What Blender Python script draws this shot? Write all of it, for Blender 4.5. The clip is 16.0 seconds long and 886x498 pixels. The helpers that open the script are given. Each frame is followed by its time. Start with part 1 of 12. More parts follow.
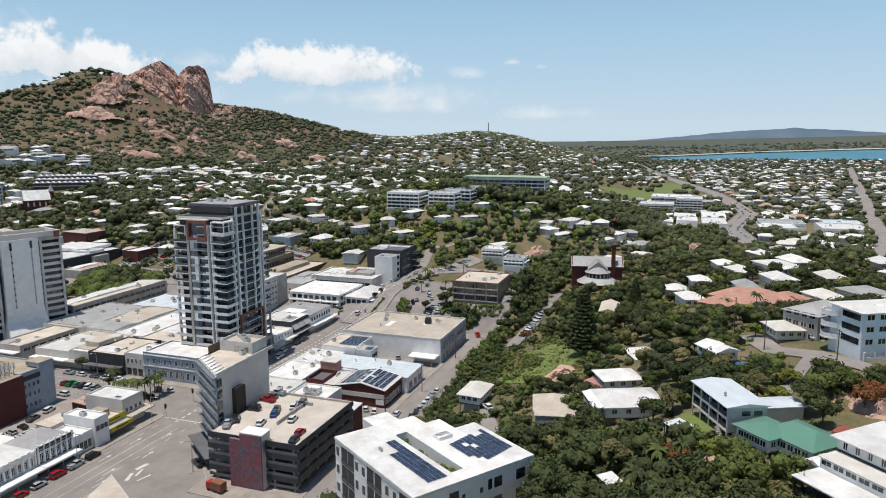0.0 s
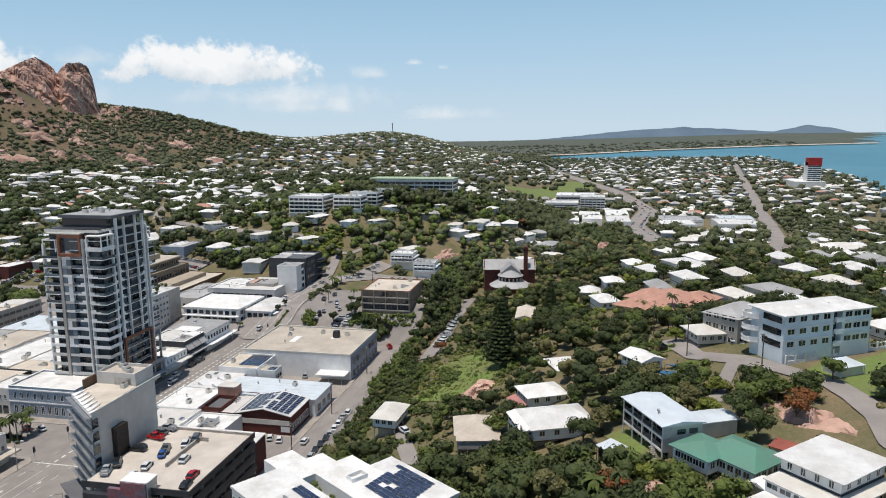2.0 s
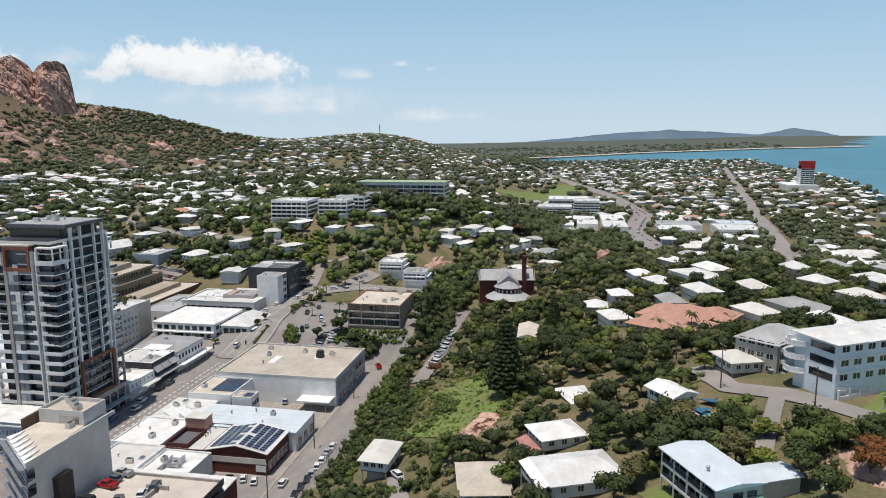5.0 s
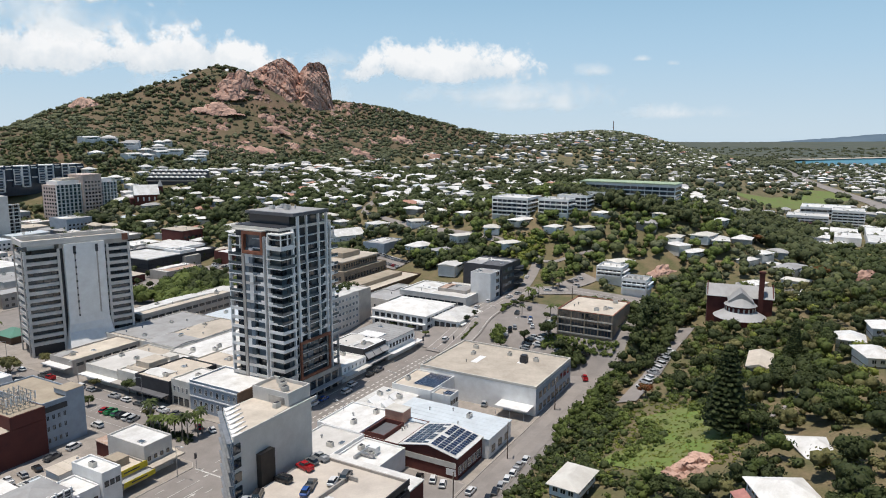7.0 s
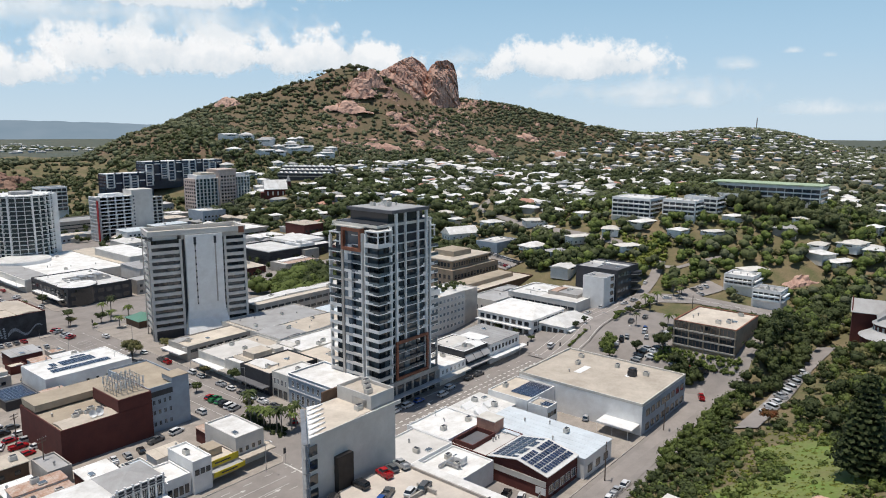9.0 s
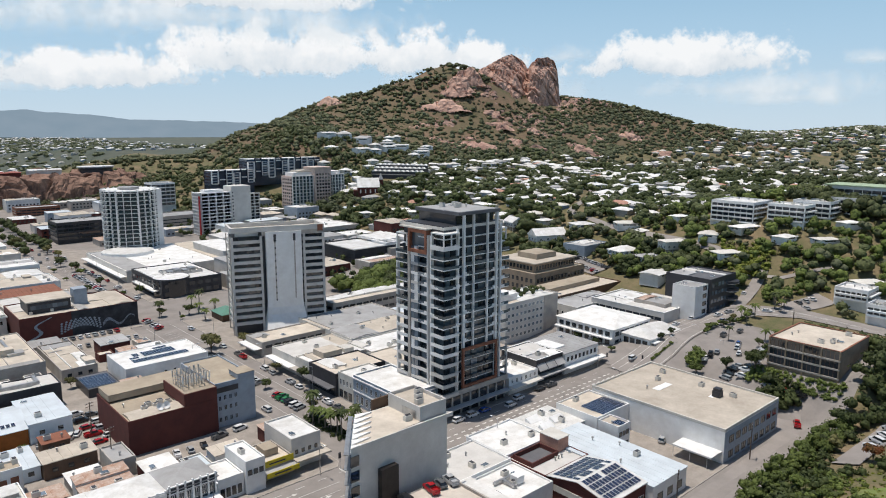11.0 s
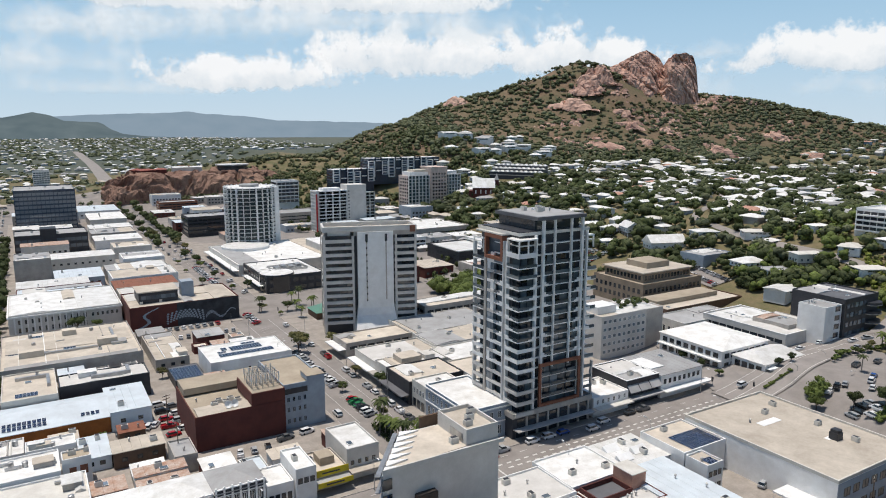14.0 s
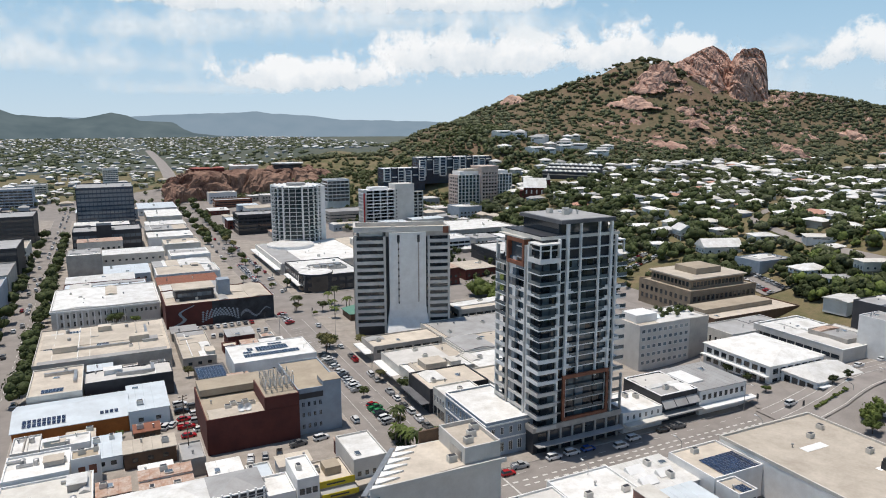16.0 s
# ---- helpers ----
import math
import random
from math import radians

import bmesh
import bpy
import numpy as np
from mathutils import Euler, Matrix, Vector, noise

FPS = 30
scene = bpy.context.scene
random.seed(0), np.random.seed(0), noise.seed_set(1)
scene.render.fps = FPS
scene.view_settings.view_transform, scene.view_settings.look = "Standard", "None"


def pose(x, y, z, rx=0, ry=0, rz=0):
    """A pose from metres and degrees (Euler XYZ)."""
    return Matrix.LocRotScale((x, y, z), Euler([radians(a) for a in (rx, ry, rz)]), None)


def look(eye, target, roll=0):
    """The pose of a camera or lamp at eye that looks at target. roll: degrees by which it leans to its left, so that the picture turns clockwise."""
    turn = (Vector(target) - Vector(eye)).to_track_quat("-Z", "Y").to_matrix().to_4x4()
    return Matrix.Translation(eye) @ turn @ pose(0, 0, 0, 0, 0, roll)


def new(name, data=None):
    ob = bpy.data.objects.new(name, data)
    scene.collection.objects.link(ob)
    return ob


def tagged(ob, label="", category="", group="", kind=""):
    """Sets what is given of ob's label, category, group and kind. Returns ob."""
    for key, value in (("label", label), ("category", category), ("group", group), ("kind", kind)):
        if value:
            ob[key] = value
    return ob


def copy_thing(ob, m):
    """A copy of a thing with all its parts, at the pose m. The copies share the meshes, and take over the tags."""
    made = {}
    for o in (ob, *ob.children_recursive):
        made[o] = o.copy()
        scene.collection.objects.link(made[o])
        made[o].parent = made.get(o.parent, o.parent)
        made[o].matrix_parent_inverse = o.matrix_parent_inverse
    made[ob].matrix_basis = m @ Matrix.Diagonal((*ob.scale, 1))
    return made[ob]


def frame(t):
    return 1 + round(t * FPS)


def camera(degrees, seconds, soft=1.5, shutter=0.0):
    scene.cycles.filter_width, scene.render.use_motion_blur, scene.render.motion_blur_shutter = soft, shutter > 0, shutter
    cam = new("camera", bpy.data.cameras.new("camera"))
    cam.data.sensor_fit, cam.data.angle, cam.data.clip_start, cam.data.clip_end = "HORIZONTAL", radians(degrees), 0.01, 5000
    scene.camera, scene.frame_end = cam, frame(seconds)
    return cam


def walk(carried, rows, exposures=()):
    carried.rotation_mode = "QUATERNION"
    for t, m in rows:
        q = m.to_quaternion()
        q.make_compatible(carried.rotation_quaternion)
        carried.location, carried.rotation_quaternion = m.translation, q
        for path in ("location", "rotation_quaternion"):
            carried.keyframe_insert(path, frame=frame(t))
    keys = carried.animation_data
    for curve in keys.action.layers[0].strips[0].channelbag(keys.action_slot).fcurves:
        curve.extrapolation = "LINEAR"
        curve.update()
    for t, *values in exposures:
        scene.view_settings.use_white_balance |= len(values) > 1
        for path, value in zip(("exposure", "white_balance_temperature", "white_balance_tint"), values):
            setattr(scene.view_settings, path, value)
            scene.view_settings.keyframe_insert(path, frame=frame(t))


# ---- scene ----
cam = camera(64.80, 16.0, soft=1.0)
PATH = [
    (0, (-234.73, -170.51, 92.63), (-141.66, -137.97, 75.93), -0.16),
    (0.5, (-231.03, -169.45, 92.60), (-136.96, -139.95, 75.88), -0.27),
    (1, (-227.16, -167.82, 92.62), (-131.59, -143.60, 75.88), -0.35),
    (1.5, (-223.41, -166.39, 92.69), (-127.31, -144.42, 75.93), -0.41),
    (2, (-219.67, -165.00, 92.77), (-123.07, -145.28, 76.04), -0.42),
    (2.5, (-215.71, -163.77, 92.76), (-118.72, -146.05, 76.05), -0.45),
    (3, (-211.85, -162.50, 92.80), (-114.52, -146.72, 76.11), -0.43),
    (3.2, (-210.33, -162.00, 92.84), (-112.90, -146.91, 76.16), -0.44),
    (5.3, (-193.79, -157.11, 92.04), (-97.08, -137.62, 75.72), -0.11),
    (5.5, (-192.54, -157.15, 92.05), (-96.79, -133.38, 75.69), -0.16),
    (6, (-189.40, -157.46, 92.05), (-97.12, -122.66, 75.57), 0.21),
    (6.5, (-186.21, -157.91, 92.21), (-97.06, -115.81, 75.49), 0.30),
    (7, (-183.05, -158.43, 92.35), (-96.95, -110.49, 75.38), 0.35),
    (7.5, (-179.83, -158.97, 92.35), (-96.54, -106.35, 75.20), 0.32),
    (8, (-176.30, -159.31, 92.23), (-95.48, -103.02, 74.93), 0.27),
    (8.5, (-172.93, -159.58, 92.05), (-94.31, -100.29, 74.64), 0.33),
    (9, (-169.98, -159.97, 91.61), (-94.14, -97.14, 74.25), 0.25),
    (11.5, (-152.85, -161.43, 91.55), (-89.39, -86.18, 73.93), 0.18),
    (12, (-149.40, -161.46, 91.30), (-88.43, -84.17, 73.74), 0.17),
    (12.5, (-145.89, -161.40, 91.14), (-87.45, -82.17, 73.57), 0.13),
    (13, (-142.28, -161.32, 91.18), (-86.45, -80.25, 73.58), 0.07),
    (13.5, (-138.71, -161.14, 91.05), (-85.50, -78.32, 73.46), 0.06),
    (14, (-134.98, -160.93, 90.94), (-84.28, -76.55, 73.33), 0.03),
    (14.5, (-131.22, -160.64, 90.88), (-82.81, -74.93, 73.25), -0.01),
    (15, (-127.35, -160.16, 90.80), (-80.71, -73.49, 73.11), -0.04),
    (15.5, (-123.50, -159.68, 90.68), (-78.81, -71.99, 72.98), -0.10),
    (16, (-119.82, -158.92, 90.53), (-76.96, -70.33, 72.80), -0.11),
]
walk(cam, [(t, look(eye, target, roll)) for t, eye, target, roll in PATH])

# ---- light ----
SUN = Vector((-0.13, 0.13, 0.98)).normalized()
world = bpy.data.worlds.new("sky")
scene.world = world
world.use_nodes = True
wn = world.node_tree.nodes
sky = wn.new("ShaderNodeTexSky")
sky.sky_type, sky.sun_disc = "NISHITA", False
sky.sun_elevation = math.asin(SUN.z)
sky.sun_rotation = math.atan2(SUN.x, SUN.y)
sky.altitude, sky.air_density, sky.dust_density, sky.ozone_density = 0, 1.0, 0.3, 2.5
wn["Background"].inputs["Strength"].default_value = 0.092
tint = wn.new("ShaderNodeMix")
tint.data_type, tint.blend_type = "RGBA", "MULTIPLY"
tint.inputs["Factor"].default_value = 1.0
tint.inputs["B"].default_value = (1.0, 1.0, 0.96, 1)
world.node_tree.links.new(sky.outputs[0], tint.inputs["A"])
# sea haze: the sky pales evenly towards the horizon all round
aim, up, span, haze_mix, band = wn.new("ShaderNodeTexCoord"), wn.new("ShaderNodeSeparateXYZ"), wn.new("ShaderNodeMapRange"), wn.new("ShaderNodeMix"), wn.new("ShaderNodeValToRGB")
span.interpolation_type = "SMOOTHSTEP"
span.inputs["From Min"].default_value, span.inputs["From Max"].default_value = 0.10, 0.50
span.inputs["To Min"].default_value, span.inputs["To Max"].default_value = 0.95, 0.0
band.color_ramp.elements[0].position, band.color_ramp.elements[0].color = 0.0, (0.55, 0.68, 0.79, 1)
band.color_ramp.elements[1].position, band.color_ramp.elements[1].color = 0.28, (0.22, 0.452, 0.668, 1)
band.color_ramp.elements.new(0.10).color = (0.41, 0.595, 0.762, 1)
bright = wn.new("ShaderNodeMix")
bright.data_type, bright.blend_type = "RGBA", "MULTIPLY"
bright.inputs["Factor"].default_value = 1.0
bright.inputs["B"].default_value = (11.4, 11.4, 11.4, 1)
haze_mix.data_type = "RGBA"
wl = world.node_tree.links
wl.new(aim.outputs["Generated"], up.inputs[0])
wl.new(up.outputs["Z"], span.inputs["Value"])
wl.new(up.outputs["Z"], band.inputs["Fac"])
wl.new(band.outputs["Color"], bright.inputs["A"])
wl.new(span.outputs[0], haze_mix.inputs["Factor"])
wl.new(tint.outputs["Result"], haze_mix.inputs["A"])
wl.new(bright.outputs["Result"], haze_mix.inputs["B"])
wl.new(haze_mix.outputs["Result"], wn["Background"].inputs["Color"])
sun_data = bpy.data.lights.new("sun", "SUN")
sun_data.energy, sun_data.angle, sun_data.color = 4.1, radians(0.55), (1.0, 0.93, 0.845)
sun_lamp = new("sun", sun_data)
sun_lamp.matrix_world = look(SUN * 900, (0, 0, 0))
scene.view_settings.exposure = 0.0

# ---- helpers of this scene ----
class Geo:
    """Gathers faces of one part."""

    def __init__(self):
        self.v, self.f, self.m = [], [], []

    def add(self, pts, faces, mat=0):
        n = len(self.v)
        self.v += [tuple(p) for p in pts]
        self.f += [tuple(i + n for i in f) for f in faces]
        self.m += [mat] * len(faces)
        return self

    def box(self, x0, x1, y0, y1, z0, z1, mat=0):
        p = [(x0, y0, z0), (x1, y0, z0), (x1, y1, z0), (x0, y1, z0), (x0, y0, z1), (x1, y0, z1), (x1, y1, z1), (x0, y1, z1)]
        return self.add(p, [(0, 3, 2, 1), (4, 5, 6, 7), (0, 1, 5, 4), (1, 2, 6, 5), (2, 3, 7, 6), (3, 0, 4, 7)], mat)

    def prism(self, pts, z0, z1, mat=0):
        """An upright prism over a ring of x, y (counter-clockwise)."""
        n = len(pts)
        p = [(x, y, z0) for x, y in pts] + [(x, y, z1) for x, y in pts]
        return self.add(p, [tuple(range(n - 1, -1, -1)), tuple(range(n, 2 * n))] + [(i, (i + 1) % n, n + (i + 1) % n, n + i) for i in range(n)], mat)

    def ring(self, x0, x1, y0, y1, z0, z1, w, mat=0):
        """Four walls of thickness w just inside a rectangle, as one closed ring."""
        p = []
        for z in (z0, z1):
            p += [(x0, y0, z), (x1, y0, z), (x1, y1, z), (x0, y1, z), (x0 + w, y0 + w, z), (x1 - w, y0 + w, z), (x1 - w, y1 - w, z), (x0 + w, y1 - w, z)]
        f = []
        for k in range(4):
            j = (k + 1) % 4
            f += [(k, j, 8 + j, 8 + k), (4 + j, 4 + k, 12 + k, 12 + j), (8 + k, 8 + j, 12 + j, 12 + k), (j, k, 4 + k, 4 + j)]
        return self.add(p, f, mat)

    def hip(self, x0, x1, y0, y1, z, rise, over=0.6, ridge=0.5, thick=0.18, mat=0):
        """A hipped roof over a rectangle; ridge 0: a pyramid, 1: gables."""
        x0, x1, y0, y1 = x0 - over, x1 + over, y0 - over, y1 + over
        w, d = x1 - x0, y1 - y0
        if w >= d:
            i = (w - max(0.0, w - d)) / 2 * (1 - ridge) if ridge < 1 else 0
            a, b = (x0 + i + 0, (y0 + y1) / 2), (x1 - i, (y0 + y1) / 2)
        else:
            i = (d - max(0.0, d - w)) / 2 * (1 - ridge) if ridge < 1 else 0
            a, b = ((x0 + x1) / 2, y0 + i), ((x0 + x1) / 2, y1 - i)
        p = [(x0, y0, z), (x1, y0, z), (x1, y1, z), (x0, y1, z)]
        q = [(x, y, z - thick) for x, y, _ in p]
        pts = q + p + [(*a, z + rise), (*b, z + rise)]
        if w >= d:
            f = [(4, 5, 9, 8), (6, 7, 8, 9), (5, 6, 9), (7, 4, 8)]
        else:
            f = [(5, 6, 9, 8), (7, 4, 8, 9), (4, 5, 8), (6, 7, 9)]
        return self.add(pts, f + [(0, 3, 2, 1)] + [(k, (k + 1) % 4, 4 + (k + 1) % 4, 4 + k) for k in range(4)], mat)

    def tube(self, x, y, z0, z1, r0, r1=None, n=8, mat=0, lean=(0, 0)):
        r1 = r0 if r1 is None else r1
        p = [(x + r0 * math.cos(2 * math.pi * k / n), y + r0 * math.sin(2 * math.pi * k / n), z0) for k in range(n)]
        p += [(x + lean[0] + r1 * math.cos(2 * math.pi * k / n), y + lean[1] + r1 * math.sin(2 * math.pi * k / n), z1) for k in range(n)]
        return self.add(p, [tuple(range(n - 1, -1, -1)), tuple(range(n, 2 * n))] + [(k, (k + 1) % n, n + (k + 1) % n, n + k) for k in range(n)], mat)

    def mesh(self, name, mats):
        me = bpy.data.meshes.new(name)
        me.from_pydata(self.v, [], self.f)
        for m in mats if isinstance(mats, (list, tuple)) else [mats]:
            me.materials.append(m)
        if any(self.m):
            me.polygons.foreach_set("material_index", self.m)
        return me


def part(name, geo, material, parent, label=""):
    """One mesh part under a thing or a part; geo is a Geo or a ready mesh, in the thing's own space."""
    ob = new(name, geo if isinstance(geo, bpy.types.Mesh) else geo.mesh(name, material))
    ob.parent = parent
    return tagged(ob, label)


def thing(name, label, category, m=None, group="", kind=""):
    """The empty at the base of a thing."""
    ob = new(name)
    ob.empty_display_size = 0.5
    if m is not None:
        ob.matrix_world = m
    return tagged(ob, label, category, group, kind)


def setting(name, geo, mats, label, category, kind="structure"):
    return tagged(new(name, geo if isinstance(geo, bpy.types.Mesh) else geo.mesh(name, mats)), label, category, "", kind)


def ground_z(x, y):
    return float(land(x, y))

# ---- the lie of the land ----
def sm(a, b, v):
    t = np.clip((v - a) / (b - a), 0.0, 1.0)
    return t * t * (3 - 2 * t)


CX, CY = -175.0, -162.0
# hills: centre, height, half widths, turn in degrees
HILLS = [
    (790, 735, 55, 150, 120, 25),
    (960, 775, 28, 130, 110, 20),
    (560, 840, 68, 120, 110, 0),
    (330, 690, 47, 140, 130, 20),
    (1180, 560, 28, 240, 130, -30),
    (1489, 310, 62, 260, 150, 10),
    (60, 760, 30, 120, 60, 0),
    (640, 640, 16, 160, 110, 20),
    (290, 0, 16, 60, 45, 0),
    (1250, 900, 74, 300, 200, -20),
    (690, 760, 68, 80, 70, -45),
    (480, 900, 22, 90, 90, 0),
    (1040, 620, 48, 140, 90, -30),
    (200, 720, 5, 110, 80, 0),
    (250, 560, 27, 60, 50, 0),
]


def land(x, y):
    """Height of the ground at x, y (arrays)."""
    x, y = np.asarray(x, float), np.asarray(y, float)
    # the suburb on its gentle rise behind the town
    z = 32 * sm(120, 270, x) * sm(-150, 10, y) * (1 - 0.55 * sm(600, 1300, x)) * (1 - sm(330, 520, y) * (1 - sm(200, 330, x)))
    # the garden hill beside the lane
    prof = np.interp(x, [-400, -250, -20, 60, 150, 300, 600], [0.6, 0.95, 1.0, 0.75, 0.72, 0.35, 0.06])
    climb = np.interp(-y, [88, 97, 113, 133, 150, 177, 210, 330], [0, 4, 10, 17, 23, 30, 35, 36])
    z = np.maximum(z, 0) + prof * climb * (1 - 0.9 * sm(-330, -480, y) * sm(-150, 200, x))
    # the street rises beyond the crossing (plaza and car park)
    z = z + 8.0 * sm(54, 98, x) * sm(30, -30, y) * sm(-106, -92, y) * (1 - sm(135, 190, x)) + 3.0 * sm(60, 95, x) * sm(-30, 30, y) * (1 - sm(150, 220, x))
    # the lot of the tan office, and the spur that carries the long flats
    z = z + 7.0 * sm(62, 77, x) * (1 - sm(108, 150, x)) * sm(-54, -66, y) * sm(-104, -93, y)
    z = z + 27 * np.exp(-0.5 * (((x - 300) / 42) ** 2 + ((y + 82) / 34) ** 2))
    for hx, hy, h, sx, sy, turn in HILLS:
        c, s = math.cos(radians(turn)), math.sin(radians(turn))
        u, v = (x - hx) * c + (y - hy) * s, (y - hy) * c - (x - hx) * s
        z = z + h * np.exp(-0.5 * ((u / sx) ** 2 + (v / sy) ** 2)) * sm(-60, 90, y + 0.4 * x - 40)
    r = np.hypot(x - CX, y - CY)
    inland = np.interp(np.degrees(np.arctan2(x - CX, y - CY)), [-180, -140, 60, 84, 104, 130, 180], [0.13, 0.13, 0.13, 0.3, 0.9, 1.0, 1.0])
    rise = inland * np.where(r > 2000, 92 * (1 - r / (2000 * np.exp(np.maximum(r - 2000, 0) / 1216))), 0)
    z = z * (1 - sm(1900, 2600, r))
    return z + rise

# ---- materials ----
def surf(name, base, rough=0.8, metal=0.0, vary=0.12, scale=0.35, fine=6.0, bump=0.15, depth=0.02, dirt=None, dirt_amount=0.35, per_thing=0.0, spec=0.4, island=0.0):
    """A surface with broad stains and fine grain at world size. dirt: the colour of its stains; per_thing: how much repeats differ."""
    m = bpy.data.materials.new(name)
    m.use_nodes = True
    n, l = m.node_tree.nodes, m.node_tree.links
    b = n["Principled BSDF"]
    b.inputs["Roughness"].default_value, b.inputs["Metallic"].default_value = rough, metal
    b.inputs["Specular IOR Level"].default_value = spec
    where = n.new("ShaderNodeNewGeometry")
    broad, grain = n.new("ShaderNodeTexNoise"), n.new("ShaderNodeTexNoise")
    broad.inputs["Scale"].default_value, broad.inputs["Detail"].default_value = scale, 5
    broad.inputs["Roughness"].default_value = 0.65
    grain.inputs["Scale"].default_value, grain.inputs["Detail"].default_value = fine, 3
    for t in (broad, grain):
        l.new(where.outputs["Position"], t.inputs["Vector"])
    ramp = n.new("ShaderNodeValToRGB")
    ramp.color_ramp.elements[0].position, ramp.color_ramp.elements[1].position = 0.32, 0.7
    dirt = dirt or [c * (1 - dirt_amount) for c in base]
    ramp.color_ramp.elements[0].color, ramp.color_ramp.elements[1].color = (*dirt, 1), (*base, 1)
    l.new(broad.outputs["Fac"], ramp.inputs["Fac"])
    hsv = n.new("ShaderNodeHueSaturation")
    l.new(ramp.outputs["Color"], hsv.inputs["Color"])
    span = n.new("ShaderNodeMapRange")
    span.inputs["To Min"].default_value, span.inputs["To Max"].default_value = 1 - vary, 1 + vary
    l.new(grain.outputs["Fac"], span.inputs["Value"])
    last = span.outputs[0]
    for amount, socket in ((per_thing, "thing"), (island, "island")):
        if amount:
            src = n.new("ShaderNodeObjectInfo").outputs["Random"] if socket == "thing" else where.outputs["Random Per Island"]
            own = n.new("ShaderNodeMapRange")
            own.inputs["To Min"].default_value, own.inputs["To Max"].default_value = 1 - amount, 1 + amount * 0.6
            l.new(src, own.inputs["Value"])
            mul = n.new("ShaderNodeMath")
            mul.operation = "MULTIPLY"
            l.new(last, mul.inputs[0])
            l.new(own.outputs[0], mul.inputs[1])
            last = mul.outputs[0]
    l.new(last, hsv.inputs["Value"])
    l.new(hsv.outputs["Color"], b.inputs["Base Color"])
    if bump:
        bp = n.new("ShaderNodeBump")
        bp.inputs["Strength"].default_value, bp.inputs["Distance"].default_value = bump, depth
        l.new(grain.outputs["Fac"], bp.inputs["Height"])
        l.new(bp.outputs["Normal"], b.inputs["Normal"])
    return m


def glassy(name, base, rough=0.08, spec=0.8, per_thing=0.5):
    """Dark window glass as seen from outside by day."""
    m = surf(name, base, rough, 0.0, 0.05, 0.2, 0.6, 0.05, 0.05, per_thing=per_thing, spec=spec, dirt_amount=0.25)
    return m


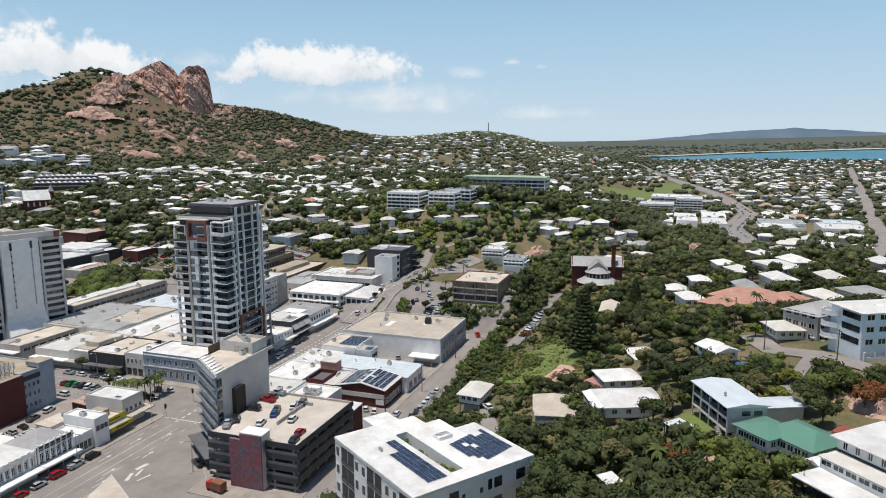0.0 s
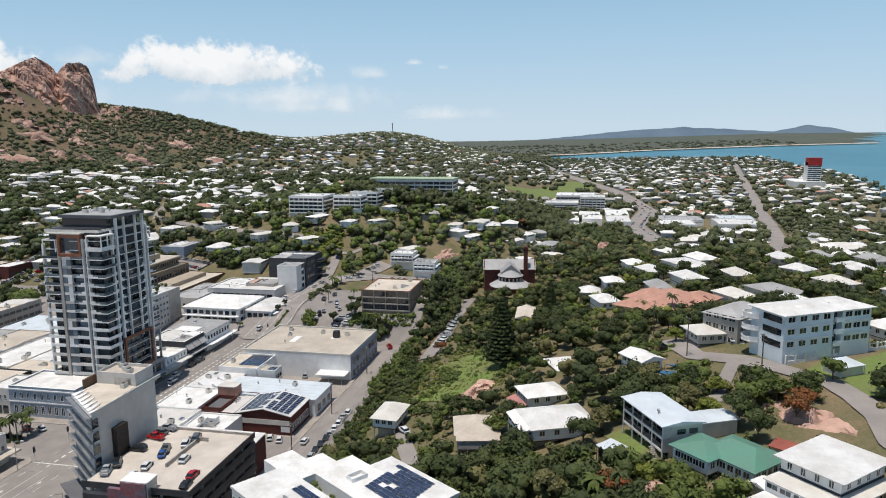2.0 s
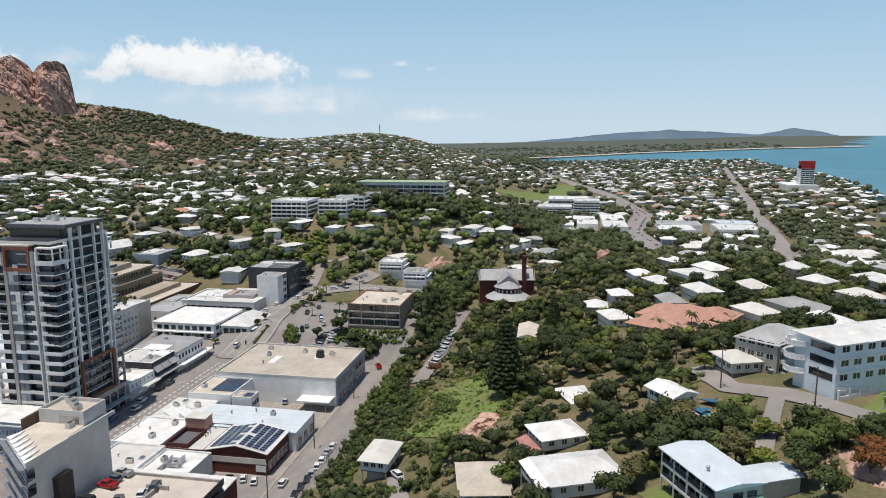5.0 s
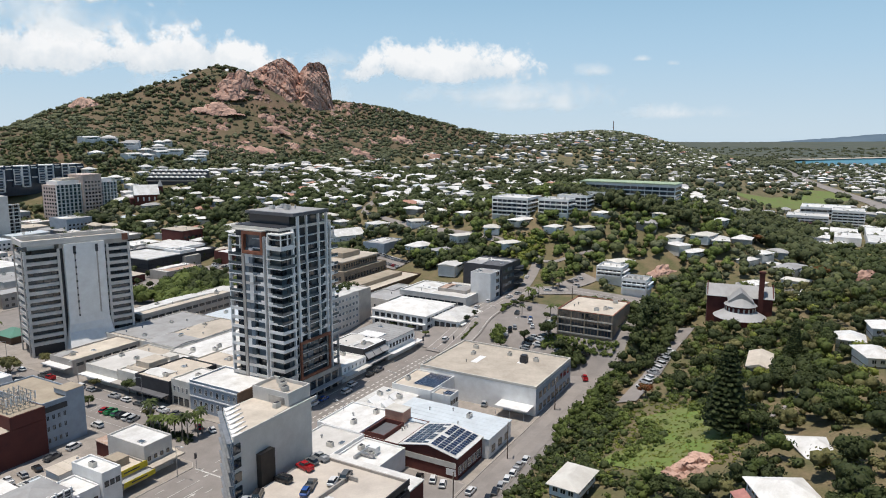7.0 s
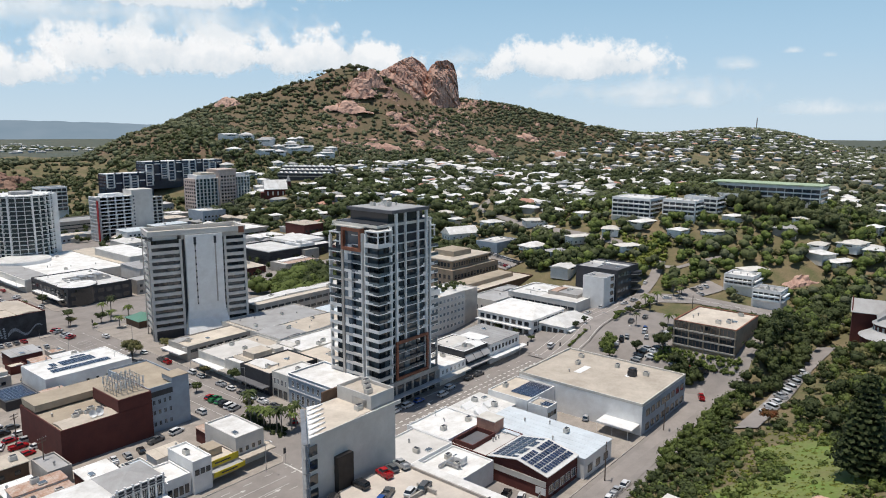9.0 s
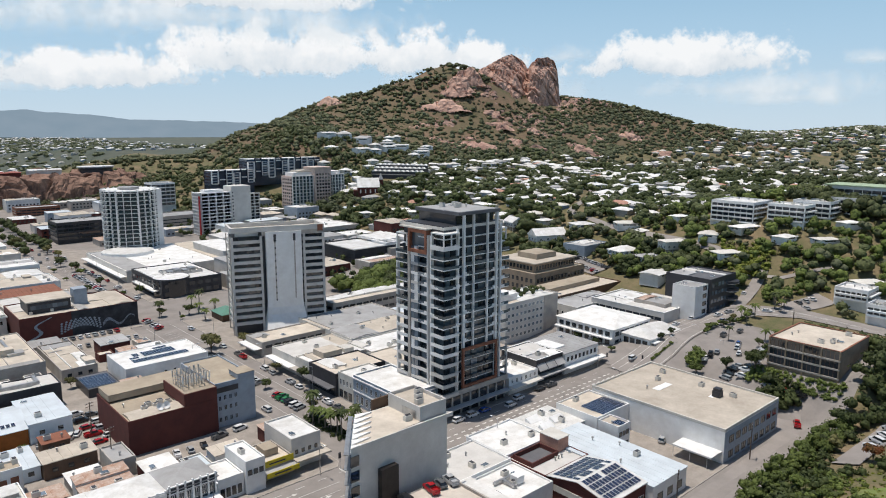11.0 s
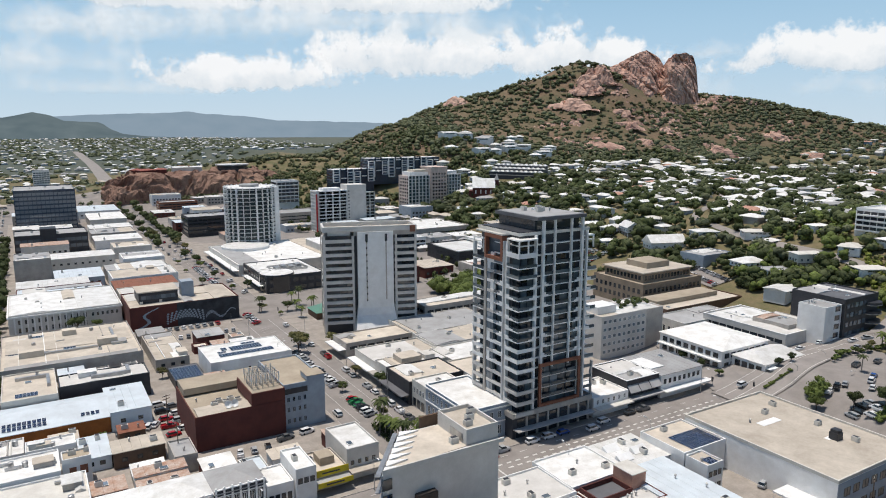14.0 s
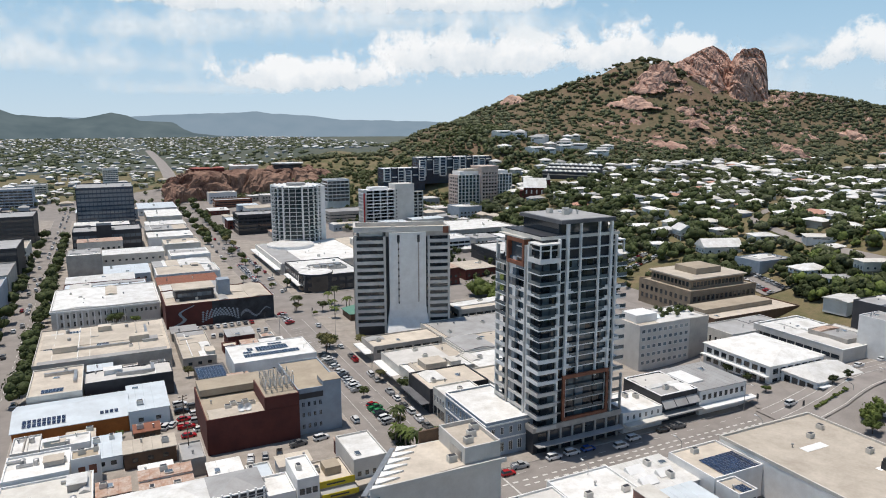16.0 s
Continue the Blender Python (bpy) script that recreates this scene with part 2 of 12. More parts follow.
M = {
    "pale_green": surf("pale_green_roof", (0.42, 0.52, 0.34), 0.6, vary=0.06),
    "signal_red": surf("red_cladding", (0.45, 0.03, 0.03), 0.5, vary=0.06),
    "asphalt": surf("asphalt", (0.285, 0.258, 0.238), 0.9, vary=0.14, scale=0.12, fine=5, bump=0.2, dirt=(0.205, 0.185, 0.17)),
    "paving": surf("paving", (0.37, 0.33, 0.29), 0.9, vary=0.16, scale=0.2, fine=3, dirt=(0.24, 0.212, 0.186)),
    "concrete": surf("concrete", (0.46, 0.43, 0.39), 0.85, vary=0.1, scale=0.25, fine=3, dirt=(0.33, 0.30, 0.27)),
    "pale_concrete": surf("pale_concrete", (0.62, 0.60, 0.57), 0.8, vary=0.06, scale=0.2, fine=3, dirt=(0.50, 0.48, 0.45)),
    "white": surf("white_paint", (0.82, 0.82, 0.81), 0.6, vary=0.05, scale=0.3, fine=4, dirt=(0.70, 0.69, 0.67), per_thing=0.06),
    "offwhite": surf("offwhite_paint", (0.68, 0.66, 0.61), 0.7, vary=0.06, scale=0.3, fine=4, dirt=(0.54, 0.51, 0.46), per_thing=0.08),
    "white_roof": surf("white_roof", (0.84, 0.835, 0.82), 0.5, vary=0.1, scale=0.22, fine=2.0, dirt=(0.58, 0.56, 0.52), per_thing=0.14),
    "beige_roof": surf("beige_roof", (0.60, 0.535, 0.45), 0.85, vary=0.12, scale=0.16, fine=1.3, dirt=(0.43, 0.375, 0.31), per_thing=0.15),
    "tan_roof": surf("tan_roof", (0.42, 0.355, 0.27), 0.85, vary=0.1, scale=0.15, fine=2, dirt=(0.30, 0.25, 0.19)),
    "grey_roof": surf("grey_roof", (0.42, 0.42, 0.42), 0.6, vary=0.08, scale=0.15, fine=3, dirt=(0.30, 0.29, 0.28), per_thing=0.15),
    "dark_roof": surf("dark_roof", (0.15, 0.15, 0.16), 0.6, vary=0.1, scale=0.2, fine=3),
    "blue_grey": surf("blue_grey_paint", (0.34, 0.40, 0.47), 0.7, vary=0.06, scale=0.3, dirt=(0.27, 0.31, 0.36)),
    "brick": surf("red_brick", (0.125, 0.038, 0.03), 0.9, vary=0.15, scale=0.3, fine=5, dirt=(0.09, 0.028, 0.024)),
    "brown": surf("brown_cladding", (0.16, 0.10, 0.065), 0.8, vary=0.12, scale=0.4),
    "rust": surf("rust_panel", (0.27, 0.105, 0.06), 0.7, vary=0.12, scale=0.5),
    "dark": surf("dark_cladding_and_shade", (0.045, 0.047, 0.055), 0.5, vary=0.15, scale=0.4),
    "metal": surf("galvanised_metal", (0.5, 0.5, 0.5), 0.4, 0.7, vary=0.1, scale=0.6),
    "glass": glassy("window_glass", (0.03, 0.038, 0.046), 0.06, 0.9),
    # raised blue base: the sky's reflection is put into the colour
    "blue_glass": glassy("sky_tinted_window_glass", (0.16, 0.20, 0.24), 0.08, 0.9),
    "solar": surf("solar_cell", (0.028, 0.046, 0.10), 0.18, vary=0.1, scale=0.5, spec=0.6, bump=0, per_thing=0.3),
    "grass": surf("garden_ground", (0.078, 0.092, 0.033), 0.95, vary=0.4, scale=0.07, fine=1.5, dirt=(0.21, 0.155, 0.092), bump=0.5, depth=0.1),
    "scrub": surf("scrub_ground", (0.092, 0.090, 0.044), 0.95, vary=0.4, scale=0.022, fine=0.25, dirt=(0.185, 0.118, 0.078), bump=0.6, depth=0.5),
    # bluer grey-green: some distance haze is put into the colour
    "plain": surf("hazed_plain_ground", (0.058, 0.076, 0.058), 0.95, vary=0.35, scale=0.008, fine=0.05, dirt=(0.095, 0.098, 0.072)),
}

# ---- foliage ----
def leafy(name, a, b, scale=0.05, shine=0.2, per_thing=0.25, fine=1.5):
    m = surf(name, a, 0.65, vary=0.5, scale=scale, fine=fine, dirt=b, bump=1.0, depth=0.5 / fine, spec=0.2, per_thing=per_thing, island=0.2)
    n, l = m.node_tree.nodes, m.node_tree.links
    thin = n.new("ShaderNodeBsdfTranslucent")
    mix = n.new("ShaderNodeMixShader")
    mix.inputs[0].default_value = 0.12
    b_ = n["Principled BSDF"]
    l.new(b_.inputs["Base Color"].links[0].from_socket, thin.inputs["Color"])
    l.new(b_.outputs[0], mix.inputs[1])
    l.new(thin.outputs[0], mix.inputs[2])
    l.new(mix.outputs[0], n["Material Output"].inputs["Surface"])
    return m


M["leaf"] = leafy("leaf_green", (0.150, 0.188, 0.045), (0.080, 0.108, 0.030), 0.12)
M["leaf_dark"] = leafy("leaf_dark_green", (0.088, 0.110, 0.036), (0.042, 0.056, 0.021), 0.12)
M["leaf_olive"] = leafy("leaf_olive", (0.200, 0.186, 0.072), (0.110, 0.108, 0.044), 0.12)
M["leaf_light"] = leafy("leaf_yellow_green", (0.24, 0.26, 0.05), (0.16, 0.19, 0.04), 0.3)
M["leaf_silver"] = leafy("leaf_silver", (0.34, 0.37, 0.34), (0.25, 0.28, 0.25), 0.3)
M["leaf_red"] = leafy("leaf_flame", (0.28, 0.075, 0.03), (0.10, 0.09, 0.03), 0.4)
M["leaf_suburb"] = leafy("leaf_suburb", (0.118, 0.134, 0.053), (0.064, 0.078, 0.035), 0.07, fine=0.7)
# far leaves are paler: the haze of distance is put into their green
M["leaf_far"] = leafy("leaf_far_woods_hazed", (0.150, 0.162, 0.086), (0.096, 0.110, 0.062), 0.05, fine=0.5)
# dry scrub green, lightened further to carry the hill's haze in its colour
M["leaf_dry"] = leafy("leaf_dry_scrub_hazed", (0.138, 0.145, 0.066), (0.095, 0.100, 0.050), 0.03, fine=0.35)
M["bark"] = surf("bark", (0.16, 0.12, 0.09), 0.95, vary=0.2, scale=1.5, bump=0.5, depth=0.05)
M["palm_bark"] = surf("palm_bark", (0.28, 0.25, 0.21), 0.95, vary=0.15, scale=2)
RNG = np.random.default_rng(7)


def clump_faces():
    """A rounded twelve-sided clump: unit points and outward quads."""
    corners = [(x, y, z) for x in (-1, 1) for y in (-1, 1) for z in (-1, 1)]
    tips = [(s if k == 0 else 0, s if k == 1 else 0, s if k == 2 else 0) for k in range(3) for s in (-1, 1)]
    pts = [Vector(c).normalized() for c in corners] + [Vector(t) for t in tips]
    quads = []
    for i, a in enumerate(corners):
        for k in range(3):
            if a[k] > 0:
                continue
            b = [*a]
            b[k] = 1
            p, q = [m for m in range(3) if m != k]
            ids = [i, 8 + 2 * p + (a[p] > 0), corners.index(tuple(b)), 8 + 2 * q + (a[q] > 0)]
            n = (pts[ids[1]] - pts[ids[0]]).cross(pts[ids[2]] - pts[ids[0]])
            quads.append(ids if n.dot(pts[ids[0]] + pts[ids[2]]) > 0 else ids[::-1])
    return np.array([[*p] for p in pts]), np.array(quads)


CLUMP, CLUMP_QUADS = clump_faces()


def leaf_cloud(centres, radii, per, size, flat=0.12, core=0.86):
    """Uneven leafy clumps with loose leaves over their skins. centres, radii: (n, 3). Returns points and quads."""
    centres, radii = np.asarray(centres, float), np.asarray(radii, float)
    m = len(centres)
    jit = RNG.uniform(0.72, 1.12, (m, 14, 1)) * core
    turn = RNG.uniform(0, 6.28, m)
    ct, st = np.cos(turn)[:, None], np.sin(turn)[:, None]
    base = np.stack([CLUMP[:, 0] * ct - CLUMP[:, 1] * st, CLUMP[:, 0] * st + CLUMP[:, 1] * ct, np.broadcast_to(CLUMP[:, 2], (m, 14))], -1)
    body = centres[:, None, :] + base * jit * radii[:, None, :]
    body_quads = (np.arange(m)[:, None, None] * 14 + CLUMP_QUADS[None]).reshape(-1, 4)
    c, r = np.repeat(centres, per, 0), np.repeat(radii, per, 0)
    n = len(c)
    v = RNG.normal(size=(n, 3))
    v[:, 2] = np.where(v[:, 2] < -0.4, -v[:, 2], v[:, 2])
    v /= np.linalg.norm(v, axis=1, keepdims=True)
    p = c + v * r * RNG.uniform(0.72, 1.06, (n, 1))
    s = (np.repeat(np.asarray(size, float) * np.ones(m), per) * RNG.uniform(0.55, 1.3, n))[:, None]
    # leaves lie along the clump's skin, a little ruffled
    nor = v * 1.25 + RNG.normal(size=(n, 3)) * 0.42 + np.array([0, 0, flat])
    nor /= np.linalg.norm(nor, axis=1, keepdims=True)
    a = np.cross(nor, RNG.normal(size=(n, 3)))
    a /= np.linalg.norm(a, axis=1, keepdims=True)
    b = np.cross(nor, a)
    pts = np.stack([p - a * s - b * s * 0.6, p + a * s - b * s * 0.7, p + a * s * 0.8 + b * s * 0.6, p - a * s * 0.9 + b * s * 0.7], 1).reshape(-1, 3)
    return np.concatenate([body.reshape(-1, 3), pts]), np.concatenate([body_quads, np.arange(len(pts)).reshape(-1, 4) + m * 14])


def quick_mesh(name, pts, quads, mats):
    me = bpy.data.meshes.new(name)
    me.vertices.add(len(pts))
    me.vertices.foreach_set("co", np.asarray(pts, np.float32).ravel())
    me.loops.add(quads.size)
    me.loops.foreach_set("vertex_index", quads.ravel().astype(np.int32))
    me.polygons.add(len(quads))
    me.polygons.foreach_set("loop_start", (np.arange(len(quads)) * quads.shape[1]).astype(np.int32))
    me.polygons.foreach_set("use_smooth", np.ones(len(quads), bool))
    me.update(calc_edges=True)
    for m in mats if isinstance(mats, (list, tuple)) else [mats]:
        me.materials.append(m)
    me.validate()
    return me

# ---- ground, sea and far country ----
def shore(x, y):
    """How far (0 to 1) a place lies in the bay."""
    a = np.degrees(np.arctan2(x - CX, y - CY))
    r = np.hypot(x - CX, y - CY)
    near = np.interp(a, [84.5, 86, 95, 103.5, 105.5, 107.7, 112.3, 114, 118, 125, 140, 180], [2300, 2150, 2230, 2300, 1950, 1720, 1200, 930, 760, 640, 560, 560])
    far = np.interp(a, [84.5, 86, 95, 103.5, 110.5, 111.5], [2310, 2330, 2700, 2930, 3150, 5600])
    w = 22 + 30 * np.sin(a * 2.3) ** 2
    return sm(-w, w, r - near) * sm(-w, w, far - r) * (a > 84.5)


def spread(lo, hi, step, reach, grow=1.13):
    mid = list(np.arange(lo, hi + 0.1, step))
    a, d = mid[-1], step
    while a < reach:
        d = min(d * grow, 120)
        a += d
        mid.append(a)
    a, d = mid[0], step
    while a > -reach:
        d = min(d * grow, 120)
        a -= d
        mid.insert(0, a)
    return np.array(mid)


def make_ground():
    gx, gy = spread(-300, 420, 5.0, 4900), spread(-330, 420, 5.0, 4900)
    X, Y = np.meshgrid(gx, gy)
    Z = land(X, Y) - 9 * shore(X, Y) - 0.05
    keep = np.hypot(X - CX, Y - CY) < 4880
    ny, nx = X.shape
    idx = np.arange(nx * ny).reshape(ny, nx)
    quads = np.stack([idx[:-1, :-1], idx[:-1, 1:], idx[1:, 1:], idx[1:, :-1]], -1)
    ok = (keep[:-1, :-1] & keep[1:, 1:] & keep[:-1, 1:] & keep[1:, :-1]).ravel()
    quads = quads.reshape(-1, 4)[ok]
    me = bpy.data.meshes.new("ground")
    me.from_pydata(np.stack([X, Y, Z], -1).reshape(-1, 3).tolist(), [], quads.tolist())
    cx, cy = (gx[:-1] + gx[1:]) / 2, (gy[:-1] + gy[1:]) / 2
    FX, FY = [a.ravel()[ok] for a in np.meshgrid(cx, cy)]
    fz = land(FX, FY)
    hill = (FY < -96) | ((FX > 130) & (FY < 330)) | (FX > 200) | ((FX > 66) & (FY > 470)) | ((FX > 150) & (FY > 330)) | ((FY > 640) & (FX > -20))
    wild = (fz > 50) & (FX > 20) & (FX < 1330) & (FY > 300)
    kind = np.where(wild, 2, np.where(hill, 1, 0))
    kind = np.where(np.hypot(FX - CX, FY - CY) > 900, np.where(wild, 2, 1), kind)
    # beyond 1500 m the haze-tinted plain colour takes over
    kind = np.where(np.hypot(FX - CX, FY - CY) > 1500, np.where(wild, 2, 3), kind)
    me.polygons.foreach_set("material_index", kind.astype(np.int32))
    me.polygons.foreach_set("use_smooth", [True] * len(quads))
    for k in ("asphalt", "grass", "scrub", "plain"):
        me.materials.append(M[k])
    return tagged(new("ground", me), "flat town ground rising to green hills", "ground", "", "structure")


make_ground()


def make_sea():
    rr = np.r_[np.arange(450, 2000, 100), np.arange(2000, 4880, 160), 4880]
    aa = np.radians(np.arange(83, 181, 1.0))
    pts, faces = [], []
    for r in rr:
        for a in aa:
            x, y = CX + r * math.sin(a), CY + r * math.cos(a)
            rise = 92 * (1 - r / (2000 * math.exp((r - 2000) / 1216))) if r > 2000 else 0
            k = float(np.interp(math.degrees(a), [60, 84, 104, 130], [0.13, 0.3, 0.9, 1.0]))
            pts.append((x, y, k * rise - 2.0))
    n = len(aa)
    for i in range(len(rr) - 1):
        for k in range(n - 1):
            faces.append((i * n + k, (i + 1) * n + k, (i + 1) * n + k + 1, i * n + k + 1))
    g = Geo().add(pts, faces)
    M["sea"] = surf("sea_water", (0.024, 0.14, 0.205), 0.3, vary=0.05, scale=0.004, fine=0.05, bump=0.06, depth=0.5, dirt=(0.042, 0.19, 0.24), spec=0.3)
    setting("water", g, M["sea"], "blue-green sea in a wide bay", "sea")


make_sea()


def make_beach():
    """The pale strand along the far side of the bay."""
    pts, faces = [], []
    aa = np.arange(86, 110.6, 0.35)
    for a in aa:
        far = float(np.interp(a, [84.5, 86, 95, 103.5, 110.5, 111.5], [2310, 2330, 2700, 2930, 3150, 5600]))
        for r in (far - 26, far + 10, far + 34):
            x, y = CX + r * math.sin(radians(a)), CY + r * math.cos(radians(a))
            pts.append((x, y, ground_z(x, y) + 0.9))
    for k in range(len(aa) - 1):
        faces += [(3 * k, 3 * k + 1, 3 * k + 4, 3 * k + 3), (3 * k + 1, 3 * k + 2, 3 * k + 5, 3 * k + 4)]
    setting("beach", Geo().add(pts, faces), surf("beach_sand", (0.62, 0.54, 0.44), 0.95, vary=0.08, scale=0.02, fine=0.2), "pale sand beach along the far shore", "beach")


make_beach()

# ---- the rock-topped hill ----
M["granite"] = surf("pink_granite", (0.62, 0.41, 0.32), 0.95, vary=0.35, scale=0.03, fine=0.2, dirt=(0.35, 0.21, 0.165), bump=0.9, depth=2.0)
M["quarry"] = surf("red_quarry_rock", (0.34, 0.215, 0.155), 0.95, vary=0.35, scale=0.05, fine=0.3, dirt=(0.15, 0.08, 0.06), bump=0.9, depth=2.0)


def crag(name, label, cx, cy, rx, ry, z0, h, turn, seed, steep=3.0, res=2.2, rough=7.0, tops=None, mat="granite"):
    """A cliff-sided outcrop: a rounded height field, broken by clefts and ledges."""
    n = int(2.4 * max(rx, ry) / res)
    fq = min(max(45 / max(rx, ry), 1.0), 8.0)
    if z0 is None:
        z0 = ground_z(cx, cy) - 5
    u = np.linspace(-1.2, 1.2, n)
    U, V = np.meshgrid(u, u)
    q = (np.abs(U) ** 2.4 + np.abs(V) ** 2.4) ** (1 / 2.4)
    c, s = math.cos(radians(turn)), math.sin(radians(turn))
    X, Y = cx + U * rx * c - V * ry * s, cy + U * rx * s + V * ry * c
    Z = np.zeros_like(X)
    wob = np.zeros_like(X)
    for i in range(n):
        for k in range(n):
            p = Vector((X[i, k] * 0.02 * fq, Y[i, k] * 0.02 * fq, seed))
            wob[i, k] = noise.fractal(p, 0.9, 2.2, 5)
    q2 = q * (1 + 0.16 * wob)
    top = np.clip(1 - np.clip(q2, 0, 1.2) ** steep, -0.3, 1)
    if tops:
        # a skyline of its own, with cliffs towards front and back
        prof = np.interp(U + 0.07 * wob, [p[0] for p in tops], [p[1] for p in tops])
        top = prof * np.clip(1 - np.abs(V * (1 + 0.3 * wob)) ** steep, -0.6, 1)
        top = np.where(np.abs(U) > 1.12, np.minimum(top, -0.5), top)
    Z = z0 + h * top + rough * wob * (top > 0)
    crack = np.array([[abs(noise.noise(Vector((X[i, k] * 0.03 * fq, Y[i, k] * 0.03 * fq, seed + 7)))) for k in range(n)] for i in range(n)])
    Z = Z - rough * 1.6 * np.clip(1 - crack / 0.09, 0, 1) * (top > 0.15)
    Z = Z + rough * 0.35 * np.sin(Z * 0.42 * fq + 3 * wob) * (top > 0.1)
    pts, faces = [], []
    for i in range(n):
        for k in range(n):
            z = Z[i, k]
            a = Vector((X[i, k], Y[i, k], z))
            w = noise.noise_vector(a * 0.045 * fq) * rough * 0.9 + noise.noise_vector(a * 0.1 * fq) * rough * 0.5 + noise.noise_vector(a * 0.24 * fq) * rough * 0.34
            pts.append((a.x + w.x, a.y + w.y, z + w.z * 0.5))
    for i in range(n - 1):
        for k in range(n - 1):
            if (max(abs(U[i, k]), abs(V[i, k])) < 1.16) if tops else q[i, k] < 1.16:
                faces.append((i * n + k, i * n + k + 1, (i + 1) * n + k + 1, (i + 1) * n + k))
    g = Geo().add(pts, faces)
    return setting(name, g, M[mat], label, "rock outcrop")


def summit_crag():
    """The summit cliffs: a broad broken mass and a sheer dome, parted by a cleft. Stations along the foot: way along, foot x, y, z, crest z."""
    st = np.array([(0.0, 627, 702, 136, 150), (0.1, 640, 684, 130, 168), (0.2, 655, 664, 125, 184), (0.32, 690, 653, 124, 205), (0.44, 723, 652, 124, 217), (0.55, 751, 651, 121, 207), (0.62, 768, 652, 119, 197), (0.7, 788, 650, 117, 208), (0.8, 822, 652, 117, 212), (0.87, 842, 654, 117, 207), (0.93, 856, 657, 117, 190), (0.97, 866, 660, 118, 160), (1.0, 876, 664, 119, 120)])
    ns, nv = 130, 112
    S, V = np.meshgrid(np.linspace(0, 1, ns), np.linspace(-0.12, 1.7, nv))
    fx, fy, fz, cz = [np.interp(S, st[:, 0], st[:, k]) for k in range(1, 5)]
    pts, faces = [], []
    for i in range(nv):
        for k in range(ns):
            s_, v = S[i, k], V[i, k]
            dome = 1 / (1 + math.exp(-(s_ - 0.63) * 60))
            warp = noise.fractal(Vector((s_ * 9, v * 2.2, 4.0)), 0.9, 2.1, 5)
            w = min(max(v + 0.10 * warp, -0.2), 1.0)
            up = (1 - dome) * (0.25 * w + 0.75 * w ** 1.5 if w > 0 else w) + dome * (1 - (1 - max(w, 0)) ** 1.6)
            # ledges step the face
            up += 0.045 * math.sin(up * 15 + 4 * warp + 6 * s_) * (w > 0.05) * (w < 0.95)
            z = fz[i, k] - 4 + (cz[i, k] - fz[i, k] + 4) * min(up, 1.0)
            if v > 1.15:
                z -= (v - 1.15) * 90
            cleft = math.exp(-((s_ - 0.615 - 0.03 * warp) / 0.03) ** 2)
            run = (92 - 36 * dome) * v + 6 * cleft * (1 if v < 1.1 else 0.3)
            z -= 5 * cleft * min(max(v, 0), 1)
            x, y = fx[i, k] + 0.75 * run, fy[i, k] + 0.66 * run
            q = Vector((x, y, z))
            tilt = Vector((q.x * 0.8 + q.z * 0.5, q.y * 0.8 - q.z * 0.35, q.z * 0.75 + q.x * 0.3))
            d1 = noise.voronoi(tilt * 0.032, distance_metric="DISTANCE", exponent=2.5)[0]
            d2 = noise.voronoi(tilt * 0.09, distance_metric="DISTANCE", exponent=2.5)[0]
            crack = 6.0 * max(0.0, 1 - (d1[1] - d1[0]) / 0.13) + 2.6 * max(0.0, 1 - (d2[1] - d2[0]) / 0.18)
            lump = 10.0 * noise.fractal(tilt * 0.016, 0.9, 2.1, 3) + 4.5 * (0.45 - d1[0]) + 3.2 * (0.45 - d2[0]) + 1.6 * noise.noise(q * 0.3) - crack
            pts.append((x - 0.75 * lump, y - 0.66 * lump, z + 0.14 * lump + 0.8 * noise.noise(q * 0.2)))
    for i in range(nv - 1):
        for k in range(ns - 1):
            faces.append((i * ns + k, i * ns + k + 1, (i + 1) * ns + k + 1, (i + 1) * ns + k))
    setting("rock_outcrop", Geo().add(pts, faces), M["granite"], "steep pink granite summit crag with dark clefts", "rock outcrop")


summit_crag()
for cx, cy, rx, ry, h, turn, seed in ((600, 684, 42, 15, 14, -46, 9), (632, 560, 20, 10, 10, -40, 15), (645, 612, 30, 8, 11, -75, 16), (912, 547, 30, 13, 13, -50, 17), (752, 512, 20, 9, 9, -40, 19), (517, 653, 15, 8, 8, -40, 21), (507, 595, 16, 8, 8, -46, 22), (566, 590, 16, 7, 8, -46, 24), (700, 590, 18, 7, 9, -60, 25), (840, 560, 16, 8, 9, -46, 26), (660, 640, 22, 8, 10, -46, 27)):
    crag("rock_outcrop", "bare granite slab on the slope", cx, cy, rx, ry, None, h, turn, float(seed), 2.0, rough=3.6)


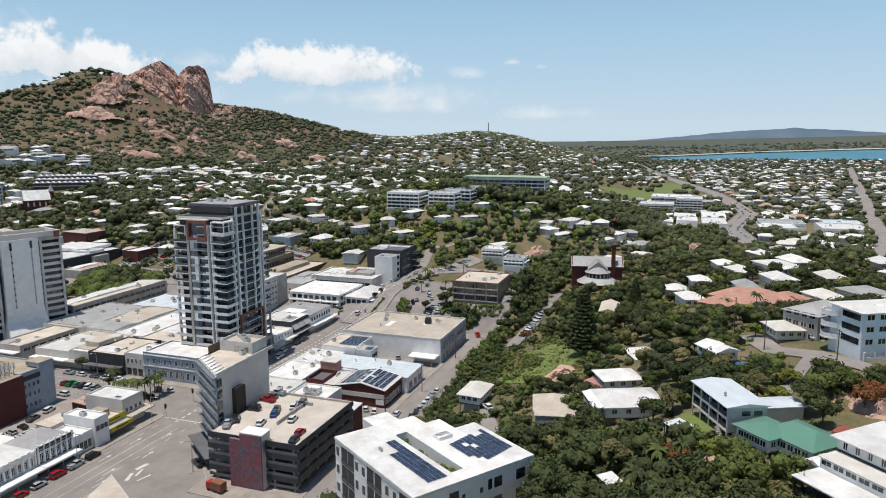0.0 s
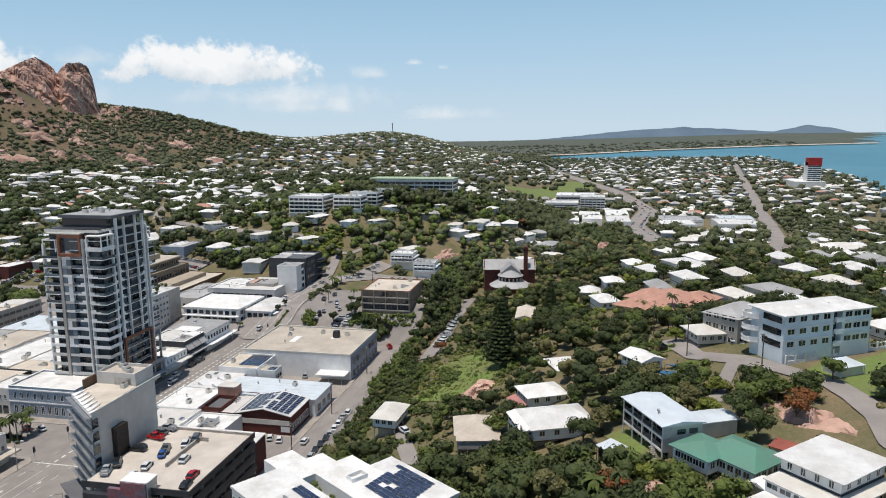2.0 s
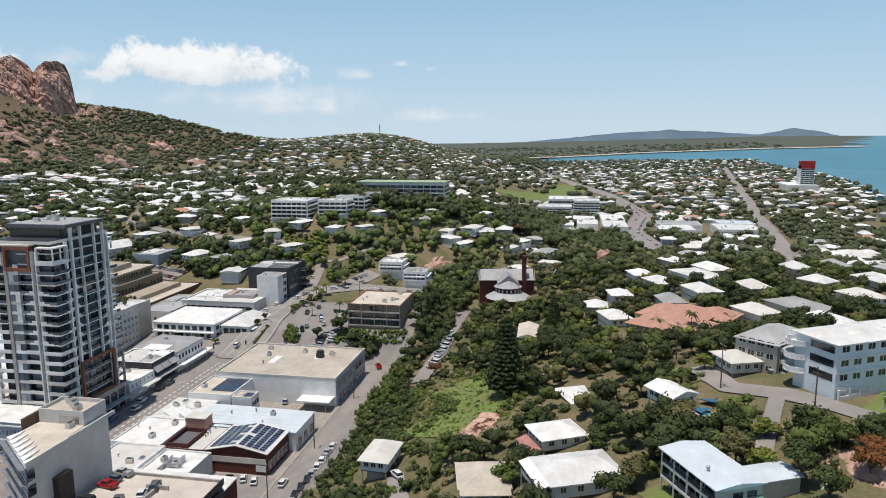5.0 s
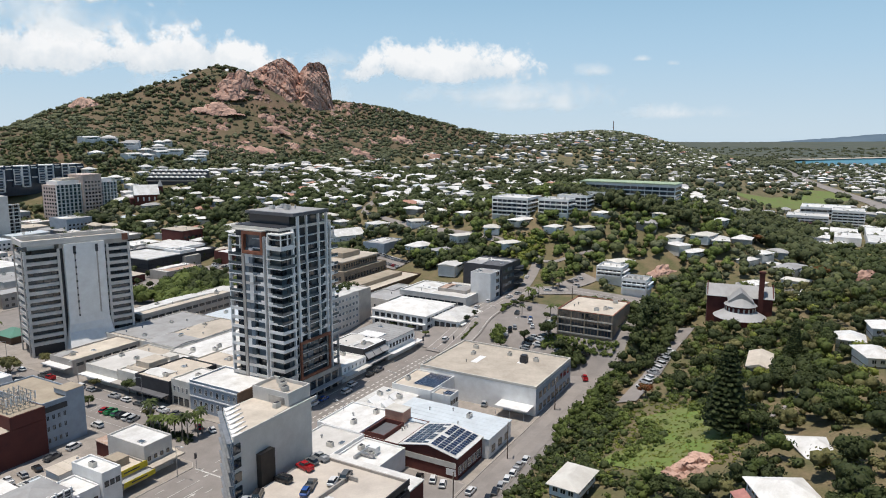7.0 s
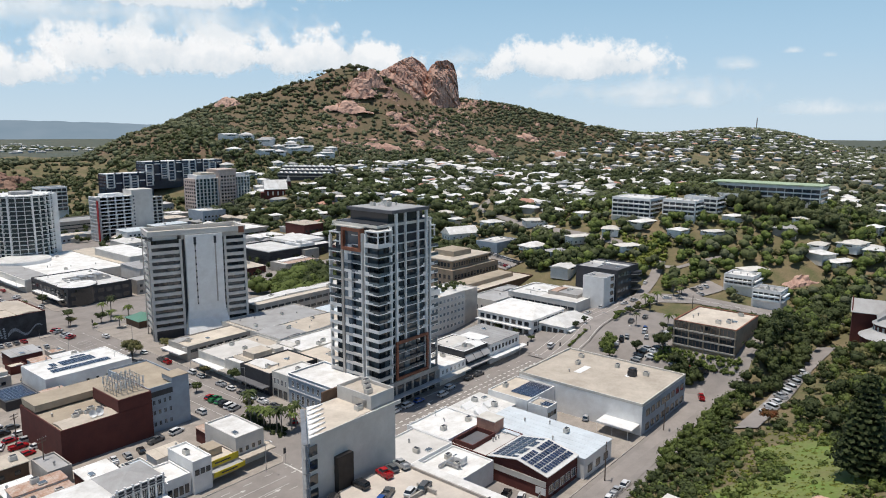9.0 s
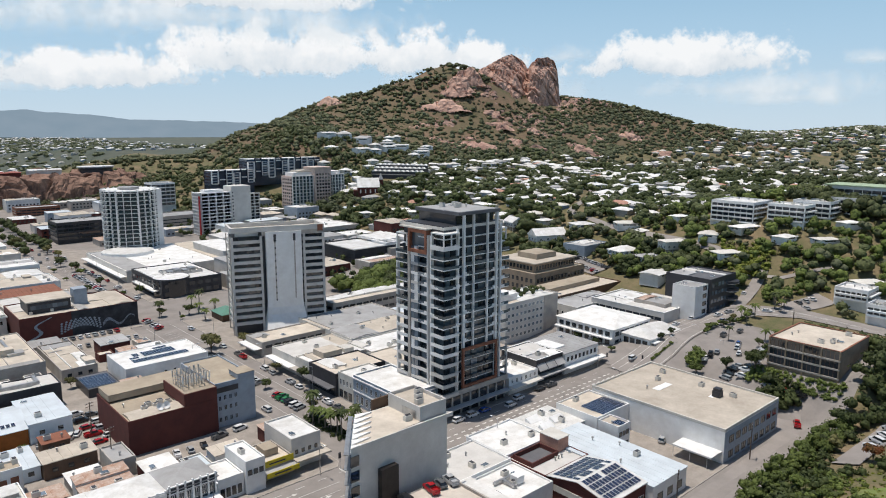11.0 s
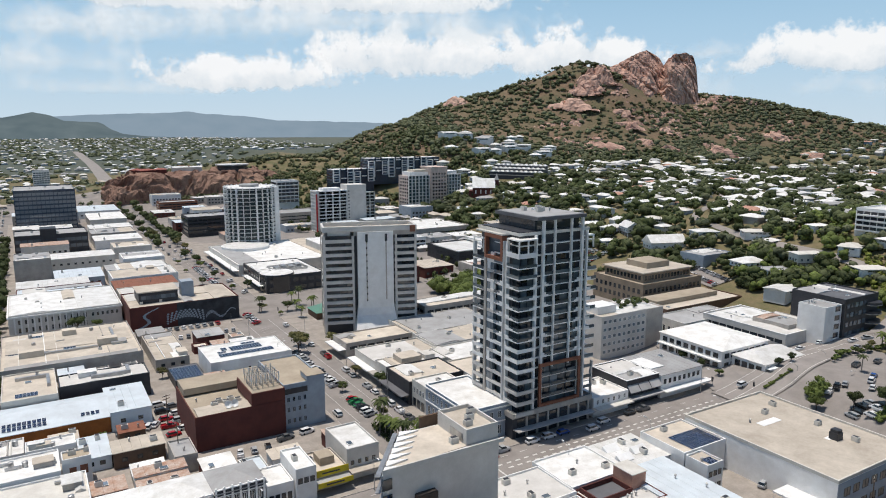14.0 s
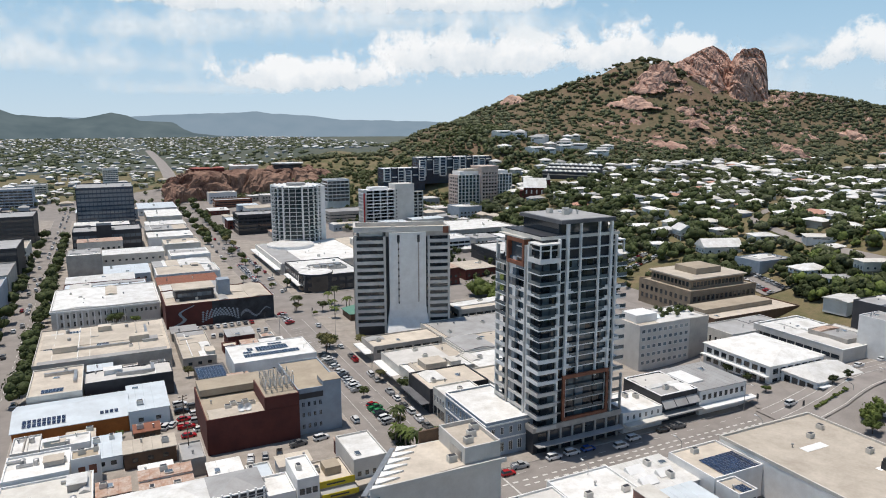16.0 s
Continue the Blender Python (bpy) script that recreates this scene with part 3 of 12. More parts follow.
def slope_rocks():
    """Boulders and broken ledges strewn over the bare face of the hill."""
    rng = np.random.default_rng(5)
    g, made = Geo(), 0
    while made < 520:
        x, y = rng.uniform(460, 1000), rng.uniform(470, 690)
        z = ground_z(x, y)
        if z < 48 or noise.fractal(Vector((x * 0.011, y * 0.011, 8.0)), 0.8, 2.0, 3) < 0.12:
            continue
        made += 1
        r = rng.uniform(1.2, 5.0) ** 1.1
        n, t = 7, rng.uniform(0, 6.28)
        low = [(x + r * rng.uniform(0.8, 1.3) * math.cos(t + 6.283 * k / n), y + r * rng.uniform(0.6, 1.0) * math.sin(t + 6.283 * k / n), z - 1.5) for k in range(n)]
        top = [(x + (a - x) * 0.6 + rng.uniform(-0.5, 0.5), y + (b - y) * 0.6, z + r * rng.uniform(0.25, 0.6)) for a, b, _ in low]
        g.add(low + top, [tuple(range(n, 2 * n))] + [(k, (k + 1) % n, n + (k + 1) % n, n + k) for k in range(n)])
    tagged(new("slope_rocks", g.mesh("slope_rocks", M["granite"])), "broken pink boulders strewn over the dry slope", "rocks", "", "stuff")


slope_rocks()
for cx, cy, h, seed in ((652, 700, 20, 51), (676, 704, 24, 52), (640, 694, 13, 53)):
    crag("rock_outcrop", "broken granite shoulder beside the summit crag", cx, cy, 26, 17, None, h, -46, float(seed), 2.2, rough=5.0)
crag("rock_outcrop", "granite knob on the ridge", 478, 818, 30, 20, 112, 22, -40, 12.0, 2.0, rough=4)
crag("rock_outcrop", "bare granite slab on the slope", 545, 560, 42, 14, None, 13, -46, 15.0, 2.0, rough=4)
crag("rock_outcrop", "bare granite slab on the slope", 640, 520, 26, 12, None, 13, -40, 16.0, 2.0, rough=4)
crag("rock_outcrop", "bare granite slab on the slope", 720, 500, 30, 14, None, 13, -50, 17.0, 2.0, rough=4)
crag("rock_outcrop", "bare granite slab on the flank", 900, 470, 32, 14, None, 13, -50, 19.0, 2.0, rough=4)
crag("quarry_cliff", "long red quarry cliff with a flat grassy top", 42, 690, 96, 44, -3, 43, 0, 23.0, 7.0, res=1.9, rough=7, tops=((-1.15, 0.0), (-1, 0.72), (-0.75, 0.88), (0, 0.97), (0.7, 0.94), (1.0, 0.8), (1.15, 0.5)), mat="quarry")
crag("quarry_cliff", "red cut bank among the houses", 216, -78, 16, 6, 6, 11, -40, 29.0, 2.0, res=1.0, rough=2)
crag("quarry_cliff", "red rocky bank below the gardens", 240, -179, 12, 6, 12, 9, -80, 31.0, 2.0, res=1.2, rough=2)
crag("quarry_cliff", "orange earth cutting on the dry bank", 202, 17, 9, 5, None, 6.5, -60, 33.0, 2.0, res=0.9, rough=1.6)
crag("quarry_cliff", "low red earth cutting under the flats", 213, 4, 10, 2.6, None, 3.4, -75, 35.0, 2.0, res=0.9, rough=1.2)
crag("garden_rocks", "weathered pink boulders in a garden", -73, -211.5, 11, 6, 32.6, 4.2, 35, 37.0, 2.0, res=0.5, rough=1.5)
crag("garden_rocks", "pale sandy cut bank under the garden", -101, -179, 6, 3.5, 28.6, 2.6, 215, 39.0, 2.0, res=0.4, rough=0.7)
crag("garden_rocks", "bare rounded boulder on the lawn", -28, -137, 8.0, 4.2, 17.0, 3.4, -30, 41.0, 2.0, res=0.4, rough=1.5)
crag("garden_rocks", "bare boulders at the foot of the garden hill", 6, -103, 8, 3, 3.0, 3.6, 0, 43.0, 2.0, res=0.5, rough=0.6)

# ---- kit for buildings ----
WIN = {}
SIDES = {"S": 0, "E": 90, "N": 180, "W": -90}


def window_mesh(w, h, frame_m, glass_m, bars):
    key = (round(w, 2), round(h, 2), frame_m, glass_m, bars)
    if key not in WIN:
        # one folded plate: frame and bars stand proud, panes lie back
        t, b = 0.09, 0.04
        xs = [-w / 2, -w / 2 + t]
        for k in range(bars):
            u = -w / 2 + w * (k + 1) / (bars + 1)
            xs += [u - b, u + b]
        xs += [w / 2 - t, w / 2]
        zs = [0, t, h - t, h]
        n = len(xs)
        pts = [(x, -0.07, z) for z in zs for x in xs]
        fs, ms = [], []
        for j in range(3):
            for i in range(n - 1):
                q = (j * n + i, j * n + i + 1, (j + 1) * n + i + 1, (j + 1) * n + i)
                if j == 1 and i % 2 == 1:
                    m = len(pts)
                    pts += [(pts[v][0], -0.02, pts[v][2]) for v in q]
                    fs += [(q[k], q[(k + 1) % 4], m + (k + 1) % 4, m + k) for k in range(4)] + [(m, m + 1, m + 2, m + 3)]
                    ms += [0, 0, 0, 0, 1]
                else:
                    fs.append(q)
                    ms.append(0)
        m, rim = len(pts), [0, n - 1, 4 * n - 1, 3 * n]
        pts += [(pts[v][0], 0.0, pts[v][2]) for v in rim]
        fs += [tuple(range(0, n)) + (m + 1, m), tuple(range(3 * n, 4 * n))[::-1] + (m + 3, m + 2)[::-1], (0, n, 2 * n, 3 * n, m + 3, m), (n - 1, 2 * n - 1, 3 * n - 1, 4 * n - 1, m + 2, m + 1)]
        ms += [0, 0, 0, 0]
        g = Geo().add(pts, fs)
        g.m = ms
        WIN[key] = g.mesh("window", [M[frame_m], M[glass_m]])
    return WIN[key]


def windows(parent, w2, d2, side, u0, u1, n, sills, w, h, frame_m="white", glass_m="glass", bars=0, out=0.0, name="window"):
    """n windows in each row along a side of a box of half sizes w2, d2, from u0 to u1."""
    me = window_mesh(w, h, frame_m, glass_m, bars)
    a = radians(SIDES[side])
    far = (d2 if side in "SN" else w2) + out
    for z in sills:
        for k in range(n):
            u = u0 + (u1 - u0) * (k + 0.5) / n
            x, y = u * math.cos(a) + far * math.sin(a), u * math.sin(a) - far * math.cos(a)
            ob = part(name, me, None, parent)
            ob.location, ob.rotation_euler = (x, y, z), (0, 0, a)


KIT = {}
PLOTS = []


def kit(key, make):
    if key not in KIT:
        KIT[key] = make()
    return KIT[key]


def ac_mesh():
    x, y, z = 0.9, 0.6, 1.25
    p = [(-x, -y, 0), (x, -y, 0), (x, y, 0), (-x, y, 0), (-x, -y, z), (x, -y, z), (x, y, z), (-x, y, z)]
    p += [(u * 0.82, v * 0.75, z) for u, v, _ in p[:4]] + [(u * 0.82, v * 0.75, z + 0.1) for u, v, _ in p[:4]]
    g = Geo().add(p, [(0, 3, 2, 1)] + [(k, (k + 1) % 4, 4 + (k + 1) % 4, 4 + k) for k in range(4)] + [(4 + k, 4 + (k + 1) % 4, 8 + (k + 1) % 4, 8 + k) for k in range(4)] + [(8 + k, 8 + (k + 1) % 4, 12 + (k + 1) % 4, 12 + k) for k in range(4)])
    g.add([], [])
    g.f.append((12, 13, 14, 15))
    g.m.append(1)
    return g.mesh("air_conditioner", [M["offwhite"], M["dark"]])


def vent_mesh():
    g = Geo().tube(0, 0, 0, 0.7, 0.2, n=8).tube(0, 0, 0.7, 1.05, 0.34, 0.30, n=10).tube(0, 0, 1.05, 1.2, 0.30, 0.05, n=10)
    return g.mesh("roof_vent", [M["metal"]])


def panel_mesh():
    g = Geo().box(-0.5, 0.5, -0.84, 0.84, 0.10, 0.14, 1).box(-0.47, 0.47, -0.81, 0.81, 0.14, 0.15)
    for k in range(1, 4):
        g.box(-0.47, 0.47, -0.81 + k * 0.405 - 0.012, -0.81 + k * 0.405 + 0.012, 0.15, 0.156, 1)
    return g.mesh("solar_panel", [M["solar"], M["metal"]])


def skylight_mesh():
    g = Geo().box(-0.7, 0.7, -1.0, 1.0, 0, 0.25).box(-0.6, 0.6, -0.9, 0.9, 0.25, 0.33, 1)
    return g.mesh("skylight", [M["white"], M["blue_glass"]])


def put(parent, name, me, x, y, z, rz=0.0, rx=0.0, ry=0.0):
    ob = part(name, me, None, parent)
    ob.location, ob.rotation_euler = (x, y, z), (rx, ry, rz)
    return ob


def solar_array(parent, x0, y0, z, cols, rows, dx=1.05, dy=1.75, tilt=(0.0, 0.0), rz=0.0):
    me = kit("solar", panel_mesh)
    for i in range(cols):
        for k in range(rows):
            u, v = i * dx, k * dy
            c, s = math.cos(rz), math.sin(rz)
            x, y = x0 + u * c - v * s, y0 + u * s + v * c
            put(parent, "solar_panel", me, x, y, z + u * math.tan(tilt[1]) * -1 + v * math.tan(tilt[0]), rz, tilt[0], tilt[1])


def clutter(parent, rng, w2, d2, z, n, ox=0.0, oy=0.0):
    for _ in range(n):
        x, y = ox + rng.uniform(-w2 * 0.8, w2 * 0.8), oy + rng.uniform(-d2 * 0.75, d2 * 0.75)
        kind = rng.choice(["air_conditioner", "air_conditioner", "roof_vent", "roof_vent", "skylight"])
        me = kit(kind, {"air_conditioner": ac_mesh, "roof_vent": vent_mesh, "skylight": skylight_mesh}[kind])
        put(parent, kind, me, x, y, z, rng.choice([0, math.pi / 2]))


def awning(parent, w2, d2, side, u0, u1, z, reach, mat="white", posts=False):
    a = radians(SIDES[side])
    far = d2 if side in "SN" else w2
    g = Geo().box(u0, u1, -far - reach, -far - 0.01, z, z + 0.12).box(u0, u1, -far - reach - 0.05, -far - reach, z - 0.25, z + 0.2)
    ob = part("awning", g, M[mat], parent)
    ob.rotation_euler = (0, 0, a)
    if posts:
        for k in range(int((u1 - u0) / 5) + 1):
            p = part("awning_post", Geo().tube(min(u0 + 0.3 + k * 5, u1 - 0.2), -far - reach + 0.25, 0.15, z, 0.06, n=6), M["white"], parent)
            p.rotation_euler = (0, 0, a)


def building(name, label, x0, x1, y0, y1, h, wall="offwhite", roof="white_roof", z0=0.0, top="flat", parapet=0.5, rise=1.5, units=3, seed=0, cap=None, category="building", turn=0.0, lot=0.15, deep=0.0):
    """A walled block with a roof of its own; returns the thing and its half sizes. The tables below add windows, awnings and the like."""
    rng = random.Random(seed or int(abs(x0 * 7 + y0 * 13)))
    PLOTS.append((x0, x1, y0, y1))
    th = thing(name, label, category, pose((x0 + x1) / 2, (y0 + y1) / 2, z0, 0, 0, turn))
    w2, d2 = (x1 - x0) / 2, (y1 - y0) / 2
    t = 0.3
    if top == "flat":
        part("wall", Geo().ring(-w2, w2, -d2, d2, -deep, h, t), M[wall], th)
        part("roof", Geo().box(-w2 + t, w2 - t, -d2 + t, d2 - t, h - parapet - 0.3, h - parapet), M[roof], th)
        if cap:
            part("coping", Geo().ring(-w2 - 0.12, w2 + 0.12, -d2 - 0.12, d2 + 0.12, h, h + 0.14, 0.55), M[cap], th)
        base = h - parapet
    elif top == "skillion":
        part("wall", Geo().ring(-w2, w2, -d2, d2, -deep, h - 0.35, t), M[wall], th)
        o = 0.25
        # one folded sheet with raised joints
        line = [(-w2 - o, 0.0)]
        for k in range(1, int(w2 * 2 / 2.4)):
            u = -w2 + k * 2.4
            line += [(u - 0.07, 0.0), (u, 0.08), (u + 0.07, 0.0)]
        line.append((w2 + o, 0.0))
        n = len(line)
        pts = [(u, -d2 - o, h - 0.15 + q) for u, q in line] + [(u, d2 + o, h + 0.2 + q) for u, q in line]
        pts += [(u, -d2 - o, h - 0.35) for u, q in line] + [(u, d2 + o, h) for u, q in line]
        fs = []
        for k in range(n - 1):
            fs += [(k, k + 1, n + k + 1, n + k), (2 * n + k + 1, 2 * n + k, 3 * n + k, 3 * n + k + 1), (k, 2 * n + k, 2 * n + k + 1, k + 1), (n + k + 1, 3 * n + k + 1, 3 * n + k, n + k)]
        fs += [(0, n, 3 * n, 2 * n), (n - 1, 3 * n - 1, 4 * n - 1, 2 * n - 1)]
        g = Geo().add(pts, fs)
        part("roof", g, M[roof], th)
        base = h
    else:
        ridge = {"gable": 1.0, "hip": 0.0, "half": 0.5}[top]
        part("wall", Geo().ring(-w2, w2, -d2, d2, -deep, h, t), M[wall], th)
        g = Geo().hip(-w2, w2, -d2, d2, h, rise, 0.5, ridge)
        if ridge == 1.0:
            long = w2 >= d2
            for s in (-1, 1):
                if long:
                    g.add([(s * (w2 - 0.1), -d2, h), (s * (w2 - 0.1), d2, h), (s * (w2 - 0.1), 0, h + rise * d2 / (d2 + 0.5))], [(0, 1, 2)], 1)
                else:
                    g.add([(-w2, s * (d2 - 0.1), h), (w2, s * (d2 - 0.1), h), (0, s * (d2 - 0.1), h + rise * w2 / (w2 + 0.5))], [(0, 1, 2)], 1)
        part("roof", g, [M[roof], M[wall]], th)
        base = h
    if top == "flat" and w2 * d2 > 55 and units and y0 > -30 and name not in ("heritage_hotel", "civic_building", "tan_hall"):
        patchwork(th, random.Random(int(abs(x0 * 3 + y1 * 5))), w2 - 0.4, d2 - 0.4, base)
    if units and top in ("flat", "skillion"):
        clutter(th, rng, w2, d2, base + (0.05 if top == "flat" else 0.1), units)
    return th, w2, d2


def patchwork(parent, rng, w2, d2, z):
    """The iron sheets and raised bays that make up a large old roof."""
    mats = [M["white_roof"], M["grey_roof"], M["beige_roof"], M["pale_concrete"], M["rusty" if "rusty" in M else "concrete"]]
    cuts = sorted(rng.uniform(-0.9, 0.9) for _ in range(rng.randint(1, 3)))
    edges = [-0.97] + cuts + [0.97]
    wide = w2 >= d2
    for a, b in zip(edges, edges[1:]):
        if b - a < 0.12 or rng.random() < 0.3:
            continue
        m, lift = rng.choices(range(5), (4, 2, 2, 2, 0.8))[0], rng.uniform(0.04, 0.35)
        x0, x1, y0, y1 = (a * w2, b * w2, -d2 * 0.95, d2 * 0.95) if wide else (-w2 * 0.95, w2 * 0.95, a * d2, b * d2)
        if rng.random() < 0.4:
            q = rng.uniform(-0.3, 0.5)
            if wide:
                y0 = q * d2
            else:
                x0 = q * w2
        # a low ridge runs along each sheeted bay
        if wide:
            c = (x0 + x1) / 2
            ring = [(x0, z - 0.02), (x0, z + lift), (c, z + lift + rng.uniform(0.1, 0.7)), (x1, z + lift), (x1, z - 0.02)]
            pts = [(u, y0, h) for u, h in ring] + [(u, y1, h) for u, h in ring]
        else:
            c = (y0 + y1) / 2
            ring = [(y1, z - 0.02), (y1, z + lift), (c, z + lift + rng.uniform(0.1, 0.7)), (y0, z + lift), (y0, z - 0.02)]
            pts = [(x0, u, h) for u, h in ring] + [(x1, u, h) for u, h in ring]
        part("roof_sheet", Geo().add(pts, [(0, 1, 2, 3, 4)[::-1], (5, 6, 7, 8, 9)] + [(k, k + 1, k + 6, k + 5) for k in range(4)]), mats[m], parent)


def roof_mess(parent, rng, w2, d2, z, n):
    """Odd sheets, ducts, upstands and tanks that crowd an old flat roof."""
    for _ in range(n):
        x, y = rng.uniform(-w2 * 0.75, w2 * 0.75), rng.uniform(-d2 * 0.75, d2 * 0.75)
        kind = rng.choice(["patch", "patch", "duct", "upstand", "tank", "lean_to"])
        if kind == "patch":
            a, b = min(rng.uniform(1.0, 3.5), w2 * 0.2), min(rng.uniform(1.0, 4.5), d2 * 0.2)
            part("roof_patch", Geo().box(x - a, x + a, y - b, y + b, z - 0.05, z + rng.uniform(0.02, 0.05)), M[rng.choice(["white_roof", "grey_roof", "rusty", "pale_concrete"])], parent)
        elif kind == "duct":
            a = min(rng.uniform(2, 6), w2 * 0.5)
            g = Geo().box(x - a / 2, x + a / 2, y - 0.3, y + 0.3, z + 0.2, z + 0.75).box(x - a / 2, x - a / 2 + 0.6, y - 0.3, y + 0.3, z - 0.05, z + 0.2).box(x + a / 2 - 0.6, x + a / 2, y - 0.3, y + 0.3, z - 0.05, z + 0.2)
            part("duct", g, M["metal"], parent)
        elif kind == "upstand":
            part("parapet_wall", Geo().box(x - 0.15, x + 0.15, -d2 * 0.92, d2 * 0.92, z - 0.05, z + rng.uniform(0.4, 0.8)), M[rng.choice(["offwhite", "white", "concrete"])], parent)
        elif kind == "tank":
            part("water_tank", Geo().tube(x, y, z - 0.05, z + 1.4, 0.7, n=12).tube(x, y, z + 1.4, z + 1.6, 0.7, 0.15, n=12), M["metal"], parent)
        else:
            a, b, h = min(rng.uniform(1.5, 3), w2 * 0.3), min(rng.uniform(1.5, 3), d2 * 0.3), rng.uniform(1.2, 2.4)
            part("roof_room", Geo().box(x - a, x + a, y - b, y + b, z - 0.05, z + h), M[rng.choice(["offwhite", "white", "brick", "concrete"])], parent)
            part("room_roof", Geo().box(x - a - 0.2, x + a + 0.2, y - b - 0.2, y + b + 0.2, z + h, z + h + 0.12), M[rng.choice(["white_roof", "grey_roof", "beige_roof"])], parent)

# ---- streets ----
def pad(label, pts, z=0.15, name="pavement", mat="paving"):
    g = Geo().prism(pts, -0.3, z)
    ob = setting(name, g, M[mat], label, "pavement")
    # kerb stones along the edge
    k = Geo()
    n = len(pts)
    for i in range(n):
        (xa, ya), (xb, yb) = pts[i], pts[(i + 1) % n]
        L = math.hypot(xb - xa, yb - ya)
        nx, ny = (yb - ya) / L * 0.16, -(xb - xa) / L * 0.16
        k.add([(xa, ya, -0.1), (xb, yb, -0.1), (xb + nx, yb + ny, -0.1), (xa + nx, ya + ny, -0.1), (xa, ya, z + 0.005), (xb, yb, z + 0.005), (xb + nx, yb + ny, z - 0.01), (xa + nx, ya + ny, z - 0.01)],
              [(4, 7, 6, 5), (3, 2, 6, 7), (0, 3, 7, 4), (1, 5, 6, 2)])
    part("kerb", k, M["concrete"], ob)
    return ob


pad("paved footway round the tower block", [(-35.5, -10.5), (64, -10.5), (68, -6), (90, 44), (98, 70), (98, 156), (-35.5, 156)])
pad("paved footway of the western shops", [(-150, -11.5), (-60, -11.5), (-58, -9), (-58, 160), (-150, 160)])
pad("paved footway of the far western shops", [(-150, 160.3), (-52, 160.3), (-52, 640), (-150, 640)])
pad("paved footway of the near western shops", [(-260, -11.5), (-166, -11.5), (-166, 700), (-260, 700)])
pad("paved footway beyond the crossing", [(-34, 202), (60, 202), (60, 620), (-34, 620)])
pad("paved footway of the southern stores", [(-52, -81.5), (20, -81.5), (55, -81.5), (56, -36), (50, -31.0), (-52, -31.0)])
pad("footway round the wedge office", [(-90, -52), (-84, -55), (-66, -34), (-53, -33.5), (-53, -50), (-88, -50)][0:1] + [(-53, -50), (-53, -33.5), (-68, -33), (-86, -48)])
pad("footway round the parking deck", [(-97.5, -81.5), (-52.1, -81.5), (-52.1, -51.9), (-97.5, -51.9)])
def strip(g, x0, y0, x1, y1, w, z=0.03):
    L = math.hypot(x1 - x0, y1 - y0)
    nx, ny = -(y1 - y0) / L * w / 2, (x1 - x0) / L * w / 2
    g.add([(x0 - nx, y0 - ny, z), (x1 - nx, y1 - ny, z), (x1 + nx, y1 + ny, z), (x0 + nx, y0 + ny, z)], [(0, 1, 2, 3)])


def dashes(g, x0, y0, x1, y1, w, on, off):
    L = math.hypot(x1 - x0, y1 - y0)
    n = int(L / (on + off))
    for k in range(n):
        a, b = k * (on + off) / L, (k * (on + off) + on) / L
        strip(g, x0 + (x1 - x0) * a, y0 + (y1 - y0) * a, x0 + (x1 - x0) * b, y0 + (y1 - y0) * b, w)


M["line"] = surf("road_paint", (0.72, 0.71, 0.67), 0.8, vary=0.12, scale=0.8, dirt=(0.42, 0.40, 0.37))
g = Geo()
dashes(g, -62, -18.2, 58, -18.2, 0.6, 1.6, 1.4)
dashes(g, -30, -20.6, 58, -20.6, 0.6, 1.6, 1.4)
for y in (-14.6, -25.0):
    dashes(g, -200, y, 60, y, 0.18, 2.6, 4.0)
strip(g, -200, -18.6, -64, -18.6, 0.2)
strip(g, -200, -22.2, -66, -22.2, 0.2)
strip(g, -200, -28.6, -100, -28.6, 0.2)
for x in (-33, -60):
    strip(g, x, -31, x, -12.5, 0.5)
for x in (-52.5, -41.5):
    strip(g, x, 26, x, 155, 0.15)
for k in range(40):
    y = 28 + k * 2.9
    if abs(y - 53) > 4:
        strip(g, -50.0, y, -44.6, y + 1.6, 0.12)
dashes(g, -57.5, 205, -40, 205, 0.5, 0.5, 0.5)
for k in range(60):
    strip(g, -48.5, 206 + k * 3.0, -44, 207.5 + k * 3.0, 0.12)
dashes(g, -156.6, -10, -156.6, 700, 0.2, 3, 4)
# worn paint patches on the wide crossing
for x0, y0, x1, y1, w in ((-98, -32.2, -94, -30.6, 1.0), (-92, -30, -88, -30.7, 1.3), (-95, -32.6, -91, -31.6, 0.7), (-97, -35, -93, -36, 0.6)):
    strip(g, x0, y0, x1, y1, w, 0.025)
# turning arrows and the crossing
for x, y in ((-104, -26.6), (-98, -24), (-86, -26.6), (-80, -16.6), (-74, -23), (-92, -16.6)):
    strip(g, x, y, x + 3.5, y, 0.25)
    g.add([(x + 3.5, y - 0.6, 0.03), (x + 5.0, y, 0.03), (x + 3.5, y + 0.6, 0.03)], [(0, 1, 2)])
for x in (62.5, 66.5):
    strip(g, x, -33, x, -12, 0.3)
for y in (-9, -6):
    strip(g, 66, y, 82, y + 4, 0.3)
setting("road_markings", g, M["line"], "worn white lane lines and arrows", "road marking")


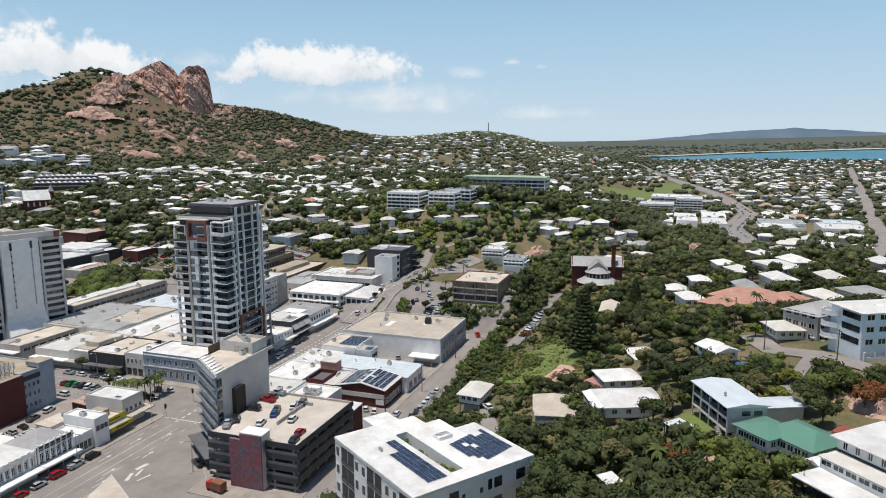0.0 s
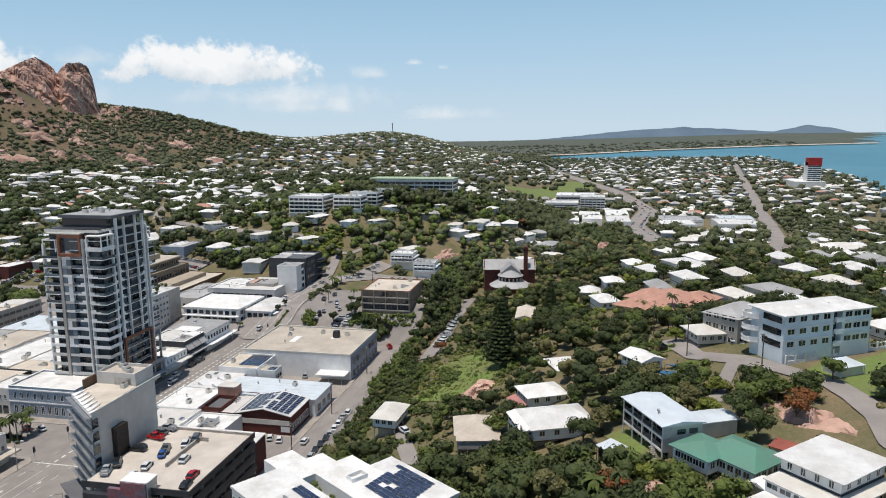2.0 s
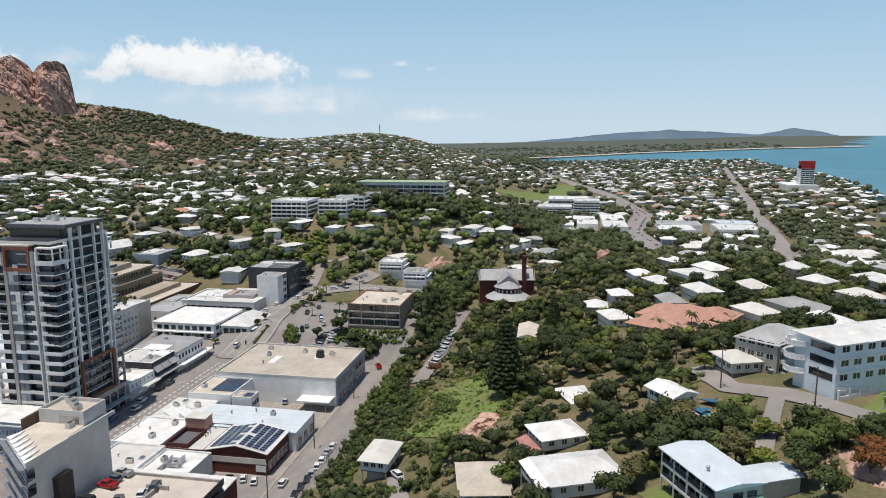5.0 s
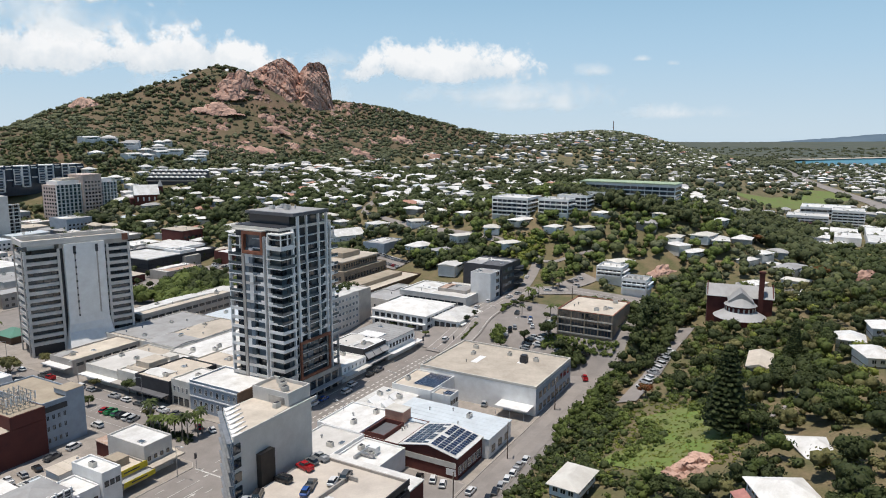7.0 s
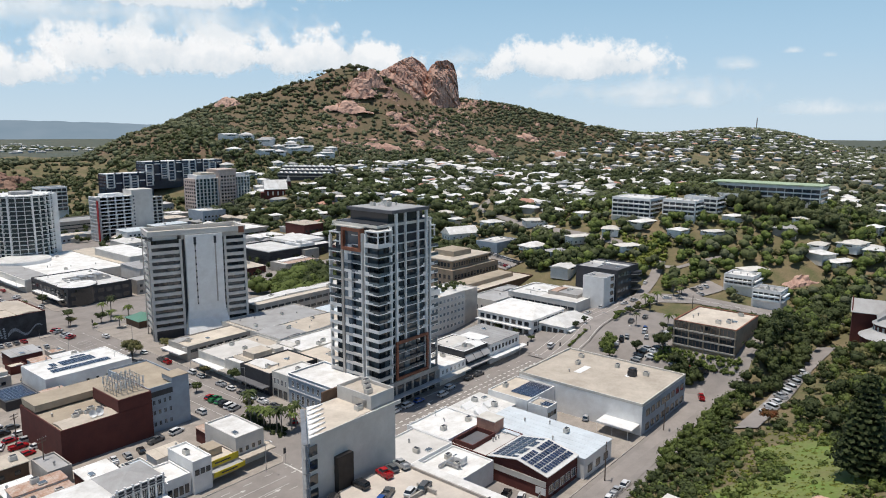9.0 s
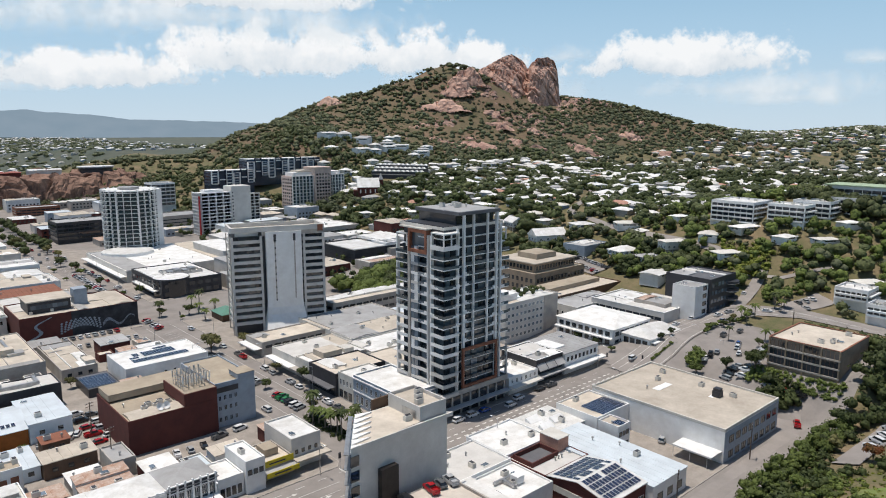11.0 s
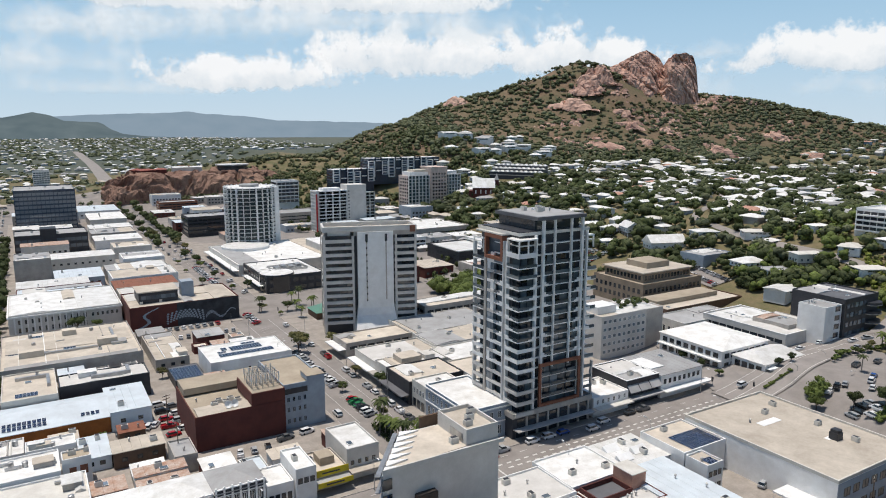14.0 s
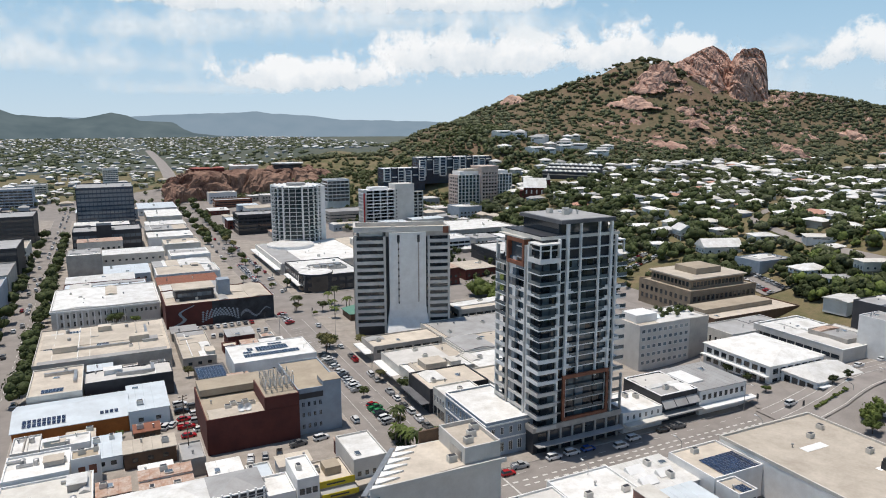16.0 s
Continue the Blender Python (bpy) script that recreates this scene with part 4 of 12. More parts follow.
def drape(pts, w, lift, step=4.0):
    """A ribbon laid over the ground along a line of places."""
    line = []
    for (xa, ya), (xb, yb) in zip(pts, pts[1:]):
        n = max(1, int(math.hypot(xb - xa, yb - ya) / step))
        line += [(xa + (xb - xa) * k / n, ya + (yb - ya) * k / n) for k in range(n)]
    line.append(pts[-1])
    P, F = [], []
    for k, (x, y) in enumerate(line):
        xa, ya = line[max(0, k - 2)]
        xb, yb = line[min(len(line) - 1, k + 2)]
        L = math.hypot(xb - xa, yb - ya)
        nx, ny = -(yb - ya) / L * w / 2, (xb - xa) / L * w / 2
        for s in (-1, -0.33, 0.33, 1):
            P.append((x + nx * s, y + ny * s, ground_z(x + nx * s, y + ny * s) + lift))
    for k in range(len(line) - 1):
        for j in range(3):
            F.append((k * 4 + j, k * 4 + 4 + j, k * 4 + 5 + j, k * 4 + 1 + j))
    return Geo().add(P, F)


M["road"] = surf("pale_asphalt", (0.31, 0.28, 0.258), 0.9, vary=0.12, scale=0.1, fine=5, dirt=(0.22, 0.20, 0.185))
ROADS = [
    ("lane below the garden hill", [(-130, -92), (-60, -88), (0, -87.5), (45, -87), (62, -80), (66, -66)], 8.5, 0.12),
    ("curving main road out of town", [(60, -22), (80, -23), (105, -20), (128, -20), (148, -27), (162, -44), (166, -70), (174, -100), (188, -130), (222, -185), (261, -217)], 16, 0.3),
    ("road climbing to the hill", [(146, -22), (170, -17), (196, -12), (206, 20), (226, 100), (245, 148), (355, 205), (430, 300)], 5.5, 0.45),
    ("side street past the offices", [(68, -16), (80, 12), (94, 44), (104, 80), (100, 150), (92, 184)], 13, 0.25),
    ("street before the dark civic complex", [(62, 182), (92, 184), (104, 186), (143, 184), (185, 190)], 12, 0.4),
    ("foot path over the dry bank", [(186, 2), (189, -6), (195, -22), (210, -33), (225, -45)], 2.4, 0.4),
    ("car park beside the civic building", [(166, 64), (174, 94)], 13, 0.5),
    ("car park before the split offices", [(166, -37), (190, -45)], 11, 0.4),
    ("hill road past the blue flats", [(-12, -190), (-30, -195), (-36, -205), (-44, -213), (-52, -221.5), (-61, -224), (-72, -225), (-84, -223), (-100, -226), (-140, -236)], 6.5, 0.25),
    ("drive between the garden houses", [(-36, -204), (-58, -196), (-64, -194)], 3.4, 0.3),
    ("lane of parked cars on the bank", [(30, -107), (60, -108), (95, -107), (130, -108)], 6.5, 0.45),
    ("wide main road to the coast", [(215, -285), (261, -217), (398, -208), (480, -220), (587, -235), (700, -225), (845, -208), (1100, -150), (1500, -60)], 20, 0.6),
    ("straight avenue to the coast", [(150, -265), (217, -282), (330, -305), (456, -329), (800, -390), (1497, -507), (1750, -550)], 13, 0.6),
    ("road up the far saddle", [(1163, 393), (1243, 432)], 12, 1.0),
    ("gravel path on the bank", [(-2, -148), (10, -153), (28, -157)], 2.0, 0.3),
    ("concrete drive to the cottage", [(-46, -118), (-56, -121), (-66, -125), (-78, -128)], 4.0, 0.35),
    ("highway past the quarry", [(-40, 640), (-32, 700), (-30, 873), (-10, 1300), (4, 1653), (20, 2400)], 22, 0.5),
]
for label, pts, w, lift in ROADS:
    setting("road", drape(pts, w, lift), M["road"], label, "road")
LINES = [(62, -22), (80, -23), (105, -20), (128, -20), (148, -27), (162, -44), (166, -70)]
for off in (-7.2, 0.0, 3.6, 7.2):
    setting("lane_line", drape([(x, y + off) for x, y in LINES], 0.22, 0.36, 2.0), M["line"], "thin white line along the curving road", "road marking")
for label, pts, w, m in [("sunlit lawn on the garden hill", [(18, -124), (8, -131), (-6, -133), (-18, -128), (-27, -122)], 23, "lawn"), ("grass verge by the hill road", [(-42, -220), (-50, -231), (-38, -246), (-20, -266)], 22, "lawn"),
                         ("strip of lawn behind the flats", [(-74, -172.5), (-89, -179.8)], 5, "lawn"), ("lawn before the pool", [(-12, -184), (-24, -190)], 6, "lawn"),
                         ("mown sports field ringed by dark trees", [(690, -74), (770, -120), (900, -150), (1030, -152)], 62, "lawn")]:
    M.setdefault("lawn", surf("mown_lawn", (0.13, 0.205, 0.040), 0.95, vary=0.25, scale=0.13, fine=1.2, dirt=(0.16, 0.16, 0.064), bump=0.4, depth=0.05))
    setting("lawn", drape(pts, w, 0.22, 3.0), M[m], label, "lawn")
M["pool"] = surf("pool_water", (0.05, 0.35, 0.45), 0.1, vary=0.05)
for x, y, w, d, tn in ((-19, -197.5, 7, 3.5, 20), (-43.5, -186.5, 4, 3, 30), (72, -171, 5, 3, 10)):
    th = thing("swimming_pool", "small bright blue garden swimming pool", "pool", pose(x, y, ground_z(x, y) + 0.35, 0, 0, tn))
    part("rim", Geo().ring(-w / 2 - 0.5, w / 2 + 0.5, -d / 2 - 0.5, d / 2 + 0.5, -0.8, 0.15, 0.5), M["paving"], th)
    part("pool_surface", Geo().box(-w / 2, w / 2, -d / 2, d / 2, -0.6, 0.02), M["pool"], th)


def street_lamp():
    th = thing("street_lamp", "grey steel street lamp with a curved arm", "street lamp", pose(0, 0, -60))
    part("pole", Geo().tube(0, 0, 0, 9, 0.11, 0.07, 8), M["metal"], th)
    g = Geo()
    for k in range(5):
        g.box(-0.05, 0.05, 0.45 * k, 0.45 * (k + 1), 8.9 + 0.1 * k, 9.0 + 0.1 * k)
    part("arm", g, M["metal"], th)
    part("lantern", Geo().box(-0.16, 0.16, 2.0, 2.9, 9.25, 9.42), M["white"], th)
    return th


lamp = street_lamp()
for x, y, rz in [(-95, -12.4, 180), (-66, -12.6, 180), (-20, -33, 0), (10, -33, 0), (40, -33, 0), (58, -11.5, 180), (88, -27, 0), (110, -24, 0), (128, -14, 180), (100, -40, 90), (-36, 40, 90), (-36, 75, 90), (-36, 120, 90), (-57.5, 90, -90), (-57.5, 130, -90), (-34.5, 215, 90), (-34.5, 250, 90), (-34.5, 290, 90), (-88, -46, 60), (150, -30, 0)]:
    copy_thing(lamp, pose(x, y, 0.1, 0, 0, rz))["group"] = "street lamps"


def power_pole():
    th = thing("power_pole", "weathered timber power pole with crossarms", "power pole", pose(0, 0, -60))
    part("pole", Geo().tube(0, 0, -1, 11, 0.17, 0.12, 8), M["bark"], th)
    for z in (9.6, 10.5):
        part("crossarm", Geo().box(-1.3, 1.3, -0.07, 0.07, z, z + 0.14), M["bark"], th)
    for x in (-1.2, -0.5, 0.5, 1.2):
        part("insulator", Geo().tube(x, 0, 10.64, 10.86, 0.06, n=6), M["white"], th)
    return th


pole = power_pole()
for x, y in [(28, -84), (-12, -84.5), (-45, -84.8), (-105, 30), (-104, 52), (-50, -207), (-80, -226.5), (-106, -224), (108, -62), (-2, -187), (-30, -193)]:
    copy_thing(pole, pose(x, y, ground_z(x, y), 0, 0, 20))["group"] = "power poles"


def traffic_light():
    th = thing("traffic_light", "black traffic light on a steel post", "traffic light", pose(0, 0, -60))
    part("post", Geo().tube(0, 0, 0, 4.4, 0.07, n=6), M["metal"], th)
    part("signal_head", Geo().box(-0.22, 0.22, -0.2, 0.1, 3.2, 4.5), M["dark"], th)
    part("backing_board", Geo().box(-0.4, 0.4, 0.1, 0.14, 3.0, 4.7), M["dark"], th)
    return th


tl = traffic_light()
for x, y, rz in [(-60, -13, 0), (-33, -13, 90), (-33, -31, 180), (-62, -31, -90), (-46, -12.5, 0), (64, -11.5, 90), (84, -10, 0), (64, -33, 180), (86, -29, -90), (72, -22, 0), (-58, 158, 0), (-36, 157, 90)]:
    copy_thing(tl, pose(x, y, 0.05, 0, 0, rz))["group"] = "traffic lights"
# mast on the far hill
th = thing("radio_mast", "thin red and white radio mast on the far hill", "mast", pose(1489, 310, ground_z(1489, 310)))
for k in range(5):
    part("mast_section", Geo().tube(0, 0, k * 5.6, k * 5.6 + 5.58, 1.1, 0.9, 5), M["dark" if k % 2 else "rust"], th)

# ---- the apartment tower ----
# base lightened to hold some sky reflection in the colour
M["tower_glass"] = glassy("tower_glass", (0.11, 0.14, 0.155), 0.08, 0.6)


def apartment_tower():
    th = thing("apartment_tower", "tall white and grey apartment tower with stacked balconies", "apartment tower", pose(0, 0, 0))
    L, z1, W = 3.06, 20.4, -18.8
    levels = [7.2 + 3.3 * k for k in range(4)] + [z1 + L * k for k in range(13)]
    rng = random.Random(14)
    part("core", Geo().box(-16.6, 8.6, -6.2, 13.0, 6.6, 61.0), M["dark"], th, "dark recessed core walls")
    part("podium", Geo().box(-19.2, 10.6, -7.6, 15.0, 0.15, 6.6), M["dark"], th, "dark two storey podium with shopfronts")
    part("podium_cornice", Geo().ring(-19.6, 11.0, -8.2, 15.4, 6.6, 7.3, 2.2), M["concrete"], th)
    part("podium_balustrade", Geo().ring(-19.6, 11.0, -8.2, 15.4, 7.3, 8.2, 0.25), M["concrete"], th)
    for k in range(7):
        part("shopfront", Geo().box(-17.8 + k * 4.0, -14.8 + k * 4.0, -7.75, -7.6, 0.4, 3.0), M["glass"], th)
        part("pier", Geo().box(-14.5 + k * 4.0, -13.9 + k * 4.0, -8.0, -7.6, 0.15, 6.6), M["concrete"], th)
        part("podium_window", Geo().box(-17.6 + k * 4.0, -14.9 + k * 4.0, -7.72, -7.6, 3.9, 5.9), M["glass"], th)
    part("street_awning", Geo().box(-19.2, 10.6, -10.6, -8.0, 3.2, 3.45), M["grey_roof"], th)
    for i, z in enumerate(levels):
        low, top, h = i < 4, i >= 15, (3.3 if i < 4 else L)
        edge = M["white"] if not low else M["pale_concrete"]
        # one floor plate a level, with its balconies
        g = Geo().box(-17.4, 9.6, -7.2, 14.0, z - 0.14, z + 0.14)
        g.box(-18.3, -17.4, -0.8, 4.0, z - 0.14, z + 0.14)
        if not top:
            g.box(W, -12.2, -8.6, -7.2, z - 0.16, z + 0.16).box(W, -17.4, -7.2, -2.7, z - 0.16, z + 0.16)
            g.box(W - 0.1, -17.4, 8.7, 14.4, z - 0.16, z + 0.16)
        if not low and not top:
            g.box(7.4, 11.2, -7.7, -1.0, z - 0.13, z + 0.13)
        part("floor_slab", g, edge, th)
        if top:
            continue
        solid, tabs = low or i < 7, 7 <= i < 13
        # corner stack: solid sides low down, stepped tabs half way up, glass rails above
        if solid:
            part("balcony_upstand", Geo().box(W, -12.2, -8.6, -8.45, z + 0.16, z + 0.95), edge, th)
            part("balcony_upstand", Geo().box(W, W + 0.15, -8.45, -2.7, z + 0.16, z + 0.95), edge, th)
        else:
            part("balustrade_glass", Geo().box(W + 0.05, -12.3, -8.56, -8.5, z + 0.16, z + 1.05), M["tower_glass"], th)
            part("balustrade_glass", Geo().box(W + 0.05, W + 0.11, -8.5, -2.8, z + 0.16, z + 1.05), M["tower_glass"], th)
        if tabs:
            part("balcony_upstand", Geo().box(-14.9, -12.2, -8.66, -8.57, z - 0.16, z + 0.5), edge, th)
            part("balcony_upstand", Geo().box(-13.6, -12.2, -8.68, -8.57, z + 0.5, z + 1.15), edge, th)
            part("balcony_upstand", Geo().box(W - 0.08, W - 0.005, -6.2, -2.7, z - 0.16, z + 0.5), edge, th)
            part("balcony_upstand", Geo().box(W - 0.1, W - 0.005, -4.4, -2.7, z + 0.5, z + 1.15), edge, th)
        for x in (-16.5, -14.3):
            part("window_pane", Geo().box(x, x + 2.0, -6.75, -6.6, z + 0.16, z + h - 0.2), M[rng.choice(["glass", "glass", "tower_glass"])], th)
        part("window_pane", Geo().box(-16.85, -16.7, -6.4, -3.0, z + 0.16, z + h - 0.2), M[rng.choice(["glass", "tower_glass"])], th)
        # balcony strip beside it
        part("window_pane", Geo().box(-17.0, -16.85, -0.7, 3.9, z + 0.16, z + h - 0.2), M[rng.choice(["glass", "tower_glass", "blue_glass"])], th)
        if solid:
            part("balcony_upstand", Geo().box(-18.42, -18.3, -0.8, 4.0, z - 0.16, z + 0.95), edge, th)
        else:
            part("balustrade_glass", Geo().box(-18.36, -18.3, -0.8, 4.0, z + 0.14, z + 1.05), M["blue_glass"], th)
        if tabs:
            part("balcony_upstand", Geo().box(-18.48, -18.37, -0.8, 2.2, z - 0.16, z + 0.45), edge, th)
            part("balcony_upstand", Geo().box(-18.5, -18.37, -0.8, 0.8, z + 0.45, z + 1.15), edge, th)
        # flush strip of pale glass and white panels
        for q in range(2):
            pick = "blue_glass" if rng.random() < 0.6 else "white" if not low else "tower_glass"
            part("window_pane", Geo().box(-18.4, -17.4, 4.1 + q * 1.7, 5.7 + q * 1.7, z + 0.75, z + h - 0.16), M[pick], th)
        part("spandrel", Geo().box(-18.46, -17.4, 4.0, 7.5, z - 0.16, z + 0.75), M["pale_concrete" if low or i % 2 else "white"], th)
        # rear stack
        part("window_pane", Geo().box(-17.0, -16.85, 8.9, 12.9, z + 0.16, z + h - 0.2), M["glass"], th)
        if solid or i < 9:
            part("balcony_upstand", Geo().box(W - 0.1, W + 0.05, 8.7, 14.4, z + 0.16, z + 0.95), edge, th)
        else:
            part("balustrade_glass", Geo().box(W - 0.08, W - 0.02, 8.7, 14.4, z + 0.16, z + 1.05), M["tower_glass"], th)
        # loggia: three bays with glass rails, tabs on the outer two
        for x0, x1 in ((-8.9, -5.2), (-4.8, 1.0), (1.4, 5.0)):
            m = (x0 + x1) / 2
            part("window_pane", Geo().box(x0 + 0.1, m - 0.05, -6.45, -6.3, z + 0.16, z + h - 0.25), M[rng.choice(["glass", "glass", "tower_glass", "blue_glass"])], th)
            part("window_pane", Geo().box(m + 0.05, x1 - 0.1, -6.45, -6.3, z + 0.16, z + h - 0.25), M[rng.choice(["glass", "tower_glass"])], th)
            part("balustrade_glass", Geo().box(x0, x1, -7.18, -7.1, z + 0.14, z + 1.1), M["tower_glass"], th)
        if tabs or i in (5, 6):
            for u, v in ((-8.9, -6.9), (3.1, 5.0)):
                part("balcony_upstand", Geo().box(u, v, -7.34, -7.2, z - 0.14, z + 0.5), edge, th)
                w = (u, u + 1.1) if u < 0 else (v - 1.1, v)
                part("balcony_upstand", Geo().box(w[0], w[1], -7.36, -7.2, z + 0.5, z + 1.15), edge, th)
        part("window_pane", Geo().box(-11.4, -9.7, -6.7, -6.5, z + 0.2, z + h - 0.2), M["glass"], th)
        # narrow end stack
        part("balustrade_glass", Geo().box(7.6, 11.2, -7.66, -7.6, z + 0.14, z + 1.1), M["tower_glass"], th)
        part("window_pane", Geo().box(7.6, 8.5, -6.45, -6.3, z + 0.2, z + h - 0.3), M["glass"], th)
        if tabs:
            part("balcony_upstand", Geo().box(7.5, 9.0, -7.82, -7.68, z - 0.13, z + 0.9), edge, th)
    # upright columns
    for x, w, za, zb in ((-12.2, 0.65, 6.6, 60), (-9.6, 0.75, 6.6, 64.1), (-5.2, 0.42, 20, 64.1), (1.0, 0.42, 20, 64.1), (5.0, 0.75, 6.6, 64.1), (7.0, 0.5, 6.6, 60), (10.7, 0.35, 6.6, 19)):
        part("column", Geo().box(x, x + w, -7.75, -6.9, za, zb), M["white" if x < 10 else "pale_concrete"], th)
    for y, w, za, zb, m in ((-2.7, 0.4, 6.6, 58, "white"), (-1.1, 0.35, 6.6, 58, "white"), (7.55, 1.1, 6.6, 57, "concrete"), (14.0, 0.5, 6.6, 56, "white")):
        part("column", Geo().box(-18.75, -17.6, y, y + w, za, zb), M[m], th)
    # rust frames
    g = Geo().box(-10.0, 5.8, -8.1, -7.45, 20.6, 21.6).box(-10.0, 5.8, -8.1, -7.45, 8.3, 9.2).box(-10.0, -9.2, -8.1, -7.45, 9.2, 20.6).box(5.0, 5.8, -8.1, -7.45, 9.2, 20.6)
    part("rust_frame", g, M["rust"], th, "rust-red metal frame round the lower balconies")
    g = Geo().box(-19.1, -17.2, -0.8, 8.0, 58.4, 59.4).box(-19.1, -17.2, -0.8, 8.0, 52.0, 53.0).box(-19.1, -17.2, -0.8, 0.0, 53.0, 58.4).box(-19.1, -17.2, 7.2, 8.0, 53.0, 58.4)
    part("rust_frame", g, M["rust"], th)
    part("window_pane", Geo().box(-17.9, -17.7, 0.0, 7.2, 53.2, 58.2), M["blue_glass"], th)
    part("low_roof", Geo().box(-19.0, -12.4, -0.8, 12.6, 59.5, 59.9), M["offwhite"], th)
    # open frames over the corner and rear balconies
    part("corner_parapet", Geo().ring(W, -12.2, -8.6, -2.7, 53.9, 55.3, 0.2), M["white"], th)
    for x, y in ((W, -8.6), (-12.6, -8.6), (W, -3.1), (-15.6, -8.6)):
        part("pergola_post", Geo().box(x, x + 0.35, y, y + 0.35, 55.3, 58.8), M["white"], th)
    part("corner_pergola", Geo().box(W, -12.2, -8.6, -2.7, 58.8, 59.2), M["white"], th)
    part("penthouse_wall", Geo().box(-17.0, -12.2, -6.6, -2.7, 54.0, 58.8), M["glass"], th)
    part("rear_pergola", Geo().ring(W - 0.1, -15.0, 8.9, 14.2, 57.2, 57.6, 0.5).box(W, W + 0.3, 9.0, 9.3, 53.4, 57.2).box(W, W + 0.3, 13.8, 14.1, 53.4, 57.2), M["white"], th)
    part("end_pergola", Geo().box(6.4, 11.2, -6.5, 0.5, 58.0, 58.4).box(10.7, 11.1, -6.4, -6.0, 54.5, 58.0), M["white"], th)
    part("penthouse", Geo().box(-11.0, 5.6, -5.4, 12.0, 60.0, 64.1), M["glass"], th, "dark glazed penthouse")
    part("penthouse_terrace", Geo().ring(-17.6, 8.5, -7.0, 13.8, 60.0, 60.9, 0.2), M["offwhite"], th)
    part("roof", Geo().box(-12.0, 6.2, -8.0, 12.8, 64.1, 65.1), M["dark_roof"], th, "dark grey overhanging flat roof")
    part("roof_deck", Geo().box(-11.4, 5.6, -7.4, 12.2, 65.1, 65.2), M["grey_roof"], th)
    clutter(th, random.Random(5), 5, 5, 65.2, 6, -3.0, 4.5)


apartment_tower()


# ---- the office slab with the flared fin ----
def office_slab():
    th = thing("office_tower", "grey concrete office tower with a flared white fin", "office tower", pose(-6.2, 110.7, 0, 0, 0, -17.8))
    x0, x1, d = -22.4, 18.3, 15.0
    part("core", Geo().box(x0 + 1.2, x1 - 1.2, 1.2, d, 0.15, 43.4), M["dark"], th)
    n = 13
    for i in range(n):
        z = 4.5 + 3.0 * i
        for a, b in ((x0, -9.2), (8.6, x1)):
            part("spandrel", Geo().box(a, b, 0, 1.2, z, z + 1.4), M["pale_concrete"], th)
            k = max(1, int((b - a) / 3.2))
            for j in range(k):
                u = a + 0.2 + (b - a - 0.4) * j / k
                part("window_pane", Geo().box(u + 0.1, u + (b - a - 0.4) / k - 0.1, 1.0, 1.18, z + 1.4, z + 3.0), M["glass"], th)
        part("spandrel", Geo().box(x0, x0 + 1.2, 1.2, d, z, z + 1.4), M["pale_concrete"], th)
        for j in range(4):
            part("window_pane", Geo().box(x0 + 1.0, x0 + 1.18, 1.6 + j * 3.3, 4.6 + j * 3.3, z + 1.4, z + 3.0), M["glass"], th)
    for a in (x0, -10.2, 8.6, x1 - 1.0):
        part("pier", Geo().box(a, a + 1.0, -0.35, 0.0, 0.15, 43.6), M["pale_concrete"], th)
    for j in range(2):
        part("pier", Geo().box(x0 - 0.3, x0, 1.0 + j * 12.8, 2.2 + j * 12.8, 0.15, 43.6), M["concrete"], th)
    # fin with a skirt that flares out at its foot
    g = Geo()
    prof = [(0.15, -7.5), (5.0, -4.2), (8.5, -2.2), (11.5, -1.4), (14, -1.2), (45.2, -1.2)]
    wid = [9.6, 8.9, 8.4, 8.0, 7.8, 7.8]
    pts = []
    for (z, y), w in zip(prof, wid):
        pts += [(-w, y, z), (w, y, z), (w, 1.1, z), (-w, 1.1, z)]
    f = [(3, 2, 1, 0), (20, 21, 22, 23)]
    for k in range(5):
        for j in range(4):
            a, b = 4 * k + j, 4 * k + (j + 1) % 4
            f.append((a, b, b + 4, a + 4))
    part("fin", g.add(pts, f), M["white"], th, "smooth white central fin flaring at its foot")
    for u in (-3.9, 4.6):
        part("fin_slot", Geo().box(u - 0.3, u + 0.3, -1.26, -1.19, 15, 41.0), M["concrete"], th)
        part("fin_notch", Geo().box(u - 0.55, u + 0.55, -1.27, -1.19, 41.0, 44.2), M["dark"], th)
    for k in range(10):
        part("fin_window", Geo().box(-4.1, -3.6, -1.3, -1.19, 14.5 + k * 2.9, 15.4 + k * 2.9), M["glass"], th)
    part("top_band", Geo().ring(x0 - 0.3, x1, -0.35, d, 45.4, 47.6, 1.0), M["pale_concrete"], th)
    part("terrace_wall", Geo().box(x0 + 2.2, -10.4, 2.4, 2.8, 41.2, 45.4), M["white"], th, "white wall behind the open roof terrace")
    part("top_wall", Geo().box(-9.2, x1 - 0.6, 0.2, d - 1, 43.4, 45.4), M["concrete"], th)
    part("roof", Geo().box(x0 + 0.8, x1 - 1.1, 0.8, d - 1.1, 45.4, 45.9), M["beige_roof"], th)
    part("roof_sign", Geo().box(15.2, 17.6, -0.55, -0.36, 44.6, 47.4), M["rust"], th, "small dark sign with an orange mark")
    clutter(th, random.Random(8), 12, 4, 45.9, 5, 0, 7.5)


office_slab()

# ---- the town blocks ----
M["mural"] = surf("mural_wall", (0.055, 0.06, 0.07), 0.8, vary=0.3, scale=0.25, fine=1.2, dirt=(0.02, 0.022, 0.026))
